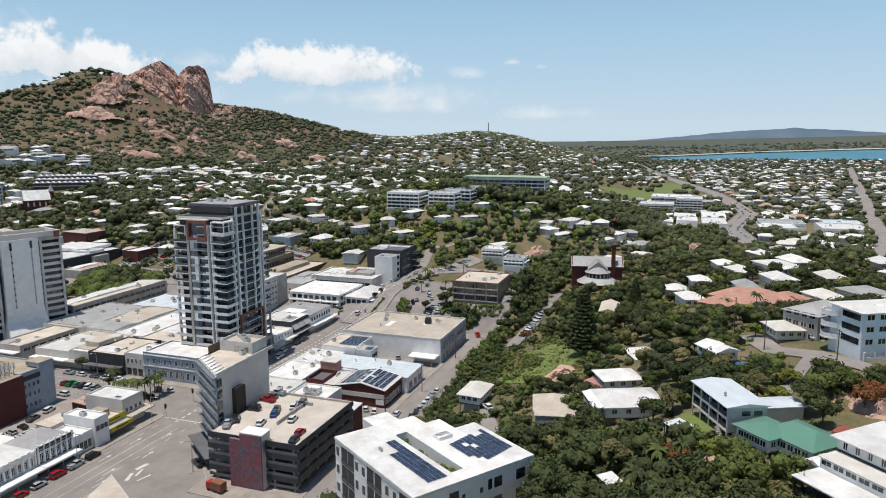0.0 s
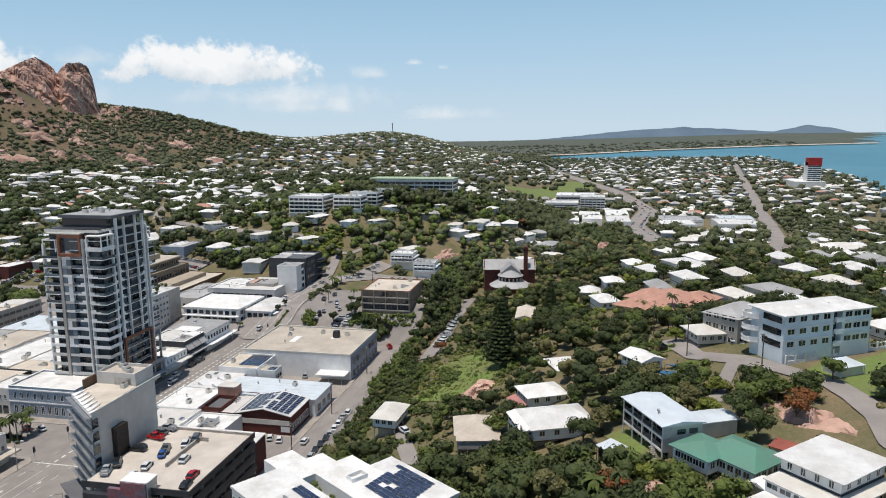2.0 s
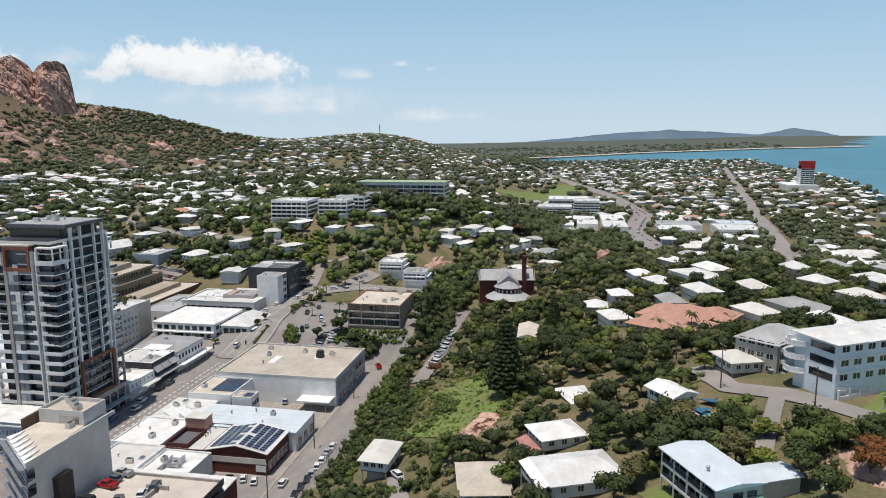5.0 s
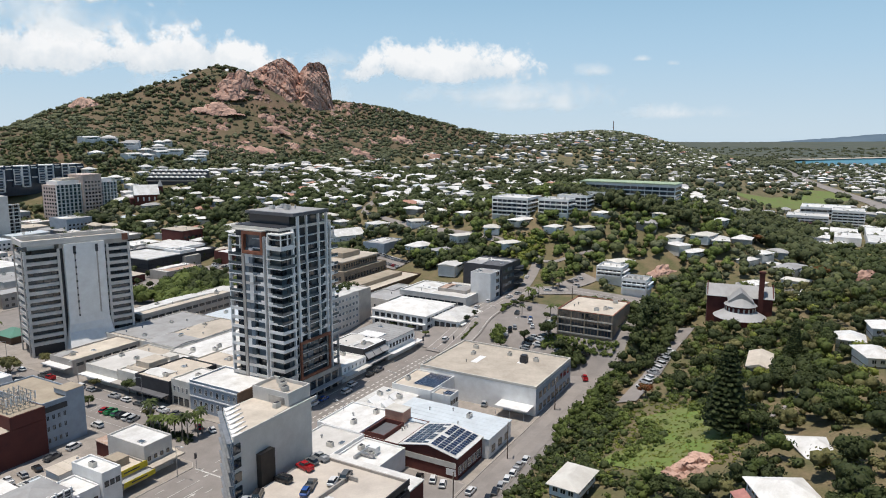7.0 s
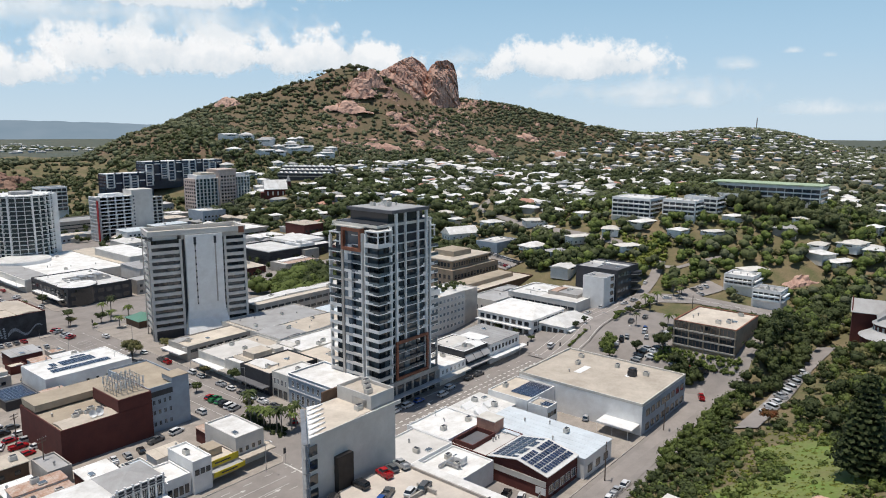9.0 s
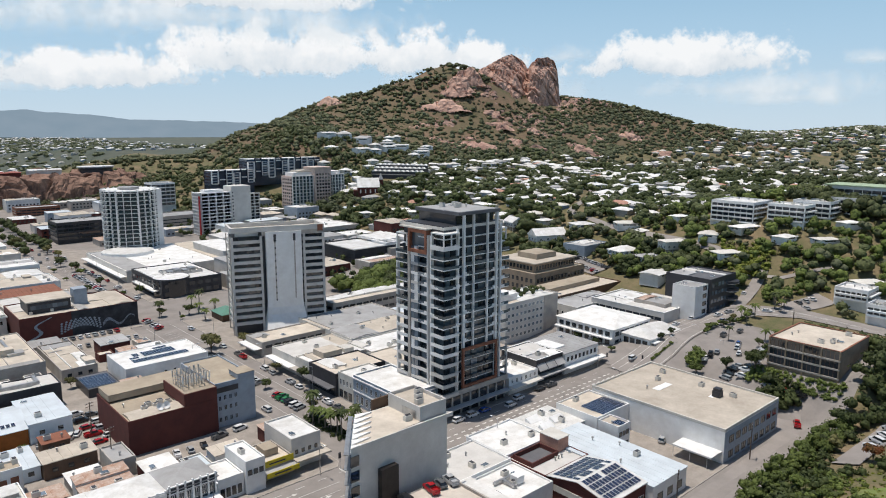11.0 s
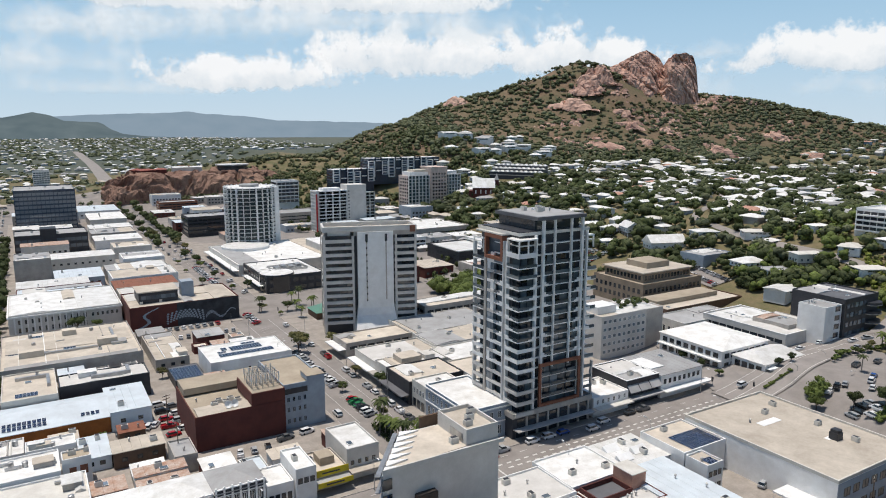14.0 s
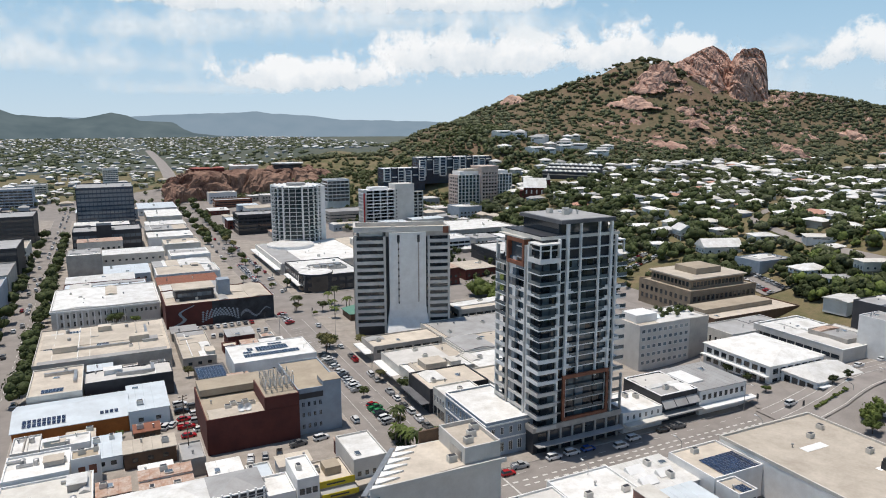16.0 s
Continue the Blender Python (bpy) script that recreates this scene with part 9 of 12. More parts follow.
def terracotta_villa():
    th = thing("tiled_villa", "large villa complex under terracotta tiled hip roofs", "villa", pose(46, -196, 23, 0, 0, -32))
    for x, y, w2, d2, h in [(0, 0, 13, 8, 7.4), (-9, -8, 8, 7, 6.6), (11, -7, 7, 6, 6.6), (2, 8, 8, 6, 7.0), (-12, 5, 7, 6, 6.8)]:
        part("wall", Geo().box(x - w2, x + w2, y - d2, y + d2, -4, h), M["ochre"], th)
        part("roof", Geo().hip(x - w2, x + w2, y - d2, y + d2, h, 2.7, 0.8, 0.1), M["terracotta"], th)
        ob = windows(th, 0, d2 - y, "S", x - w2 + 0.6, x + w2 - 0.6, 6, (0.8, 3.9), 1.3, 1.6, "white", "glass", 1)
    for x, y in ((-9, -15), (11, -12.6)):
        part("gable_vent", Geo().hip(x - 2, x + 2, y, y + 4, 7.2, 1.4, 0.2, 1.0), M["terracotta"], th)
    for k in range(8):
        part("verandah_post", Geo().box(-17 + k * 2.2, -16.8 + k * 2.2, -15.9, -15.7, -4, 6.5), M["white"], th)


terracotta_villa()


def brick_church():
    th = thing("brick_church", "dark brick church with grey slate roofs and a chimney tower", "church", pose(140, -127, 11, 0, 0, 100))
    part("nave", Geo().box(-13, 13, -4.5, 4.5, -6, 10.5), M["brick"], th)
    part("nave_roof", Geo().hip(-13, 13, -4.5, 4.5, 10.5, 4.6, 0.6, 1.0), M["grey_roof"], th)
    for s in (-1, 1):
        part("gable_wall", Geo().add([(s * 13.3, -5.2, 10.3), (s * 13.3, 5.2, 10.3), (s * 13.3, 0, 16), (s * 12.9, -5.2, 10.3), (s * 12.9, 5.2, 10.3), (s * 12.9, 0, 16)], [(0, 1, 2), (5, 4, 3), (0, 2, 5, 3), (1, 4, 5, 2), (0, 3, 4, 1)]), M["brick"], th)
    part("transept", Geo().box(-4.5, 4.5, -9, 12, -6, 10.2), M["brick"], th)
    part("transept_roof", Geo().hip(-4.5, 4.5, -9, 12, 10.2, 4.2, 0.6, 1.0), M["grey_roof"], th)
    n = 12
    arc = lambda r: [(r * math.cos(a), 10 + r * math.sin(a)) for a in np.linspace(-0.1 * math.pi, 1.1 * math.pi, n)]
    part("apse", Geo().prism(arc(6.0), -6, 8.6), M["brick"], th)
    part("aisle", Geo().prism(arc(10.0), -6, 3.6), M["brick"], th)
    for r, z, rise, rin in ((6.7, 8.6, 4.5, 0.5), (10.8, 3.6, 2.6, 6.2)):
        a, b = arc(r), arc(rin)
        part("apse_roof", Geo().add([(x, y, z) for x, y in a] + [(x, y, z + rise) for x, y in b], [(k, k + 1, n + k + 1, n + k) for k in range(n - 1)] + [tuple(range(n, 2 * n))]), M["grey_roof"], th, "pale grey conical slate roof")
    for k in range(1, n - 1):
        x, y = arc(6.06)[k]
        a = math.atan2(y - 10, x)
        ob = part("arched_window", Geo().box(-0.35, 0.35, -0.08, 0.08, 5.4, 7.8), M["offwhite"], th)
        ob.location, ob.rotation_euler = (x, y, 0), (0, 0, a + math.pi / 2)
    part("chimney_tower", Geo().box(-9.2, -7.2, 3.2, 5.2, -4, 21.5).box(-9.4, -7.0, 3.0, 5.4, 21.5, 22.3), M["brick"], th)


brick_church()


def solar_flats():
    th = thing("solar_flats", "white flats with banks of solar panels on a flat roof", "flats", pose(-111.5, -122.5, 12.3, 0, 0, -35.5))
    h = 16.0
    blocks = [(-10.4, 0.4, -13.4, 17.4), (0.4, 3.3, 10.5, 17.4), (0.4, 3.3, -13.4, -10.0), (-1.0, 5.4, 17.4, 22.4), (3.3, 5.4, -13.4, 17.4), (5.4, 9.2, -13.4, 17.0), (9.2, 13.0, -13.4, 12.0), (13.0, 18.4, -13.4, 6.0)]
    for x0, x1, y0, y1 in blocks:
        part("wall", Geo().box(x0, x1, y0, y1, -5, h - 0.5), M["white"], th)
        part("roof", Geo().box(x0 - (0.25 if x0 < -10 else 0), x1, y0 - (0.25 if y0 < -13 else 0), y1, h - 0.5, h), M["white_roof"], th)
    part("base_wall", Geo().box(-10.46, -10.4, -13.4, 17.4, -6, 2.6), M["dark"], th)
    part("slot_floor", Geo().box(0.4, 3.3, -10.0, 10.5, -5, h - 3.4), M["concrete"], th)
    global RNG
    RNG = np.random.default_rng(90)
    c = np.stack([RNG.uniform(0.9, 2.8, 26), RNG.uniform(-9.4, 9.9, 26), RNG.uniform(h - 2.8, h - 1.2, 26)], 1)
    pts, quads = leaf_cloud(c, np.full((26, 3), 0.8), 60, 0.18)
    part("slot_planting", quick_mesh("slot_planting", pts, quads, M["leaf"]), None, th)
    me = kit("solar", panel_mesh)
    for i in range(4):
        for k in range(11 if i < 2 else 8):
            put(th, "solar_panel", me, -1.6 - i * 1.12, -10.0 + k * 1.75, h + 0.02)
    for i in range(9):
        for k in range(6):
            if (i, k) not in ((0, 0), (0, 1), (1, 0), (3, 3), (2, 4), (6, 5), (7, 5)):
                put(th, "solar_panel", me, 7.6 + i * 1.12, -9.6 + k * 1.75 + 0.25 * i, h + 0.02)
    part("roof_hatch", Geo().ring(6.3, 9.8, 2.4, 4.6, h, h + 0.8, 0.15), M["white"], th)
    part("vent_hood", Geo().box(-6.1, -5.7, 5.2, 6.4, h, h + 0.7), M["metal"], th)
    for z in (3.3, 7.4, 11.4):
        for q in (1.2, 9.6, 12.4, 21.6, 24.4):
            windows(th, 10.4, 13.4, "W", -17.4 + q - 0.01, -17.4 + q + 0.01, 1, (z + 0.6,), 1.5, 2.2, "white", "glass")
        for q in (4.2, 7.0, 15.2, 18.2, 27.4, 30.0):
            # flat dark sheet: shade of a recessed balcony put into the colour
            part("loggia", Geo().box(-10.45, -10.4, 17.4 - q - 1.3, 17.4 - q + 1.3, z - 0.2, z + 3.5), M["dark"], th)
            part("balustrade", Geo().box(-10.56, -10.46, 17.4 - q - 1.3, 17.4 - q + 1.3, z - 0.2, z + 0.8), M["glass"], th)
        for q, w in ((3.0, 2.2), (9.0, 2.4), (11.2, 1.0), (15.5, 1.0), (17.6, 1.2), (19.6, 2.2), (25.4, 2.6)):
            windows(th, 18.4, 13.4, "S", -10.4 + q - 0.01, -10.4 + q + 0.01, 1, (z + 0.4,), w, 2.4 if w > 1.1 else 1.3, "white", "glass")


solar_flats()

# ---- the spread-out suburb ----
SRNG = random.Random(77)
ROADCUT = []
for label, pts, w, lift in ROADS:
    for (xa, ya), (xb, yb) in zip(pts, pts[1:]):
        n = max(1, int(math.hypot(xb - xa, yb - ya) / 12))
        ROADCUT += [(xa + (xb - xa) * k / n, ya + (yb - ya) * k / n, w / 2 + 3) for k in range(n)]
ROADCUT = np.array(ROADCUT)
BIG = np.array([(233, 378, 24), (300, 416, 38), (250, 350, 16), (250, 26, 26), (262, -10, 34), (300, -44, 46), (575, -155, 40), (435, -160, 20), (436, -174, 20), (410, -194, 24), (469, -196, 26), (485, -170, 18), (620, -154, 28), (428, -272, 62), (194, -56, 16), (182, -72, 14), (219, 518, 55), (157, 511, 30), (195, 438, 42), (137, 87, 32), (132, 56, 30), (146, -5, 20), (122, 11, 24), (112, 35, 22), (995, -500, 45), (128, 315, 48), (96, 215, 48), (100, 455, 45), (216, -74, 24), (240, -178, 18), (700, -80, 52), (780, -122, 60), (880, -148, 58), (980, -150, 52), (140, -127, 22), (46, -196, 28), (126, -214, 14), (193, 126, 24), (191, 94, 26), (206, 171, 17), (188, 65, 17), (200, 41, 15)])


def clear(x, y, extra=0.0):
    d = np.hypot(ROADCUT[:, 0] - x, ROADCUT[:, 1] - y)
    if (d < ROADCUT[:, 2] + extra).any():
        return False
    return not (np.hypot(BIG[:, 0] - x, BIG[:, 1] - y) < BIG[:, 2]).any()


def suburb_proto(k, w, d, eave, rise, wall, roof, top):
    th = thing("suburban_house", {"white_roof": "white-roofed timber house among trees", "grey_roof": "grey-roofed house among trees", "pale_blue_roof": "house with a pale blue iron roof", "terracotta": "house with a red tiled roof", "offwhite": "low house under a cream iron roof"}[roof], "house", pose(0, 0, -140))
    w2, d2 = w / 2, d / 2
    part("wall", Geo().box(-w2, w2, -d2, d2, -3, eave), M[wall], th)
    part("roof", Geo().hip(-w2, w2, -d2, d2, eave, rise, 0.7, {"hip": 0.0, "half": 0.4, "gable": 1.0}[top]), M[roof], th)
    windows(th, w2, d2, "S", -w2 + 0.5, w2 - 0.5, 1, (eave - 2.0,), w * 0.6, 1.2, "white", "glass", 3)
    if k % 2:
        windows(th, w2, d2, "W", -d2 + 0.5, d2 - 0.5, 1, (eave - 2.0,), d * 0.5, 1.2, "white", "glass", 2)
    return th


SUB = [suburb_proto(0, 13, 10, 4.6, 2.0, "white", "white_roof", "hip"), suburb_proto(1, 16, 9, 3.6, 1.8, "offwhite", "white_roof", "half"), suburb_proto(2, 11, 9, 5.4, 2.2, "offwhite", "white_roof", "hip"), suburb_proto(3, 18, 10, 5.8, 1.6, "white", "grey_roof", "half"),
       suburb_proto(4, 12, 11, 3.6, 2.4, "light_blue", "pale_blue_roof", "hip"), suburb_proto(5, 12, 9, 3.4, 2.2, "offwhite", "terracotta", "hip"), suburb_proto(6, 20, 11, 6.4, 1.2, "white", "white_roof", "gable"), suburb_proto(7, 14, 10, 4.0, 1.6, "white", "offwhite", "half")]
placed = []


def near(x, y, r):
    return any((x - a) ** 2 + (y - b) ** 2 < r * r for a, b in placed)


def wooded(x, y):
    """The wood above the wards and the bank over the main road, free of houses."""
    return (285 < x < 548 and -152 < y < -86) or (165 < x < 374 and -207 < y < -150)


tries = 0
while len(placed) < 165 and tries < 12000:
    tries += 1
    x, y = SRNG.uniform(165, 520), SRNG.uniform(-330, 470)
    z = ground_z(x, y)
    if (z > 52 and x > 300 and y > 330) or (x < 180 and y > 100) or (z > 66) or (170 < x < 420 and -230 < y < -95 and SRNG.random() < 0.6) or (x < 235 and -130 < y < 10) or wooded(x, y):
        continue
    if near(x, y, 19) or not clear(x, y, 6):
        continue
    placed.append((x, y))
    k = SRNG.choices(range(8), (5, 4, 4, 3, 2, 1, 2, 2))[0]
    s = SRNG.uniform(0.8, 1.08)
    copy_thing(SUB[k], pose(x, y, z + 0.3, 0, 0, SRNG.choice([0, 90, 0, 90, 20, 70]) - 20 + SRNG.uniform(-8, 8)) @ Matrix.Diagonal((s, s, s * 0.72, 1)))["group"] = "suburban houses"
# houses that climb the foot of the rock hill
for x, y in [(298, 549), (320, 548), (344, 545), (360, 560), (412, 578), (430, 585), (396, 560), (396, 534), (380, 540), (314, 502), (335, 505), (384, 492), (306, 470), (270, 470), (420, 520), (445, 540), (350, 525), (365, 520), (285, 520), (405, 505), (330, 560), (262, 500)]:
    copy_thing(SUB[SRNG.choice([0, 2, 3, 6])], pose(x, y, ground_z(x, y) + 0.6, 0, 0, SRNG.uniform(-40, 10)))["group"] = "hillside houses"


# buildings behind the civic building
for name, label, x, y, w, d, turn, eave, rise, wall, roof, top in (
        ("chapel_hall", "white hall with a steep white gabled roof", 193, 126, 22, 11, -20, 4.0, 4.2, "white", "white_roof", "gable"),
        ("chapel_hall", "small white gabled hall beside trees", 206, 167, 13, 9, 70, 3.6, 3.4, "white", "white_roof", "gable"),
        ("bungalow", "low white-roofed bungalow beside a car park", 203, 180, 15, 9, 10, 2.8, 1.8, "white", "white_roof", "hip"),
        ("bungalow", "white-roofed bungalow with a hipped roof on the bank", 188, 65, 15, 10, -15, 2.8, 2.4, "white", "white_roof", "hip"),
        ("bungalow", "low cream-roofed flats with shaded windows", 200, 41, 14, 8, -25, 4.6, 1.0, "offwhite", "offwhite", "half")):
    house(name, label, x, y, w, d, turn, eave, rise, wall, roof, None, top, 1.2)
    placed.append((x, y))
t, w, d = B("bank_office", "blue-grey office with a flat grey roof", 179, 203, 86, 102, 5.5, "blue_grey", "grey_roof", z0=15, units=3, deep=6)
for x, y in [(227, 89), (217, 75), (216, 28), (224, -10), (233, -27), (226, 13), (254, -31), (270, -66), (250, -78), (322, 104), (315, 84), (326, 132), (240, 60), (200, 10), (210, -56), (288, -98), (263, -102), (242, -90), (252, -119), (266, -125), (257, -134), (253, -150), (210, -126), (178, -153)]:
    placed.append((x, y))
    s = SRNG.uniform(0.7, 0.95)
    copy_thing(SUB[SRNG.choice([0, 1, 2, 7])], pose(x, y, ground_z(x, y) + 0.4, 0, 0, SRNG.uniform(-40, 30)) @ Matrix.Diagonal((s * 1.1, s * 1.1, s * 0.75, 1)))["group"] = "hillside houses"


HOUSES = set()


def far_houses(name, label, n, x0, x1, y0, y1, gap, ok, mats=("white_roof", "offwhite", "grey_roof", "terracotta"), weights=(4, 3, 3, 0.8)):
    """Houses too far to count, as one mass: walls and hipped roofs."""
    rs = np.random.default_rng(n)
    g, cells, made = Geo(), set(), 0
    for _ in range(n * 6):
        if made >= n:
            break
        x, y = rs.uniform(x0, x1), rs.uniform(y0, y1)
        key = (int(x / gap), int(y / gap))
        if key in cells or not ok(x, y) or not clear(x, y, 3):
            continue
        cells.add(key)
        z = ground_z(x, y)
        far = max(1.0, math.hypot(x - CX, y - CY) / 3600)
        w, d, e = rs.uniform(4.2, 7.2) * far, rs.uniform(3.6, 5.4) * far, rs.uniform(2.4, 4.2) * min(far, 1.3)
        m = int(rs.choice(len(mats), p=np.array(weights) / sum(weights)))
        if rs.random() < 0.5:
            w, d = d, w
        g.box(x - w, x + w, y - d, y + d, z - 3, z + e, len(mats) + int(rs.integers(3)))
        g.hip(x - w, x + w, y - d, y + d, z + e, rs.uniform(1.2, 2.4), 0.7, rs.choice([0.0, 0.4]), mat=m)
        HOUSES.update((int(x // 5) + i, int(y // 5) + k) for i in (-1, 0, 1) for k in (-1, 0, 1))
        made += 1
    return tagged(new(name, g.mesh(name, [M[m] for m in mats] + [M["offwhite"], M["concrete"], M["blue_grey"]])), label, "houses", "", "stuff")


def valley_ok(x, y):
    z = ground_z(x, y)
    if x < 520 and -330 < y < 470:
        return False
    return not (z > 50 and y > 250 and x < 1250) and float(shore(np.array(x), np.array(y))) < 0.05


far_houses("far_suburb", "white-roofed houses packed between the garden trees", 330, 215, 560, -330, 470, 15, lambda x, y: not near(x, y, 15) and not (ground_z(x, y) > 50 and y > 330) and not (x < 240 and -130 < y < 10) and not wooded(x, y), weights=(6, 3, 2, 0.6))
far_houses("far_suburb", "far white-roofed houses of the valley", 560, 500, 1500, -560, 480, 24, valley_ok, weights=(4, 3, 4, 0.5))
far_houses("far_suburb", "houses along the coast plain", 500, 160, 2250, -760, -100, 30, lambda x, y: valley_ok(x, y) and y < -100)
far_houses("far_suburb", "houses crowding the far mast hill", 300, 1180, 1800, 60, 520, 26, lambda x, y: float(land(x, y)) > 30)
far_houses("far_suburb", "houses beyond the saddle", 120, 1000, 1700, 300, 480, 30, lambda x, y: float(land(x, y)) < 75)
far_houses("far_plain_town", "pale roofs scattered over the far plain", 2300, -1500, 1000, 700, 4400, 34, lambda x, y: (abs(x - 40) > 150 or y > 900) and not (float(land(x, y)) > 14 and y < 1400), ("white_roof", "grey_roof", "offwhite"), (5, 3, 2))
far_houses("far_town_blocks", "low pale buildings at the far end of town", 260, -700, 60, 640, 1500, 30, lambda x, y: not (-40 < x < 150 and y < 800), ("white_roof", "grey_roof", "beige_roof"), (5, 3, 2))
far_houses("far_town_blocks", "low roofs between the towers", 60, 60, 170, 172, 480, 22, lambda x, y: True, ("white_roof", "beige_roof", "grey_roof"), (4, 3, 2))
far_houses("far_town_blocks", "low roofs along the avenue", 90, -330, -170, 60, 700, 22, lambda x, y: x < -216, ("white_roof", "beige_roof", "grey_roof"), (4, 3, 2))


# trees of the suburb and far country, as masses
def sub_ok(x, y):
    d = np.ones(len(x), bool)
    for a, b, c in ROADCUT:
        d &= (x - a) ** 2 + (y - b) ** 2 > (c - 1) ** 2
    for a, b, c in BIG:
        d &= (x - a) ** 2 + (y - b) ** 2 > (c * 0.75) ** 2
    for a, b in placed:
        d &= (x - a) ** 2 + (y - b) ** 2 > 42
    d &= np.array([(int(a // 5), int(b // 5)) not in HOUSES for a, b in zip(x, y)])
    return d & (shore(x, y) < 0.05)


RNG = np.random.default_rng(50)
_x, _y = RNG.uniform(160, 640, 5600), RNG.uniform(-430, 520, 5600)
_m = sub_ok(_x, _y) & ~((_x < 172) & (_y > 60)) & ~((_x < 175) & (_y > -100)) & ~((land(_x, _y) > 60) & (_y > 330))
SUBTREES = (_x[_m], _y[_m])
_x, _y = RNG.uniform(560, 2250, 6400), RNG.uniform(-740, 500, 6400)
_m = sub_ok(_x, _y) & ~((_x < 640) & (_y > -430)) & ~((land(_x, _y) > 60) & (_y > 250) & (_x < 1250))
FARTREES = (_x[_m], _y[_m])

# ---- trees ----
def tree_proto(name, label, mat, h, spread, lobes, per, size, seed, trunk=0.28):
    global RNG
    RNG = np.random.default_rng(seed)
    rng = random.Random(seed)
    th = thing(name, label, "tree", pose(0, 0, -120))
    g = Geo().tube(0, 0, -1.2, h * 0.45, trunk, trunk * 0.6, 7)
    cs, rs = [], []
    for k in range(lobes):
        a = 2 * math.pi * k / lobes + rng.uniform(-0.4, 0.4)
        q = spread * rng.uniform(0.25, 0.68) * (1 if k else 0)
        c = (q * math.cos(a), q * math.sin(a), h * rng.uniform(0.5, 0.82))
        r = spread * rng.uniform(0.34, 0.52)
        cs.append(c)
        rs.append((r, r, r * rng.uniform(0.65, 0.85)))
        z0 = h * 0.3
        g.tube(0, 0, z0, c[2], trunk * 0.4, trunk * 0.15, 5, lean=(c[0], c[1]))
    part("trunk", g, M["bark"], th)
    pts, quads = leaf_cloud(cs, rs, per, size, core=0.72)
    part("crown", quick_mesh("crown", pts, quads, M[mat]), None, th)
    return th


PROTO = [
    tree_proto("tree", "broad dark green fig tree with a dense crown", "leaf_dark", 8.5, 4.6, 11, 85, 0.30, 1),
    tree_proto("tree", "rounded mid-green garden tree", "leaf", 7.0, 3.8, 10, 76, 0.27, 2),
    tree_proto("tree", "loose olive-green gum tree", "leaf_olive", 9.0, 4.0, 10, 80, 0.27, 3),
    tree_proto("tree", "tall dark green mango tree", "leaf_dark", 10.0, 4.4, 12, 80, 0.30, 4),
    tree_proto("tree", "low bright green shrubby tree", "leaf", 4.6, 3.0, 8, 72, 0.24, 5, 0.16),
    tree_proto("flame_tree", "flame tree with orange-red flowers", "leaf_red", 6.5, 4.2, 9, 90, 0.26, 6),
    tree_proto("tree", "bright yellow-green spreading tree", "leaf_light", 6.4, 4.0, 10, 85, 0.27, 9),
    tree_proto("tree", "sparse olive bush tree", "leaf_olive", 5.0, 3.0, 8, 60, 0.30, 8, 0.16),
]


def palm_proto(seed, h):
    rng = random.Random(seed)
    th = thing("palm_tree", "slender palm with drooping fronds", "palm", pose(0, 0, -120))
    part("trunk", Geo().tube(0, 0, -0.8, h, 0.24, 0.15, 7), M["palm_bark"], th)
    g = Geo()
    for k in range(17):
        a, up = 2 * math.pi * k / 17 + rng.uniform(-0.15, 0.15), rng.uniform(0.2, 1.3)
        c, s = math.cos(a), math.sin(a)
        L, pts, n = rng.uniform(2.2, 2.9), [], 6
        for j in range(n + 1):
            t = j / n
            q, z = L * t, h + up * L * t * 0.9 - 1.5 * L * t * t * 0.75
            w = 0.42 * math.sin(math.pi * (0.12 + 0.88 * t)) + 0.02
            pts += [(q * c - w * s, q * s + w * c, z - 0.15 * w), (q * c, q * s, z + 0.12), (q * c + w * s, q * s - w * c, z - 0.15 * w)]
        g.add(pts, [(3 * j + e, 3 * j + 1 + e, 3 * j + 4 + e, 3 * j + 3 + e) for j in range(n) for e in (0, 1)])
    part("fronds", g, M["leaf_dark" if seed % 2 else "leaf"], th)
    return th


PALMS = [palm_proto(1, 7.5), palm_proto(2, 5.5)]
SILVER = palm_proto(3, 3.0)
tagged(SILVER, "low silver-grey fan palm", "palm")
SILVER.children[1].data.materials[0] = M["leaf_silver"]


def pine_proto():
    global RNG
    RNG = np.random.default_rng(20)
    th = thing("norfolk_pine", "tall dark conical pine in tiers", "tree", pose(0, 0, -120))
    part("trunk", Geo().tube(0, 0, -1, 19, 0.35, 0.06, 7), M["bark"], th)
    cs, rs = [], []
    for i in range(17):
        z = 2.5 + i * 1.0
        q = 4.9 * (1 - (z - 2) / 18.5) ** 0.8 + 0.3
        for k in range(8):
            a = 2 * math.pi * (k + 0.5 * (i % 2)) / 8
            cs.append((q * 0.6 * math.cos(a), q * 0.6 * math.sin(a), z))
            rs.append((q * 0.46, q * 0.46, 0.55))
    pts, quads = leaf_cloud(cs, rs, 22, 0.32, core=0.85)
    part("crown", quick_mesh("crown", pts, quads, M["leaf_dark"]), None, th)
    return th


PINE = pine_proto()
TRNG = random.Random(21)


def plant(proto, x, y, s=1.0, z=None, group="trees"):
    zz = ground_z(x, y) if z is None else z
    copy_thing(proto, pose(x, y, zz - 0.1, 0, 0, TRNG.uniform(0, 360)) @ Matrix.Diagonal((s * TRNG.uniform(0.9, 1.1), s * TRNG.uniform(0.9, 1.1), s * TRNG.uniform(0.85, 1.1), 1)))["group"] = group


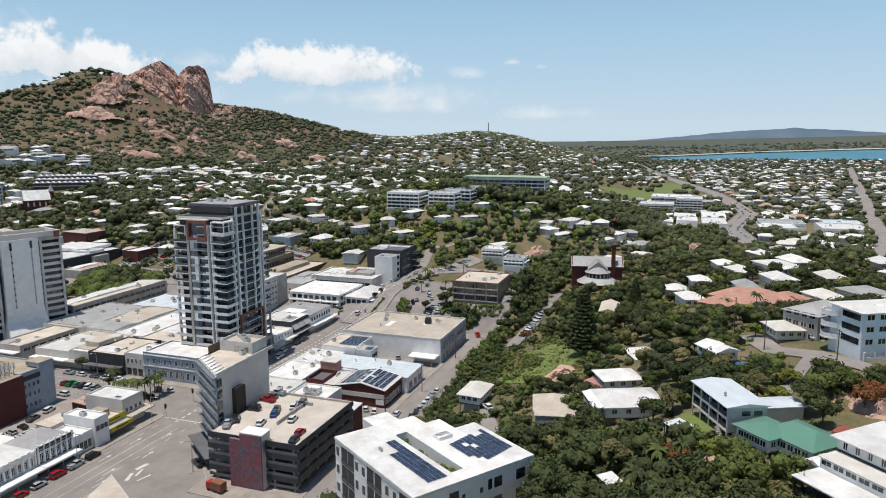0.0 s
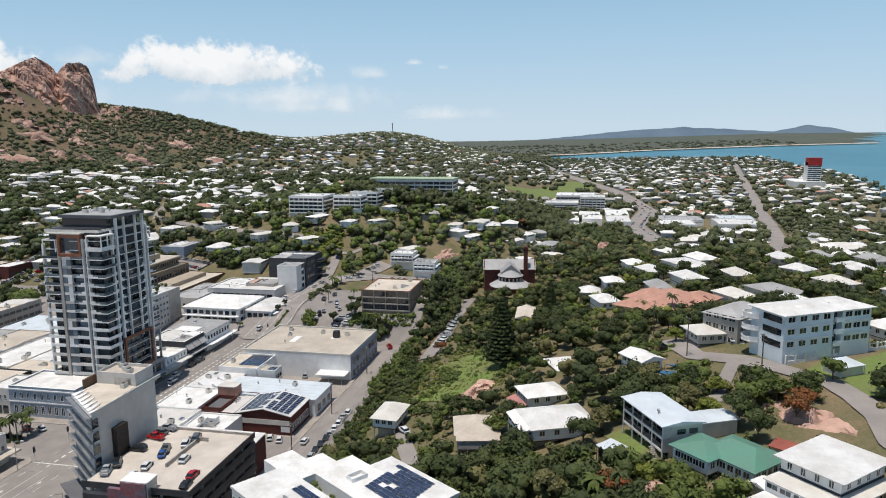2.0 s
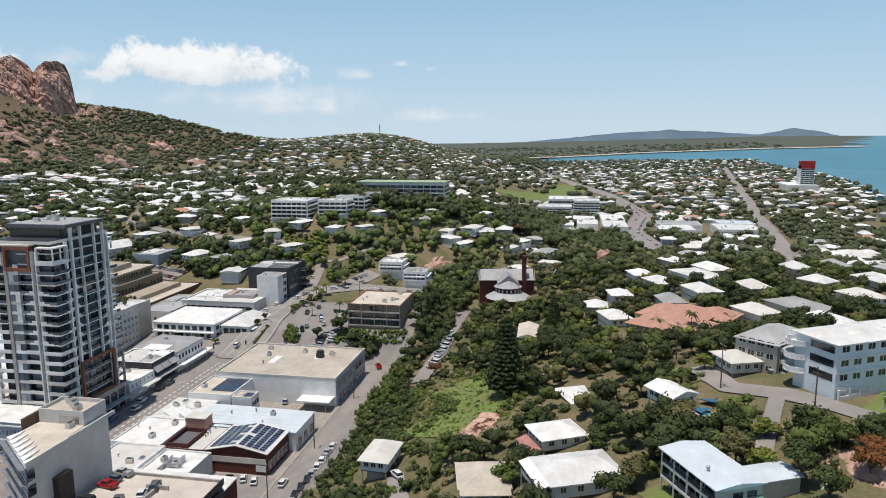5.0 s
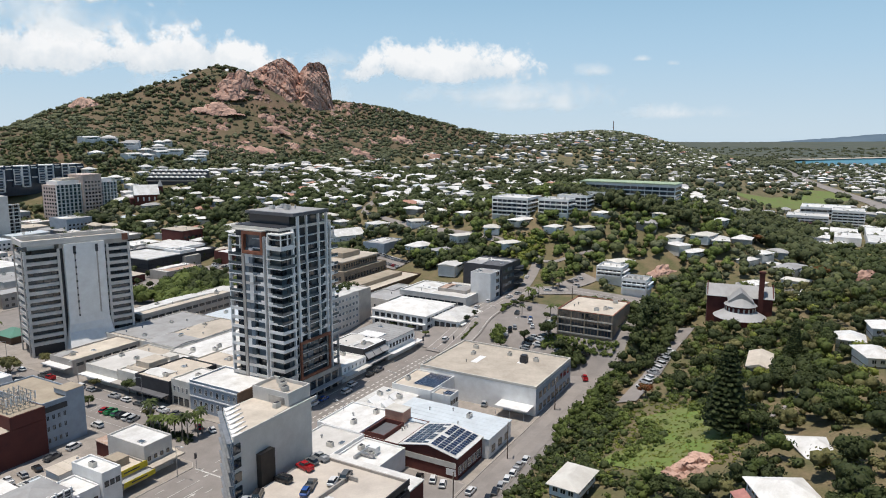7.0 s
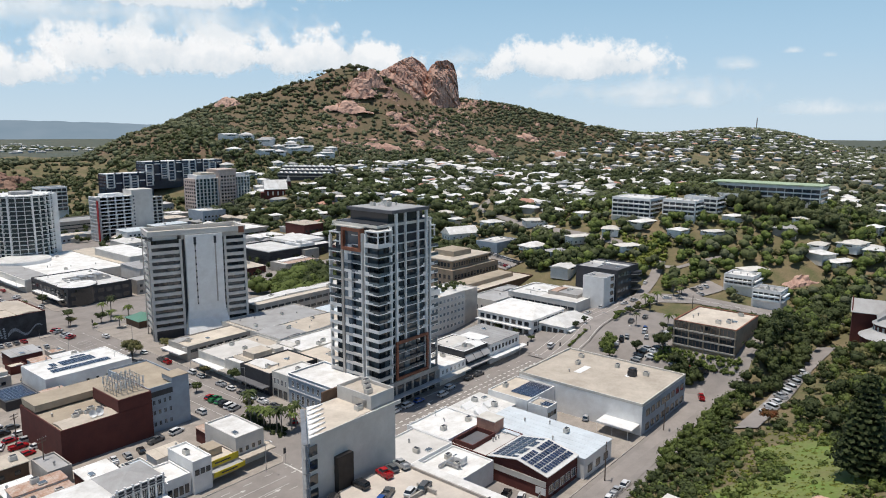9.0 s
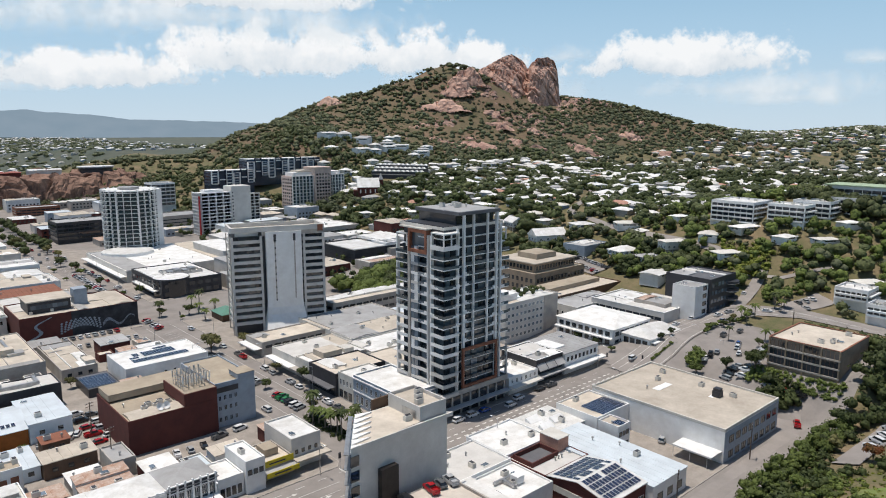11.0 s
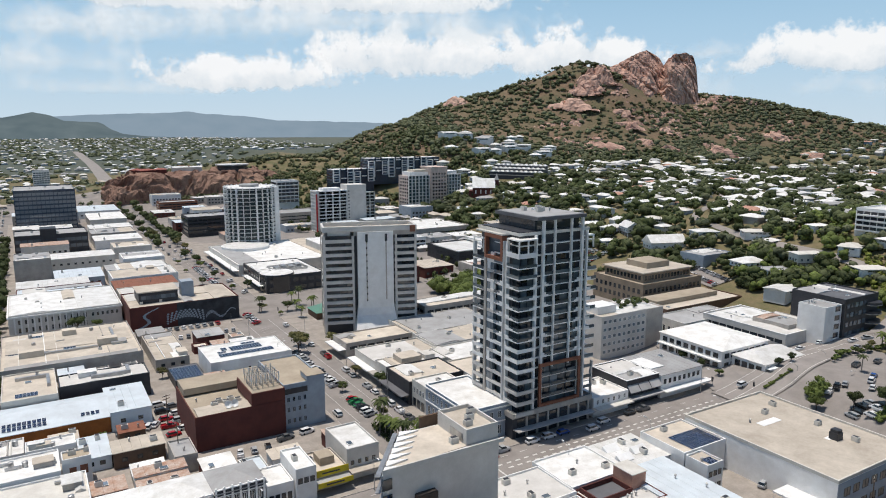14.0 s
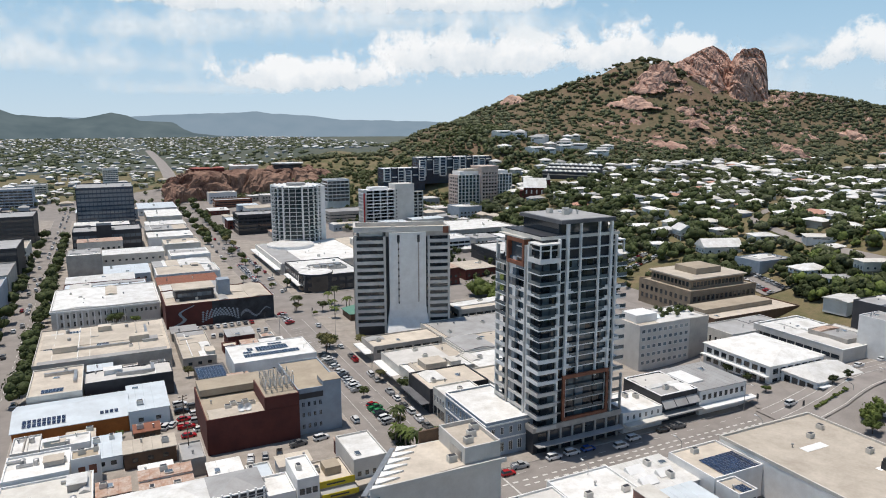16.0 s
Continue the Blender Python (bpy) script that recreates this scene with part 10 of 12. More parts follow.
# keep-out circles: houses, lawns, roads on the near hill
KEEP = [(-40.5, -113, 7.5), (-64, -141, 8.5), (-68.9, -159.8, 9.5), (-48.3, -155.4, 7.5), (-53, -150, 4), (-21, -160.5, 8.5), (-93, -194.3, 9), (-92, -187, 7), (-103.5, -205.5, 13), (-110, -196, 11), (-102, -178, 5), (-85.8, -171.5, 4), (-80, -172, 5), (-86, -177, 4), (-109, -160, 3.5), (-78, -202.6, 4), (-87, -204, 5), (-41, -187, 6), (-70, -213, 7), (-44.8, -226.4, 6), (-13, -208, 10), (-40, -180.5, 6.5), (-18, -199, 7), (46, -143.5, 9), (-80.3, -181.3, 10), (-76, -192, 7),
        (-30, -220.5, 15), (-28, -232, 11), (-45, -209, 11), (-23, -205, 10), (-49, -224.5, 7), (46, -196, 24), (140, -127, 18), (-111.5, -122.5, 22), (-112, -204, 12), (-104, -209, 12), (-76, -212.5, 9),
        (14, -120, 9), (4, -131, 10), (-10, -136, 9), (-19, -131, 9), (-28, -138, 10), (-25, -123, 7), (12, -135, 7), (-73, -143, 5), (-79, -161.5, 5), (-57, -157, 4), (-12, -190, 5), (-30, -195, 6), (-36, -204, 6), (-46, -213, 5), (-60, -222, 5), (-74, -224, 5), (-90, -224, 5), (-50, -199, 4), (-62, -195, 4), (-86, -176, 4), (-60, -123, 4), (-70, -126, 4), (-44, -233, 12), (-34, -246, 12),
        (60, -174, 7), (114, -197, 8), (126, -214, 12), (172, -210, 8), (95, -178, 7), (80, -168, 6), (135, -190, 8), (-20, -197.5, 6), (-43.5, -186.5, 4), (88, -77, 19), (-20, -186, 4), (-85, -203, 5), (0, -149, 3), (14, -154, 3)]
KEEP += [(93, -210, 8), (143, -223, 9), (58, -222, 8), (69, -240, 12), (37, -239, 9), (125, -287, 9), (90, -268, 8), (150, -304, 8), (135, -325, 8), (108, -302, 8), (72, -287, 7), (168, -284, 7), (118, -261, 7), (150, -262, 7), (103, -232, 8), (78, -196, 7), (-8, -252, 8)]
for k in range(16):
    KEEP.append((28 + k * 6.5, -107.5, 4.2))


def free(x, y, r=2.0):
    return all((x - a) ** 2 + (y - b) ** 2 > (c + r * 0.5) ** 2 for a, b, c in KEEP)


count, tries = 0, 0
spots = []
while count < 160 and tries < 9000:
    tries += 1
    x, y = TRNG.uniform(-128, 110), TRNG.uniform(-250, -96)
    if x > 60 and y > -100:
        continue
    if not free(x, y, 5.0) or any((x - a) ** 2 + (y - b) ** 2 < 5.2 ** 2 for a, b in spots):
        continue
    open_ground = -60 < x < 30 and -130 < y < -96
    if open_ground and TRNG.random() < 0.45:
        continue
    spots.append((x, y))
    k = TRNG.choices(range(8), (3, 5, 3.5, 3, 2, 0.5, 0.9, 2))[0]
    if open_ground:
        k = TRNG.choice([4, 7, 1])
    plant(PROTO[k], x, y, TRNG.uniform(0.55, 0.95) * (0.8 if y > -130 else 1), group="garden trees")
    count += 1
plant(PINE, -8.3, -140.5, 1.2)
plant(PINE, 66, -152, 0.7)
for x, y, s in [(-100.9, -172.5, 0.55), (-69, -211, 0.75), (-75, -208, 0.8), (-118, -176, 0.6), (34, -112, 0.7)]:
    plant(PROTO[5], x, y, s)
plant(PROTO[5], -101.5, -171.5, 0.8)
plant(PALMS[1], -103, -168, 1.0)
plant(PALMS[0], -106, -172, 0.9)
for x, y in [(307, -134), (291, -119), (238, -157)]:
    plant(PROTO[5], x, y, 1.1)
for x, y in [(-50, -223 + 0.5), (-56, -235), (-64, -207), (-58, -206)]:
    plant(PROTO[1], x, y, 0.8)
plant(SILVER, -111.5, -164.6, 1.5)
plant(PROTO[6], -96.2, -162, 0.8)
# trees that stand between the garden houses
for x, y in [(-57, -196), (-72, -192), (-83, -199), (-76, -197), (-62, -208), (-64, -213), (-73, -170), (-78, -166), (-56, -171), (-55, -164), (-50, -177), (-62, -149), (-88, -155), (-85, -160), (-89, -165), (-97, -177), (-69, -188), (-57, -183), (20, -159), (4, -166), (-30, -175), (-23, -181), (4, -192), (-15, -192), (38, -150), (48, -141), (-11, -146), (-65, -146), (-60, -230), (-59, -203), (-66, -202), (-56, -190)]:
    plant(PROTO[TRNG.choice([0, 0, 1, 1, 2, 3, 3, 6])], x, y, TRNG.uniform(0.6, 0.85), group="garden trees")
# street trees and palms
for x, y, s in [(-46.5, 22, 1), (-48.4, 20, 1.1), (-50, 17, 1), (-49.6, 14.2, 0.95), (-49.2, 11.4, 1.1), (-48.8, 8.8, 1), (-48.2, 6.2, 1.05), (-48.6, 3.4, 1), (-45.6, 2.4, 0.95), (-43.4, 3.2, 1), (-42.6, 7, 0.9), (-41, 170, 1), (-20, 173, 1.1), (-24, 165, 1), (-27, 150, 1), (-18, 160, 1.1), (-14, 168, 1), (-22, 178, 1.1),
                (134, -31, 1), (140, -34, 1.1), (130, -35, 0.9), (114, -50, 0.9), (117, -53, 0.8), (104, -40, 0.7), (160, -34, 1.1), (165, -36, 1.2), (168, -30, 1.1), (157, -38, 1), (-38, -184, 0.9), (-46, -192, 0.8), (-64, -186, 0.8), (-108, -214, 0.8), (-12, -176, 0.9), (35, -186, 1), (40, -182, 1), (20, -190, 0.9), (48, -178, 1), (30, -196, 0.9)]:
    plant(TRNG.choice(PALMS), x, y, s, group="palms")
for x, y, s in [(-46, 24.5, 0.55), (-47, 53, 0.45), (-42, 109, 0.95), (-37, 64, 0.6), (-33.5, 50, 0.7), (-38.2, 363.7, 0.75), (-41, 321, 0.8), (-35.3, 445, 0.8), (-37.5, 468, 0.8), (-34, 526, 0.9), (-40.5, 225, 0.7), (-32, 223, 0.6), (-40.2, 170, 0.65), (-28.6, 165, 0.6), (-51.9, 423, 1.15), (-44.5, 332, 0.75), (-41.7, 259, 0.65), (-42, 296, 0.75), (-45.9, 100.2, 1.05), (-43, 345, 0.7), (-41.5, 310, 0.7), (-40, 385, 0.8), (-38, 405, 0.7), (-52, 246, 0.55), (-53, 285, 0.6), (-52.5, 315, 0.55), (-34, 160, 0.5), (-36, 183, 0.5), (-30, 104, 0.7), (-98, 98, 0.5), (-128, 112, 0.4), (-112, 20, 0.35), (-122, 54, 0.4), (-120, 180, 0.9), (-112, 182, 0.7),
                (72, -44, 0.75), (78, -52, 0.6), (112, -57, 0.7), (109, -62, 0.7), (74, -64, 0.8), (78, -61, 0.7), (104, -52, 0.4), (88, -62, 0.5), (120, -30, 0.35), (126, -30, 0.4), (131, -29, 0.4), (113, -26, 0.35), (72, -8, 0.4), (75, 2, 0.4), (76, 12, 0.4), (88, -20, 0.35), (94, -21, 0.35), (58, -33.5, 0.3)]:
    plant(TRNG.choice(PROTO[:5]), x, y, s, group="street trees")
AVENUE = ([], [])
for k in range(44):
    AVENUE[0].append(-150.8)
    AVENUE[1].append(95 + k * 8.2)
    if k % 2 == 0:
        AVENUE[0].append(-165.5)
        AVENUE[1].append(100 + k * 9.0)
for k in range(40):
    AVENUE[0].append(-38 if k % 3 else -52)
    AVENUE[1].append(390 + k * 6.4)
# clipped hedge balls by the road
hp = tree_proto("hedge_shrub", "clipped round green shrub", "leaf", 2.0, 1.3, 6, 60, 0.2, 31, 0.08)
for k in range(14):
    plant(hp, 106 + k * 3.1, -29.5 + 2.2 * math.sin(k * 0.5), TRNG.uniform(0.9, 1.5), group="hedge shrubs")
for k in range(24):
    plant(hp, 73 + 1.2 * k, -25.5 if k < 12 else -63 + 0.2 * k, TRNG.uniform(0.5, 0.9), group="hedge shrubs")

# undergrowth on the near hill, one mass
RNG = np.random.default_rng(40)


def scatter(n, x0, x1, y0, y1, ok=None):
    x, y = RNG.uniform(x0, x1, n), RNG.uniform(y0, y1, n)
    if ok is not None:
        m = ok(x, y)
        x, y = x[m], y[m]
    return x, y


def bushes(name, label, x, y, r, tall, per, size, mat, lift=0.4, lobes=1):
    """Many bushes or crowns as one mass; lobes: rounded clumps to each crown."""
    z = land(x, y)
    r = r * RNG.uniform(0.6, 1.35, len(x))
    c = np.stack([x, y, z + r * tall * lift], 1)
    if lobes > 1:
        r = np.repeat(r, lobes)
        off = RNG.normal(size=(len(r), 3)) * np.array([1, 1, 0.55])
        off /= np.linalg.norm(off, axis=1, keepdims=True)
        c = np.repeat(c, lobes, 0) + off * (r * RNG.uniform(0.3, 0.6, len(r)))[:, None] * np.array([1, 1, tall])
        r, per = r * RNG.uniform(0.5, 0.72, len(r)), max(2, per // lobes)
    pts, quads = leaf_cloud(c, np.stack([r, r, r * tall], 1), per, np.minimum(size, r * 0.5), core=0.74 if size < 0.4 else 0.86)
    return tagged(new(name, quick_mesh(name, pts, quads, M[mat])), label, "vegetation", "", "stuff")


def near_ok(x, y, r=0.5):
    return np.array([free(a, b, r) and not (a > 60 and b > -100) for a, b in zip(x, y)])


x, y = scatter(1500, -130, 190, -265, -96, near_ok)
bushes("undergrowth", "dense green garden undergrowth on the hill", x, y, 1.5, 0.8, 16, 0.26, "leaf_dark")
x, y = scatter(900, -130, 190, -265, -96, near_ok)
bushes("undergrowth", "olive shrubs and tall grass on the hill", x, y, 1.1, 0.7, 14, 0.22, "leaf_olive")
x, y = scatter(500, -40, 190, -150, -90, lambda a, b: near_ok(a, b) & (b < -93))
bushes("undergrowth", "bright green shrubs along the bank", x, y, 1.2, 0.8, 16, 0.24, "leaf")

x, y = scatter(1000, -130, 200, -300, -96, lambda a, b: near_ok(a, b, 4.0) & ~((a > -62) & (a < 34) & (b > -128)))
bushes("garden_canopy", "crowded dark green tree crowns over the garden hill", x, y, 3.4, 0.85, 88, 0.30, "leaf_dark", 1.1, 4)
x, y = scatter(330, -132, -58, -178, -128, lambda a, b: near_ok(a, b, 4.0))
bushes("garden_canopy", "thick dark trees on the near slope", x, y, 3.3, 0.9, 100, 0.30, "leaf_dark", 1.05, 4)
x, y = scatter(650, -130, 200, -300, -96, lambda a, b: near_ok(a, b, 4.0) & ~((a > -62) & (a < 34) & (b > -128)))
bushes("garden_canopy", "mid-green tree crowns over the garden hill", x, y, 3.1, 0.9, 80, 0.28, "leaf", 1.2, 4)
x, y = scatter(420, -130, 200, -300, -96, lambda a, b: near_ok(a, b, 4.0) & ~((a > -62) & (a < 34) & (b > -128)))
bushes("garden_canopy", "olive tree crowns over the garden hill", x, y, 2.9, 0.95, 56, 0.27, "leaf_olive", 1.25, 4)
x, y = scatter(150, -130, 200, -300, -96, lambda a, b: near_ok(a, b, 4.0) & ~((a > -62) & (a < 34) & (b > -128)))
bushes("garden_canopy", "yellow-green tree crowns over the garden hill", x, y, 2.5, 0.95, 44, 0.28, "leaf_light", 1.2, 3)
x, y = scatter(34, 46, 92, 120, 160)
bushes("park_canopy", "rounded park trees behind the offices", x, y, 5.8, 0.8, 200, 0.42, "leaf", 1.0, 6)
x, y = scatter(24, 72, 100, 136, 168)
bushes("park_canopy", "dark park trees behind the offices", x, y, 5.4, 0.8, 180, 0.42, "leaf_dark", 1.0, 6)


def bank_green(x, y):
    return near_ok(x, y) & ~((x > -26) & (x < 24) & (y < -112)) & (np.hypot(x + 47, y + 118) > 5)


x, y = scatter(420, -64, 36, -128, -95, bank_green)
bushes("bank_shrubs", "dark green shrubs on the bank above the lane", x, y, 1.9, 0.8, 30, 0.24, "leaf_dark", 0.6, 2)
x, y = scatter(300, -64, 36, -128, -95, bank_green)
bushes("bank_shrubs", "fresh green shrubs on the bank above the lane", x, y, 1.4, 0.75, 26, 0.22, "leaf", 0.55, 2)
x, y = scatter(900, -30, 26, -146, -110)
bushes("grass_tufts", "long grass tufts across the garden lawn", x, y, 0.55, 0.5, 9, 0.22, "leaf_light", 0.3)
t_ = RNG.uniform(0, 1, 150)
x = np.interp(t_, [0, 0.4, 0.75, 1], [18, 4, -12, -22]) + RNG.normal(0, 1.5, 150)
y = np.interp(t_, [0, 0.4, 0.75, 1], [-117, -132, -137, -130]) + np.where(RNG.random(150) < 0.5, 12.5, -11.5) + RNG.normal(0, 1.2, 150)
bushes("bank_shrubs", "ragged shrubs round the edge of the lawn", x, y, 1.5, 0.75, 22, 0.22, "leaf", 0.45, 2)
x, y = scatter(26, -26, 22, -142, -112)
bushes("bank_shrubs", "low shrubs strewn over the lawn", x, y, 1.2, 0.7, 40, 0.22, "leaf", 0.5, 2)
x, y = scatter(260, 60, 215, -106, -90, lambda a, b: ~((a < 108) & (b > -93)))
bushes("bank_canopy", "trees along the wooded bank", x, y, 2.9, 0.95, 45, 0.38, "leaf_dark", 1.1, 3)
x, y = np.array(AVENUE[0]), np.array(AVENUE[1])
bushes("avenue_trees", "rows of dark trees along the avenues", x, y, 4.2, 0.85, 72, 0.45, "leaf_dark", 1.3, 4)

# ---- woods and scrub ----
RNG = np.random.default_rng(60)
half = len(SUBTREES[0]) // 2
bushes("suburb_trees", "garden trees between the suburb houses", SUBTREES[0][:half], SUBTREES[1][:half], 5.0, 0.85, 12, 0.75, "leaf_suburb", 0.85, 2)
bushes("suburb_trees", "lighter green trees between the houses", SUBTREES[0][half:], SUBTREES[1][half:], 4.4, 0.85, 10, 0.72, "leaf_far", 0.85, 2)
bushes("far_trees", "far trees of the valley and coast", *FARTREES, 5.2, 0.8, 3, 1.4, "leaf_far", 0.6)
x, y = scatter(3300, 1150, 1850, 40, 540)
bushes("far_trees", "trees on the far mast hill", x, y, 4.8, 0.8, 3, 1.3, "leaf_far", 0.6)


def scrub_ok(x, y):
    z = land(x, y)
    bare = np.array([noise.fractal(Vector((a * 0.008, b * 0.008, 3.0)), 0.8, 2.0, 4) for a, b in zip(x, y)])
    foot = np.interp(x, [627, 648, 662, 690, 875], [702, 672, 660, 653, 655])
    crags = ~((x > 672) & (x < 905) & (y > foot - 2) & (y < np.interp(x - 30, [627, 648, 662, 690, 875], [702, 672, 660, 653, 655]) + 34))
    dry = np.exp(-(((x - 560) / 90) ** 2 + ((y - 590) / 50) ** 2)) + 0.7 * np.exp(-(((x - 680) / 60) ** 2 + ((y - 570) / 40) ** 2)) + 0.6 * np.exp(-(((x - 900) / 45) ** 2 + ((y - 540) / 25) ** 2))
    crags &= RNG.random(len(x)) > 0.8 * dry
    return (z > 44) & (bare > -0.26 - 0.5 * RNG.random(len(x))) & crags & ~((x > 1330) & (y < 520))


x, y = scatter(11500, 20, 1350, 330, 1050, scrub_ok)
bushes("hill_scrub", "dry green scrub over the rocky hill", x, y, 4.4 * RNG.uniform(0.3, 1.5, len(x)), 0.5, 4, 1.1, "leaf_dry", 0.2)
x, y = scatter(3400, 100, 1350, 420, 1050, scrub_ok)
bushes("hill_trees", "darker trees in the folds of the hill", x, y, 4.6, 0.75, 5, 1.2, "leaf_far", 0.5)
x, y = scatter(2600, 480, 1050, 300, 620, scrub_ok)
bushes("hill_trees", "dense dark trees on the shaded flank of the hill", x, y, 5.0, 0.6, 4, 1.3, "leaf_far", 0.3)
x, y = scatter(900, 640, 1000, 600, 820, lambda a, b: (land(a, b) > 100) & (scrub_ok(a, b) | (RNG.random(len(a)) < 0.1)))
bushes("hill_scrub", "low bushes clinging round the summit crags", x, y, 2.6, 0.8, 5, 0.8, "leaf_dry", 0.7)
x, y = scatter(700, -60, 200, 600, 900, lambda a, b: (land(a, b) > 6))
bushes("hill_scrub", "scrub above the quarry", x, y, 3.0, 0.7, 5, 0.9, "leaf_dry", 0.5)
x, y = scatter(3800, -1300, 900, 760, 4200, lambda a, b: ~((a > 60) & (land(a, b) > 30) & (b < 1500)) & (np.abs(a + 10) > 40))
bushes("plain_woods", "dark tree cover over the far plain", x, y, 10.0, 0.45, 4, 3.0, "leaf_far", 0.3)
x, y = scatter(2200, 900, 3300, -1000, 1500, lambda a, b: (shore(a, b) < 0.05) & (np.hypot(a - CX, b - CY) > 1900) & (land(a, b) < 60))
bushes("plain_woods", "tree cover on the far shore", x, y, 9.0, 0.4, 3, 3.0, "leaf_far", 0.3)
x, y = scatter(420, 60, 170, 120, 500)
bushes("town_trees", "trees between the town blocks", x, y, 3.0, 1.0, 16, 0.6, "leaf_dark", 0.9, 2)
x, y = scatter(260, -420, -60, 640, 900)
bushes("town_trees", "trees at the far end of town", x, y, 4.0, 0.9, 8, 1.0, "leaf_far", 0.8, 2)
def bank_ok(x, y):
    d = np.ones(len(x), bool)
    for a, b, c in ROADCUT:
        d &= (x - a) ** 2 + (y - b) ** 2 > (c + 1) ** 2
    for a, b, c in [(193, 126, 13), (191, 94, 15), (206, 170, 8), (188, 65, 9), (200, 41, 9), (250, 26, 19), (262, -10, 15), (278, -20, 16), (294, -38, 17), (294, -12, 14), (294, -62, 15), (194, -56, 13), (182, -72, 12), (178, -41, 10), (202, 17, 9), (240, -178, 11), (222, 6, 9), (146, -5, 18), (122, 11, 22), (128, 25, 18), (112, 35, 20), (137, 60, 30), (216, -78, 15), (140, -127, 20), (160, -40, 9), (152, -55, 9), (185, -72, 6)] + [(a, b, 6.5) for a, b in placed]:
        d &= (x - a) ** 2 + (y - b) ** 2 > c * c
    return d & ((x > 165) | (y < -90))


x, y = scatter(950, 135, 330, -112, 75, lambda a, b: bank_ok(a, b))
bushes("bank_trees", "mixed trees over the slope below the flats", x, y, 3.8, 0.9, 26, 0.5, "leaf", 0.9, 3)
x, y = scatter(500, 135, 330, -112, 75, lambda a, b: bank_ok(a, b))
bushes("bank_trees", "olive shrubs over the slope below the flats", x, y, 2.5, 0.8, 16, 0.45, "leaf_olive", 0.6, 2)
x, y = scatter(240, 266, 283, -88, 6)
bushes("bank_trees", "tall trees before the long flats", x, y, 3.8, 1.0, 26, 0.5, "leaf_suburb", 1.3, 2)
def gardens_ok(x, y):
    d = bank_ok(x, y) & ~((x < 172) & (y < 110))
    for a, b in placed:
        d &= (x - a) ** 2 + (y - b) ** 2 > 64
    return d & np.array([(int(a // 5), int(b // 5)) not in HOUSES for a, b in zip(x, y)])


x, y = scatter(620, 165, 640, 50, 400, gardens_ok)
bushes("suburb_trees", "large dark shade trees between the houses", x, y, 6.2, 0.75, 36, 0.8, "leaf_dark", 0.8, 5)
x, y = scatter(420, 160, 300, 40, 330, lambda a, b: bank_ok(a, b) & ~((a < 172) & (b < 110)))
bushes("bank_trees", "trees on the rise behind the civic building", x, y, 4.4, 0.9, 24, 0.6, "leaf_dark", 0.9, 3)

x, y = scatter(900, 64, 330, 440, 660, lambda a, b: ~((a > 132) & (a < 264) & (b > 496) & (b < 530)) & ~((a > 70) & (a < 100) & (b > 494) & (b < 520)) & ~((a > 180) & (a < 248) & (b < 442)))
bushes("hill_trees", "trees round the apartments at the foot of the hill", x, y, 4.0, 0.85, 14, 0.8, "leaf_suburb", 0.7, 2)
x, y = scatter(300, -20, 150, 640, 672)
bushes("hill_scrub", "scrub along the foot of the quarry cliff", x, y, 2.6, 0.8, 8, 0.8, "leaf_dry", 0.5)
x, y = scatter(330, 146, 205, 14, 118, lambda a, b: bank_ok(a, b) & ~((a < 160) & (b > 66)) & ~((a < 160) & (b > 44) & (b < 68)))
bushes("bank_trees", "trees on the bank behind the tan hall", x, y, 3.4, 0.9, 26, 0.5, "leaf_dark", 0.9, 3)
x, y = scatter(110, 140, 176, 26, 68, lambda a, b: (a + b > 196) & (np.hypot(a - 188, b - 65) > 9) & (np.hypot(a - 137, b - 56) > 24) & (np.abs((a - 166) - (b - 64) * 0.27) > 8))
bushes("bank_trees", "dark trees on the bank beside the tan hall", x, y, 3.0, 0.95, 30, 0.45, "leaf_dark", 1.0, 3)
x, y = scatter(46, -112, -96, -192, -176, lambda a, b: (np.hypot(a + 102, b + 178) > 3.5) & (np.hypot(a + 93, b + 190) > 8))
bushes("garden_canopy", "leafy garden trees before the green-roofed house", x, y, 2.4, 0.95, 80, 0.26, "leaf", 0.9, 4)
x, y = scatter(160, -116, -92, -194, -172, lambda a, b: (np.hypot(a + 93, b + 190) > 7.5))
bushes("undergrowth", "low undergrowth between the near houses", x, y, 1.2, 0.7, 20, 0.22, "leaf_olive", 0.4)
x, y = scatter(150, -66, -36, -218, -176, lambda a, b: near_ok(a, b, 1.0))
bushes("undergrowth", "shrubs along the hill road", x, y, 1.5, 0.8, 22, 0.24, "leaf", 0.5, 2)
# planted beds round the tan office and its car park
x, y = scatter(200, 70.5, 75.5, -92, -62)
bushes("bed_shrubs", "clipped green shrubs before the tan office", x, y, 0.9, 0.9, 14, 0.2, "leaf", 0.6)
x, y = scatter(34, 64, 71, -80, -70)
bushes("bed_shrubs", "bushy trees at the bend of the lane", x, y, 2.2, 1.0, 40, 0.26, "leaf_dark", 1.0, 3)
x, y = scatter(26, 76, 84, -42, -37)
bushes("bed_shrubs", "leafy trees at the car park edge", x, y, 2.0, 1.0, 40, 0.26, "leaf", 1.0, 3)
x, y = scatter(120, 104, 112, -92, -64)
bushes("bed_shrubs", "dense trees behind the tan office", x, y, 2.4, 1.0, 40, 0.3, "leaf_dark", 1.0, 3)

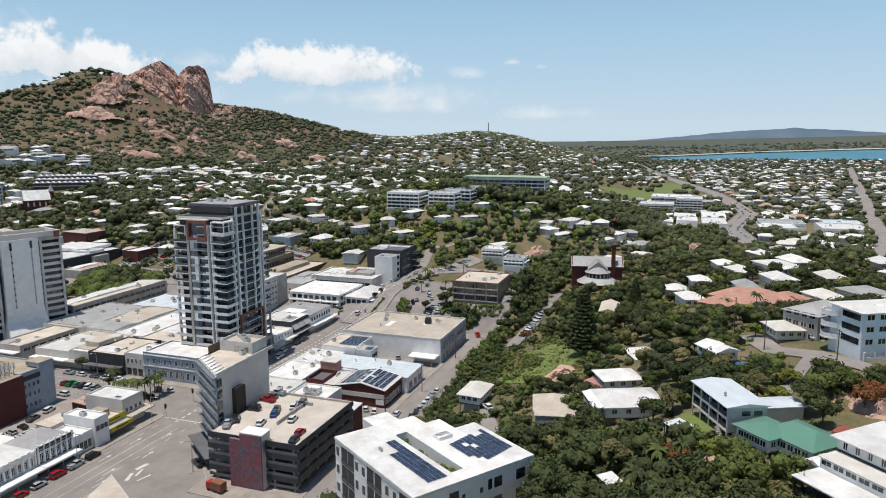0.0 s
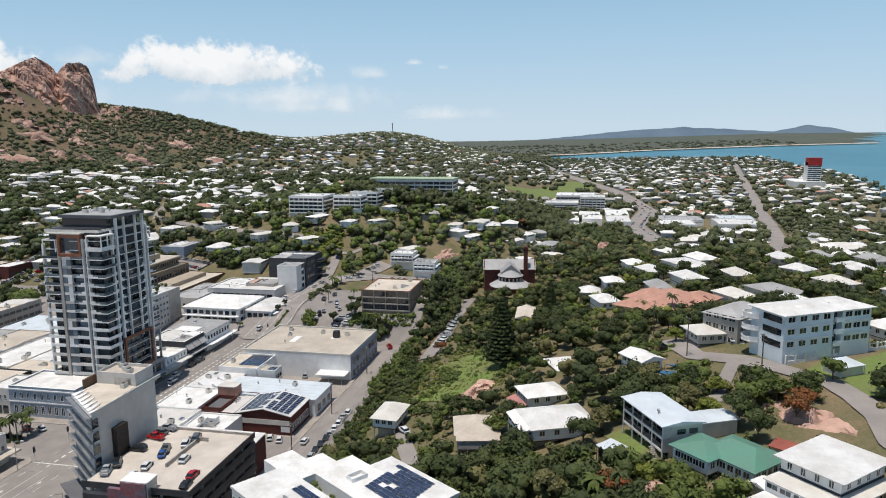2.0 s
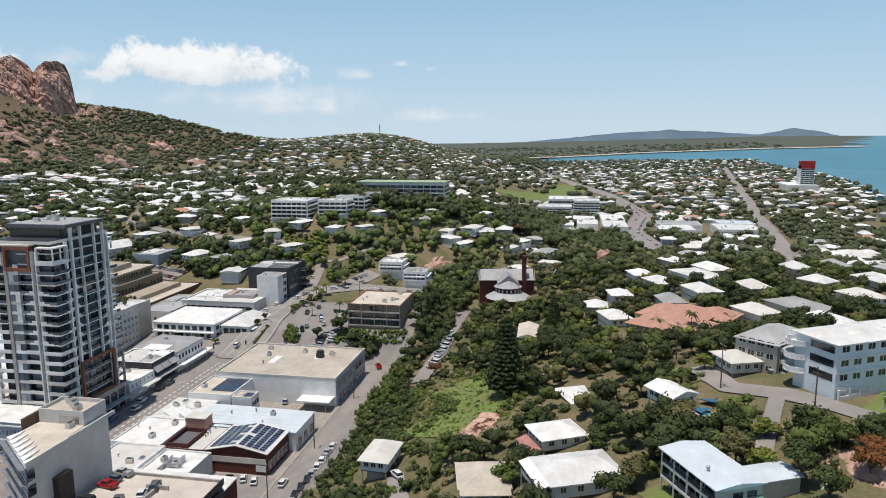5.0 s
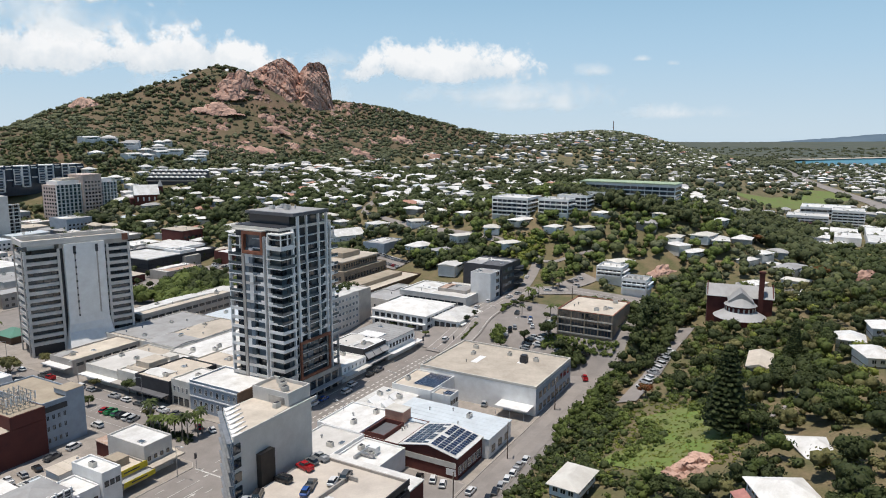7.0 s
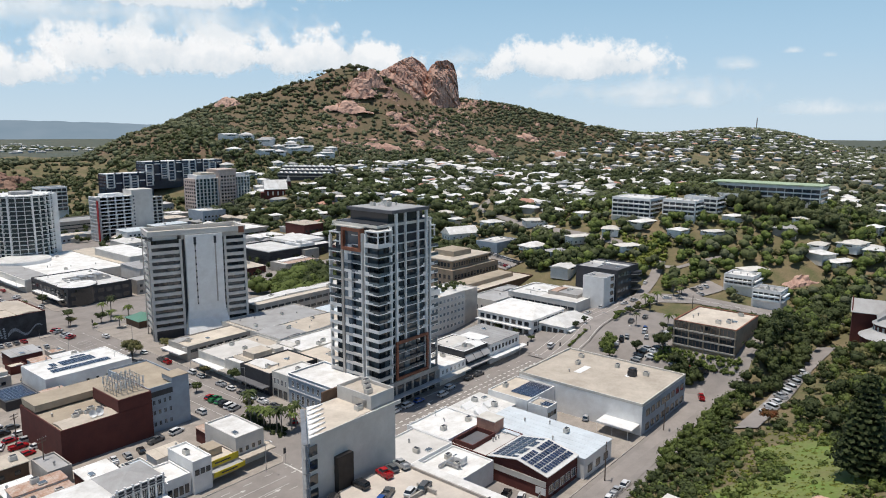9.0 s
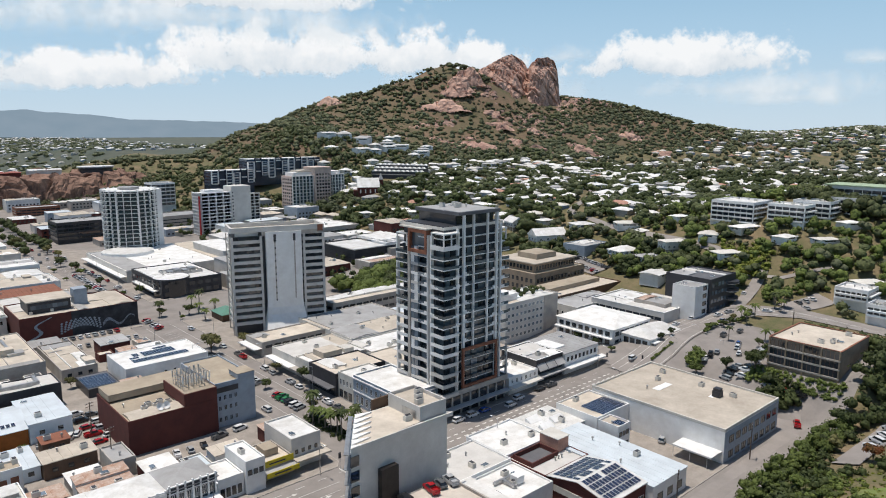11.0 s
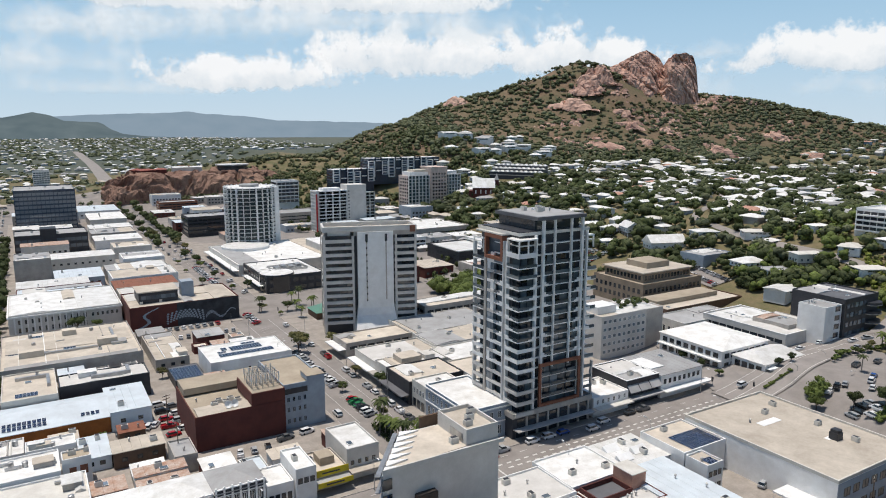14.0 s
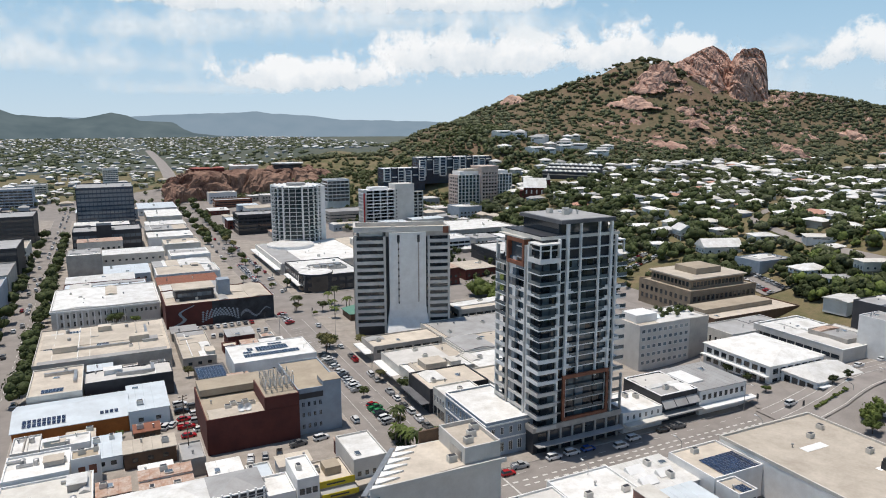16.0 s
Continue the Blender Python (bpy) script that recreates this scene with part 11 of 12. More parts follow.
x, y = scatter(70, -50.5, -46.5, 1.5, 22)
bushes("bed_shrubs", "dark shrubs under the row of palms", x, y, 1.0, 0.8, 16, 0.22, "leaf_dark", 0.5)
x, y = scatter(120, -4, 62, -99.5, -93.5)
bushes("bank_canopy", "bushy trees along the foot of the bank", x, y, 2.1, 1.0, 40, 0.27, "leaf", 1.0, 3)
x, y = scatter(150, 189, 214, -12, 18, lambda a, b: (np.hypot(a - 200, b - 18) > 8) & (np.abs(b - (a - 212) * 0.9) < 26))
bushes("bank_shrubs", "bright green thicket on the dry bank", x, y, 2.3, 0.8, 20, 0.45, "leaf_light", 0.6, 2)
x, y = scatter(330, 285, 548, -152, -86, gardens_ok)
bushes("suburb_trees", "deep green wood between the houses and the white wards", x, y, 5.6, 0.9, 22, 0.8, "leaf_suburb", 0.9, 3)
x, y = scatter(260, 165, 372, -206, -150, bank_ok)
bushes("bank_trees", "dense dark wood on the bank above the main road", x, y, 4.4, 0.9, 24, 0.55, "leaf_dark", 0.9, 3)
x, y = scatter(150, 165, 372, -206, -150, bank_ok)
bushes("bank_trees", "olive and dry trees on the bank above the main road", x, y, 3.6, 0.9, 22, 0.5, "leaf_olive", 0.9, 3)

# ---- cars ----
PAINT = {
    "white": (0.80, 0.80, 0.80), "silver": (0.45, 0.46, 0.47), "black": (0.02, 0.02, 0.022), "red": (0.42, 0.015, 0.02), "blue": (0.03, 0.10, 0.36), "grey": (0.13, 0.135, 0.14), "green": (0.03, 0.22, 0.08),
}
M["tyre"] = surf("tyre_rubber", (0.02, 0.02, 0.02), 0.9)
M["lamp_glass"] = surf("lamp_glass", (0.6, 0.6, 0.62), 0.1)
M["tail_lamp"] = surf("tail_lamp", (0.3, 0.01, 0.01), 0.2)


def loft(sections):
    """A skin through rings of equal length."""
    n = len(sections[0])
    pts = [p for s in sections for p in s]
    f = [tuple(range(n - 1, -1, -1)), tuple(range(len(pts) - n, len(pts)))]
    for k in range(len(sections) - 1):
        for j in range(n):
            a, b = k * n + j, k * n + (j + 1) % n
            f.append((a, b, b + n, a + n))
    return Geo().add(pts, f)


def car_proto(colour, kind):
    m = surf("car_paint_" + colour, PAINT[colour], 0.25, vary=0.03, scale=0.5, bump=0, spec=0.6)
    th = thing("car" if kind != "ute" else "utility_truck", {"car": colour + " hatchback car parked on the asphalt", "suv": colour + " four-wheel drive wagon on the asphalt", "ute": colour + " utility truck with an open tray"}[kind], "car", pose(0, 0, -80))
    L, W, H = {"car": (4.3, 1.75, 1.45), "suv": (4.7, 1.85, 1.75), "ute": (5.2, 1.85, 1.75)}[kind]
    h, w = L / 2, W / 2
    hood = 0.62 * H
    sec = lambda x, b, z, q: [(x, -q, b), (x, q, b), (x, q + 0.04, (b + z) / 2), (x, q - 0.05, z), (x, -q + 0.05, z), (x, -q - 0.04, (b + z) / 2)]
    a0, a1, b0, b1 = {"car": (-h + 0.25, -h + 0.75, 0.35, 1.05), "suv": (-h + 0.1, -h + 0.35, 0.55, 1.15), "ute": (-0.75, -0.55, 0.75, 1.35)}[kind]
    q = w - 0.08
    g = Geo().add([(a0, -q, hood), (b1, -q, hood), (b1, q, hood), (a0, q, hood), (a1, -q + 0.18, H - 0.04), (b0, -q + 0.18, H - 0.04), (b0, q - 0.18, H - 0.04), (a1, q - 0.18, H - 0.04)], [(0, 1, 5, 4), (1, 2, 6, 5), (2, 3, 7, 6), (3, 0, 4, 7), (0, 3, 2, 1)])
    part("glasshouse", g, M["glass"], th)
    part("body", loft([sec(-h, 0.4, hood * 0.85, w - 0.15), sec(-h + 0.3, 0.25, hood, w), sec(0, 0.22, hood + 0.02, w), sec(h - 0.9, 0.22, hood * 0.95, w), sec(h - 0.2, 0.25, hood * 0.82, w - 0.05), sec(h, 0.4, hood * 0.7, w - 0.2)]).box(a1 - 0.02, b0 + 0.02, -q + 0.17, q - 0.17, H - 0.06, H), m, th)
    if kind == "ute":
        part("tray", Geo().ring(-h + 0.08, -0.85, -w + 0.05, w - 0.05, hood, hood + 0.35, 0.06), m, th)
    wheel = Geo()
    n = 10
    wheel.add([(0.32 * math.cos(2 * math.pi * k / n), y, 0.32 + 0.32 * math.sin(2 * math.pi * k / n)) for y in (-0.1, 0.1) for k in range(n)], [tuple(range(n)), tuple(range(2 * n - 1, n - 1, -1))] + [(k, n + k, n + (k + 1) % n, (k + 1) % n) for k in range(n)])
    me = wheel.mesh("wheel", [M["tyre"]])
    for x in (-h + 0.8, h - 0.85):
        for y in (-w + 0.06, w - 0.06):
            put(th, "wheel", me, x, y, 0)
    return th


CARS = {}
FAR_SPOTS = []
CRNG = random.Random(11)


def car(x, y, rz, colour=None, kind=None, z=None, group="parked cars"):
    if math.hypot(x + 150, y + 160) > 290:
        FAR_SPOTS.append((x, y, rz))
        return
    colour = colour or CRNG.choice(["white"] * 5 + ["silver"] * 3 + ["black", "grey", "grey", "red", "blue"])
    kind = kind or CRNG.choice(["car", "car", "suv", "ute"])
    if (colour, kind) not in CARS:
        CARS[colour, kind] = car_proto(colour, kind)
    ob = copy_thing(CARS[colour, kind], pose(x, y, (ground_z(x, y) + 0.02) if z is None else z, 0, 0, rz + CRNG.uniform(-3, 3)))
    ob["group"] = group


# on the deck
for (x, y, rz, c) in [(-83, -54.5, 20, "silver"), (-64, -55, 80, "red"), (-61, -54.5, 80, "grey"), (-58.4, -55, 80, "silver"), (-66, -65, 20, "white"), (-62.5, -66, 20, "grey"), (-72.5, -62.5, 20, "blue"), (-70, -61.8, 20, "grey"), (-79, -62.5, 10, "white"), (-74, -69.5, 10, "white"), (-81, -76, 0, "red"), (-85.6, -77, 5, "black"), (-71, -54.6, 90, "black"), (-84, -62, 20, "white"), (-79, -54.5, 30, "black")]:
    car(x, y, rz, c, None, 12.66, "cars on the parking deck")
# street of shops
for k in range(25):
    y = 29.4 + k * 2.9
    if abs(y - 53) > 4 and CRNG.random() < 0.85:
        car(-47.2, y + 0.4, 16, {5: "red", 4: "green", 3: "green", 2: "black"}.get(k), None, 0.02)
for y in (21, 27.5, 34, 39.5, 46, 52, 65, 71, 89, 93, 107, 120, 140):
    car(-38, y, 90)
car(-56, 35.5, 90, "white", "suv")
for y in (150, 153, 156, 163, 166):
    car(-48.5, y, 20)
for k in range(30):
    if CRNG.random() < 0.8:
        car(-45.5, 207 + k * 3.0, 18)
    if CRNG.random() < 0.4:
        car(-37.5, 206 + k * 6.5, 90)
for k in range(14):
    car(-45.5 if k % 2 else -52, 330 + k * 11, 90)
# west blocks
for x, y, rz in [(-86, 23.6, 80), (-82, 23.8, 80), (-90, 23.2, 80), (-94, 23, 80), (-76, 26.5, 12), (-69, 27.5, 12), (-88, 14, 85), (-84, 14, 85), (-97, 20, 40), (-99, 16, 30)]:
    car(x, y, rz, None, None, 0.17)
for k in range(9):
    car(-103.5 + (k % 2) * 3.8, 46 + k * 3.2, 5, ["red", "white", "red", "silver", "red", "white", "black", "grey", "white"][k], None, 0.17)
for k in range(6):
    car(-116.5 + k * 1.9, 55.2 + (k % 2) * 0.8, 60, None, None, 0.17)
for k in range(12):
    car(-97 + k * 3.0, 158.5, 90, None, None, 0.17)
    if k % 3:
        car(-84 + k * 2.4, 108.5, 90, None, None, 0.17)
for k in range(8):
    car(-83 + k * 3.2, 144, 80, None, None, 0.17)
for k in range(14):
    car(-161.2 if k % 2 else -152.2, 95 + k * 19, 90)
# main street
for x, y, c in [(-15, -11.8, "white"), (-9, -11.8, "white"), (-3.5, -11.8, "blue"), (12.5, -12.2, "white"), (24, -11.8, "black"), (30, -11.8, "grey"), (-26, -12, "silver"), (-31, -14, "red"), (6, -14.5, "white"), (-102, -12.8, "red"), (-108, -12.8, "silver"), (-113.5, -12.8, "red"), (-96, -12.8, "silver"), (-90, -12.8, "black"), (-125, -12.8, "white"), (-140, -12.8, "silver")]:
    car(x, y, 0, c, "suv" if c == "white" else None, 0.02)
for x, y, rz in [(-41, 7, 60), (-40.5, 2, 60), (-84, -44.5, 60), (77, -17, 4), (86, 13, 65)]:
    car(x, y, rz, None, None, 0.05)
# beyond the crossing
for x, y, rz in [(104, -14, 4), (110, -14, 4), (123, -14, 0), (133, -13, -10), (133, -21, -10), (139, -23, -20), (127, -26, 0), (118, -26, 5), (142, -31, -40), (170, -15, 10), (152, -34, -50), (78, 7, 65), (70, -19, 4)]:
    car(x, y, rz, None, None, ground_z(x, y) + 0.45)
for x, y, rz in [(82, -42, 20), (86, -42, 20), (89, -43, 20), (74, -54, 75), (77, -54, 75), (80, -53.5, 75), (83, -54, 75), (73, -60, 75), (76, -60, 75), (79, -60, 75), (82, -61, 75), (70, -70, 70), (70, -75, 70), (70, -80, 70)]:
    car(x, y, rz, None, None, ground_z(x, y) + 0.03)
for x, y, rz in [(66, -44, 75), (63, -50, 75), (67, -58, 75), (92, -50, 20), (97, -47, 20), (102, -45, 20), (88, -58, 80), (92, -58, 80), (96, -58, 80), (112, -66, 10), (112, -72, 10), (60, -84, 30), (118, -38, 10), (108, -36, 10)]:
    car(x, y, rz, None, None, ground_z(x, y) + 0.03)
for k in range(9):
    car(163.5 + k * 0.9, 66 + k * 3.0, 8, None, None, ground_z(165.5 + k * 0.9, 66 + k * 3.0) + 0.6)
    car(170.5 + k * 0.9, 64 + k * 3.0, 8, None, None, ground_z(172 + k * 0.9, 64 + k * 3.0) + 0.6)
for x, y in [(176, -38), (180, -39.5), (184, -41), (172, -43)]:
    car(x, y, 60, None, None, ground_z(x, y) + 0.55)
for k in range(12):
    car(96 + k * 5.5, 182 + (k % 2) * 6.5, 2, None, None, ground_z(96 + k * 5.5, 184) + 0.5)
# lane and hillside
for x, y, rz in [(-41, -90.3, 10), (-37, -90.3, 15), (-33, -90.5, 15), (-29.5, -90.4, 15), (-45, -90.5, 10), (-34, -84.0, 5), (-13, -90.6, 5), (-18, -90.6, 5), (-25.6, -90.5, 15), (-22, -90.6, 12), (-49, -90.4, 10)]:
    car(x, y, rz, CRNG.choice(["white", "white", "silver", "white", "black"]), None, ground_z(x, y) + 0.2)
car(20, -62, 15, "silver", None, 0.17)
for x, y, c in [(-33.6, -72.6, "white"), (-35.2, -69.2, "black"), (-34.4, -76.0, "white"), (-43.0, -70.0, "grey")]:
    car(x, y, 20, c, None, 0.19)
for k in range(9):
    x = 44 + k * 5.6
    car(x, -108.5, 60, CRNG.choice(["white", "white", "silver"]), None, ground_z(x, -108.5) + 0.55, "cars on the bank")
car(-47, -118.6, 40, "white", "car", ground_z(-47, -118.6) + 0.45)
car(-22, -187, 20, "black", None, ground_z(-22, -187) + 0.3)
car(-21, -206, 10, "white", None, ground_z(-21, -206) + 0.3)
# red delivery truck
th = thing("delivery_truck", "small red and orange delivery truck", "truck", pose(-94.5, -58.5, 0.05, 0, 0, 80))
part("cab", Geo().box(1.0, 2.6, -1.0, 1.0, 0.5, 2.4), M["signal_red"], th)
part("windscreen", Geo().box(2.6, 2.63, -0.9, 0.9, 1.4, 2.2), M["glass"], th)
part("load_box", Geo().box(-2.8, 0.9, -1.1, 1.1, 0.7, 2.9), M["rust"], th)
for x in (-2.0, 1.8):
    for y in (-0.95, 0.95):
        part("wheel", Geo().box(x - 0.38, x + 0.38, y - 0.13, y + 0.13, 0, 0.76), M["tyre"], th)


def far_cars(label, spots, seed):
    """Parked cars too far off to count: low bodies with glazed cabins, in four colours."""
    rng, g = random.Random(seed), Geo()
    for x, y, rz in spots:
        z, c, s_ = ground_z(x, y) + 0.25, math.cos(radians(rz)), math.sin(radians(rz))
        m = rng.choice([0, 0, 0, 0, 1, 1, 1, 0, 1, 0, 2, 3, 3])
        for bx in ((-2.1, 2.1, 0.85, 0.25, 0.95, m), (-1.5, 0.9, 0.78, 0.95, 1.4, 4), (-1.2, 0.5, 0.7, 1.4, 1.46, m)):
            a, b, w, z0, z1, k = bx
            t = 0.35 if k == 4 else 0.0
            p = [(a, -w, z0), (b, -w, z0), (b, w, z0), (a, w, z0), (a + t, -w + t * 0.3, z1), (b - t, -w + t * 0.3, z1), (b - t, w - t * 0.3, z1), (a + t, w - t * 0.3, z1)]
            g.add([(x + u * c - v * s_, y + u * s_ + v * c, z + h) for u, v, h in p], [(0, 3, 2, 1), (4, 5, 6, 7), (0, 1, 5, 4), (1, 2, 6, 5), (2, 3, 7, 6), (3, 0, 4, 7)], k)
    mats = [surf("far_car_" + n, PAINT[n], 0.3, vary=0.03, bump=0, spec=0.6) for n in ("white", "silver", "red", "grey")] + [M["glass"]]
    tagged(new("far_cars", g.mesh("far_cars", mats)), label, "cars", "", "stuff")


spots = []
for r in range(5):
    for k in range(16):
        if CRNG.random() < 0.8:
            spots.append((132 + k * 2.7 + CRNG.uniform(-0.3, 0.3), 150 + r * 9 + k * 0.3, 92))
for k in range(70):
    spots.append((CRNG.choice([-61, -35.5, -158.5, -154.5]), 200 + k * 7.5 + CRNG.uniform(-2, 2), 90))
for k in range(60):
    spots.append((CRNG.uniform(225, 700), 0, 0))
    u = spots[-1][0]
    spots[-1] = (u, float(np.interp(u, [215, 261, 398, 480, 587, 700], [-285, -217, -208, -220, -235, -225])) + CRNG.choice([-4, 4]), 8)
far_cars("rows of parked cars and distant traffic", spots + FAR_SPOTS, 3)

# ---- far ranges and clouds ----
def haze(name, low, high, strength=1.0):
    """Distance haze put into the colour: a plain glow, mottled at random."""
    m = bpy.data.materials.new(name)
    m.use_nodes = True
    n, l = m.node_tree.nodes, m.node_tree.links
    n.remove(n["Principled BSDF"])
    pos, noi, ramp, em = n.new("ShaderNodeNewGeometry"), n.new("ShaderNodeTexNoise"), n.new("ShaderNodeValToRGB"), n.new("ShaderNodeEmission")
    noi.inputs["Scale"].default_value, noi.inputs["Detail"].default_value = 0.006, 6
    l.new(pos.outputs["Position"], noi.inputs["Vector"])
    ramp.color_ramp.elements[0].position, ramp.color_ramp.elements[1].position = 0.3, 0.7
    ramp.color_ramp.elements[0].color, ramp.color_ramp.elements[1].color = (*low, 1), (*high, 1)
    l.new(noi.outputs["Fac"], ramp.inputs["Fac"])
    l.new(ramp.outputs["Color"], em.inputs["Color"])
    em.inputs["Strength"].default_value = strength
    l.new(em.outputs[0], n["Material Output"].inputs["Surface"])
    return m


def range_of_hills(name, label, peaks, r, foot, mat, seed):
    """A far ridge: its skyline by bearing and height angle, sloping towards the viewer."""
    a0, a1 = peaks[0][0], peaks[-1][0]
    n = int((a1 - a0) * 6)
    pts, faces = [], []
    for k in range(n + 1):
        a = a0 + (a1 - a0) * k / n
        e = np.interp(a, [p[0] for p in peaks], [p[1] for p in peaks])
        e += 0.05 * noise.fractal(Vector((a * 0.9, seed, 0)), 0.9, 2.1, 4)
        e = max(e, foot)
        for j in range(6):
            t = j / 5
            rr = r - 320 * (1 - t)
            el = foot - 0.05 + (e - foot + 0.05) * t ** 0.8
            x, y = CX + rr * math.sin(radians(a)), CY + rr * math.cos(radians(a))
            pts.append((x, y, 92 + rr * math.tan(radians(el))))
    for k in range(n):
        for j in range(5):
            faces.append((k * 6 + j, k * 6 + 6 + j, k * 6 + 7 + j, k * 6 + 1 + j))
    setting(name, Geo().add(pts, faces), mat, label, "hills", "structure")


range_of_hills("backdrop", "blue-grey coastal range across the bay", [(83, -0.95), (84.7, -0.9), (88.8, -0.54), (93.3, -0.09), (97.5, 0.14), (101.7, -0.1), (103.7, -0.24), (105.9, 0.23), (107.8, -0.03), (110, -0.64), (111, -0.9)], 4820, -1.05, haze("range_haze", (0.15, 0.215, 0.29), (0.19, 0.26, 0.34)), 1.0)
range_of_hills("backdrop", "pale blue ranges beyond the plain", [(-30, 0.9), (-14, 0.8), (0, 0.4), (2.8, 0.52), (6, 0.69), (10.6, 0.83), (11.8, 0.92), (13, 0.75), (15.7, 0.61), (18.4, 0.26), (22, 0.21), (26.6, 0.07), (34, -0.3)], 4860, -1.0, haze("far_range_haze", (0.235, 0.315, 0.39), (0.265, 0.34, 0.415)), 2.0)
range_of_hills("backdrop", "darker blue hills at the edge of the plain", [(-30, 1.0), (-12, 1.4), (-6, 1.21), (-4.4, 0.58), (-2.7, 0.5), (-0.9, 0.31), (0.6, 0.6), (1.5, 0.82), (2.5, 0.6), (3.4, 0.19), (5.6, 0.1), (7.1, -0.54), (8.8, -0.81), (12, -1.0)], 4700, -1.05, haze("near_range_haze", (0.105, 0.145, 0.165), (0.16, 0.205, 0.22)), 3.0)


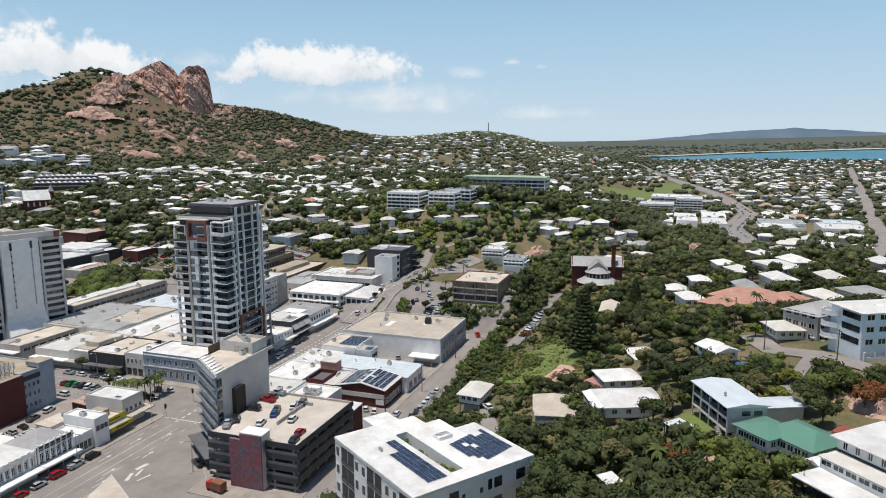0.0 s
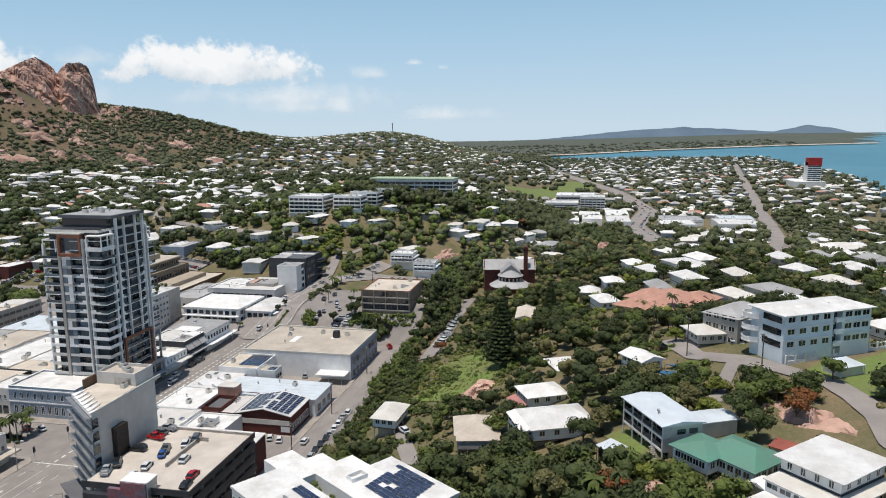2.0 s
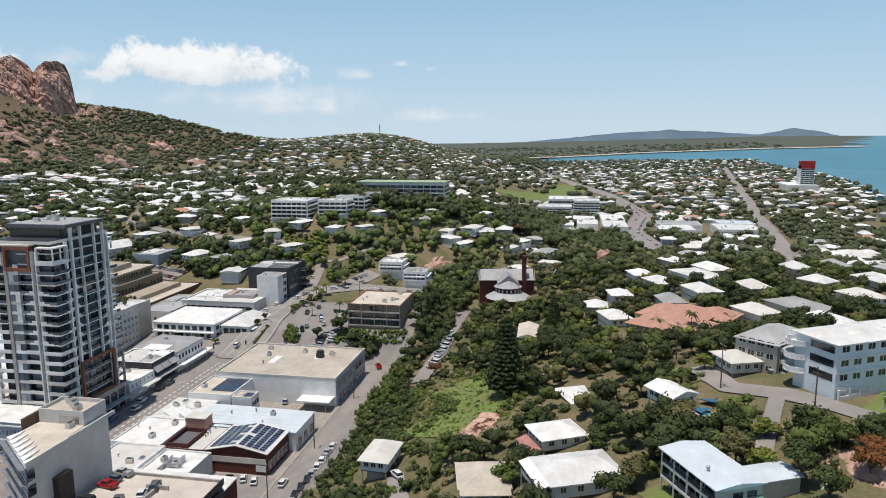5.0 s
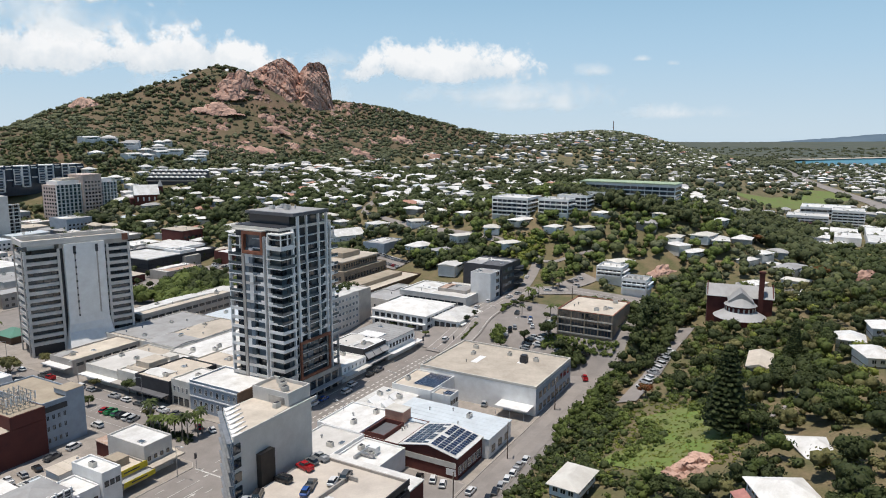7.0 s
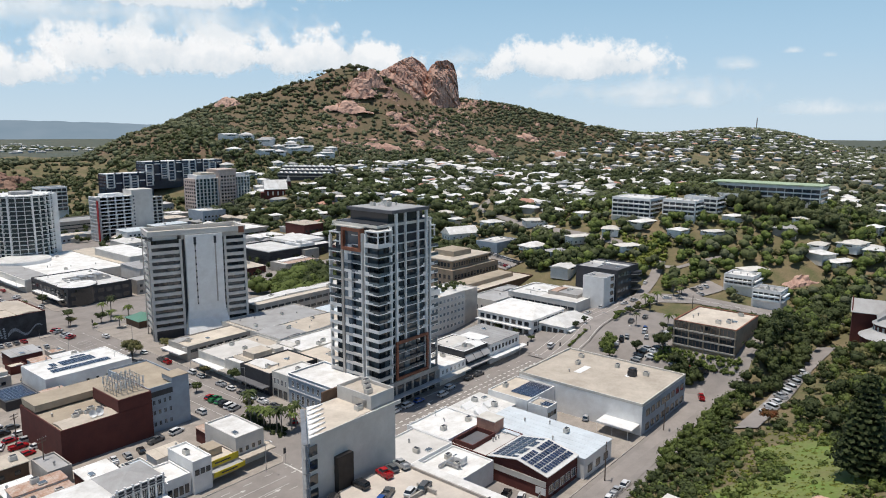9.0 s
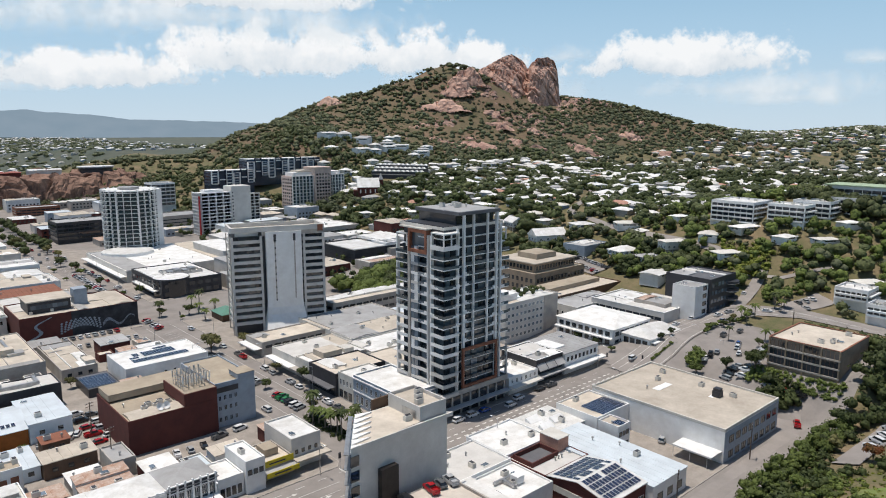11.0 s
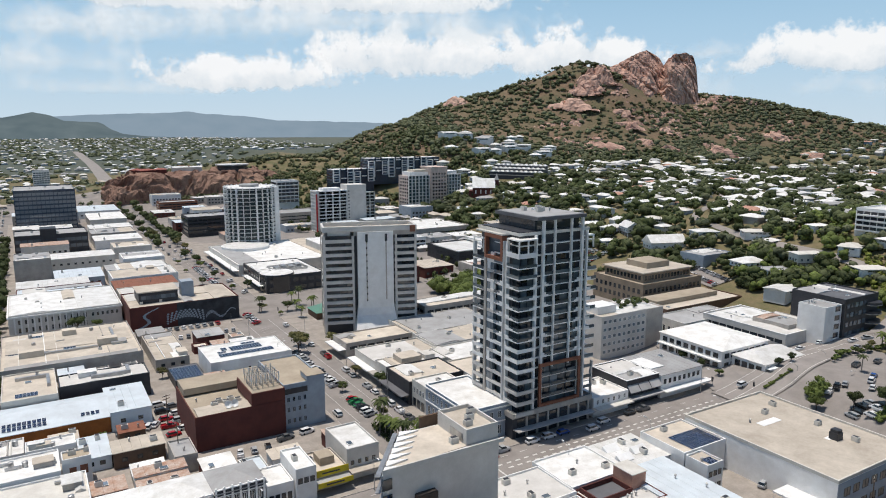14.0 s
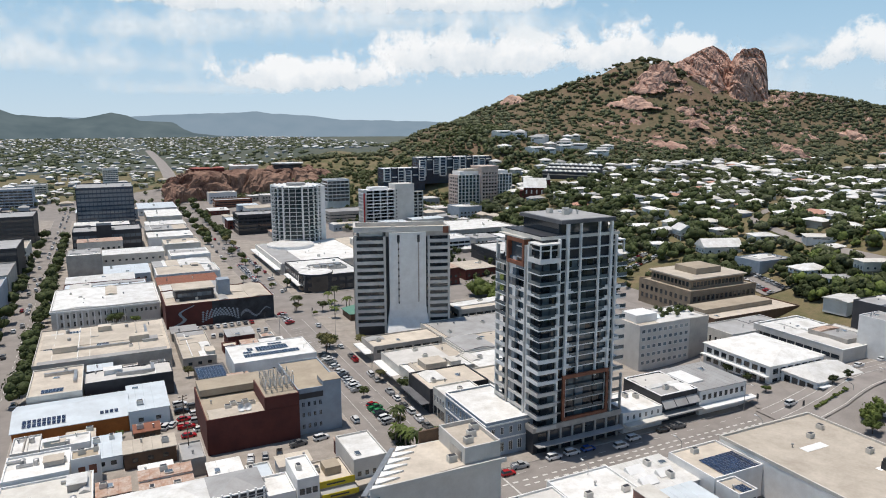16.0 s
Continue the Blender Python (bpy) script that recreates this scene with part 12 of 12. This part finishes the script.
def cloud_stuff(name, soft, top, low, amount):
    m = bpy.data.materials.new(name)
    m.use_nodes = True
    n, l = m.node_tree.nodes, m.node_tree.links
    n.remove(n["Principled BSDF"])
    pos, obj = n.new("ShaderNodeNewGeometry"), n.new("ShaderNodeTexCoord")
    def math_node(op, a, b=None, clamp=False):
        k = n.new("ShaderNodeMath")
        k.operation, k.use_clamp = op, clamp
        for i, v in enumerate((a, b)):
            if v is None:
                continue
            if isinstance(v, (int, float)):
                k.inputs[i].default_value = v
            else:
                l.new(v, k.inputs[i])
        return k.outputs[0]
    sep = n.new("ShaderNodeSeparateXYZ")
    l.new(obj.outputs["Object"], sep.inputs[0])
    x, z = sep.outputs["X"], sep.outputs["Z"]
    below = math_node("MULTIPLY", math_node("MINIMUM", z, 0.0), 1.1)
    z2 = math_node("ADD", z, below)
    r = math_node("SQRT", math_node("ADD", math_node("MULTIPLY", x, x), math_node("MULTIPLY", z2, z2)))
    big, fine = n.new("ShaderNodeTexNoise"), n.new("ShaderNodeTexNoise")
    for t, s, d in ((big, 0.0042, 4), (fine, 0.016, 6)):
        t.inputs["Scale"].default_value, t.inputs["Detail"].default_value, t.inputs["Roughness"].default_value = s, d, 0.6
        l.new(pos.outputs["Position"], t.inputs["Vector"])
    lump = math_node("ADD", math_node("MULTIPLY", math_node("SUBTRACT", big.outputs["Fac"], 0.5), 1.9), math_node("MULTIPLY", math_node("SUBTRACT", fine.outputs["Fac"], 0.5), 0.7))
    dens = math_node("ADD", math_node("SUBTRACT", 0.72, r), math_node("MULTIPLY", lump, 0.75))
    edge = n.new("ShaderNodeMapRange")
    edge.interpolation_type = "SMOOTHSTEP"
    edge.inputs["From Min"].default_value, edge.inputs["From Max"].default_value = 0.0, soft
    edge.inputs["To Max"].default_value = amount
    l.new(dens, edge.inputs["Value"])
    rim = n.new("ShaderNodeMapRange")
    rim.interpolation_type = "SMOOTHSTEP"
    rim.inputs["From Min"].default_value, rim.inputs["From Max"].default_value = 1.0, 0.8
    l.new(r, rim.inputs["Value"])
    alpha = math_node("MULTIPLY", edge.outputs[0], rim.outputs[0])
    # sunlit tops and shaded bases are put into the glow colour by height
    tone = math_node("ADD", math_node("ADD", math_node("MULTIPLY", z, 0.75), 0.52), math_node("MULTIPLY", lump, 0.55), True)
    ramp = n.new("ShaderNodeValToRGB")
    ramp.color_ramp.elements[0].position, ramp.color_ramp.elements[1].position = 0.1, 0.75
    ramp.color_ramp.elements[0].color, ramp.color_ramp.elements[1].color = (*low, 1), (*top, 1)
    l.new(tone, ramp.inputs["Fac"])
    em, tr, mix = n.new("ShaderNodeEmission"), n.new("ShaderNodeBsdfTransparent"), n.new("ShaderNodeMixShader")
    l.new(ramp.outputs["Color"], em.inputs["Color"])
    l.new(alpha, mix.inputs[0])
    l.new(tr.outputs[0], mix.inputs[1])
    l.new(em.outputs[0], mix.inputs[2])
    l.new(mix.outputs[0], n["Material Output"].inputs["Surface"])
    return m


PUFF = cloud_stuff("cumulus", 0.30, (0.93, 0.94, 0.95), (0.55, 0.64, 0.72), 0.97)
VEIL = cloud_stuff("thin_cloud", 0.9, (0.80, 0.85, 0.89), (0.62, 0.71, 0.78), 0.75)
CLOUDS = [
    (41.0, 4.9, 10.5, 3.6, 0), (60.5, 4.6, 12.8, 3.3, 0), (72.8, 4.5, 2.4, 1.2, 1), (68, 1.9, 9.5, 1.8, 1), (79, 1.2, 8, 1.2, 1), (76.2, 5.35, 1.1, 0.5, 1), (78.5, 4.97, 0.9, 0.5, 1),
    (29.3, 4.9, 14.5, 3.8, 0), (15.8, 3.4, 13, 2.8, 0), (22, 7.9, 19, 3.2, 1), (3.3, 6.6, 15, 3.2, 1), (7, 2.5, 11, 1.4, 1), (-4, 4.6, 10, 2.8, 1), (49, 2.2, 9, 2.2, 1), (52, 5.2, 4, 1.6, 1), (26, 9.2, 18, 2.5, 0), (8, 9.0, 13, 2.4, 0), (40, 9.8, 6, 1.2, 1),
    (12, 7.2, 22, 4.5, 1), (31, 7.2, 15, 3.8, 1), (1, 4.3, 14, 3.0, 1), (44, 3.0, 10, 2.4, 1), (65, 2.6, 12, 2.0, 1),
]
for k, (az, el, hw, hh, kind) in enumerate(CLOUDS):
    r = 4880 - 2 * k
    x, y = CX + r * math.sin(radians(az)), CY + r * math.cos(radians(az))
    ob = setting("cloud", Geo().add([(-1, 0, -1), (1, 0, -1), (1, 0, 1), (-1, 0, 1)], [(0, 1, 2, 3)]), [VEIL if kind else PUFF], ("thin pale cloud veil" if kind else "white heaped fair-weather cloud") + " low over the horizon", "cloud")
    ob.matrix_world = Matrix.Translation((x, y, 92 + r * math.tan(radians(el)))) @ pose(0, 0, 0, 0, 0, -az) @ Matrix.Diagonal((r * math.tan(radians(hw)), 1, r * math.tan(radians(hh)), 1))
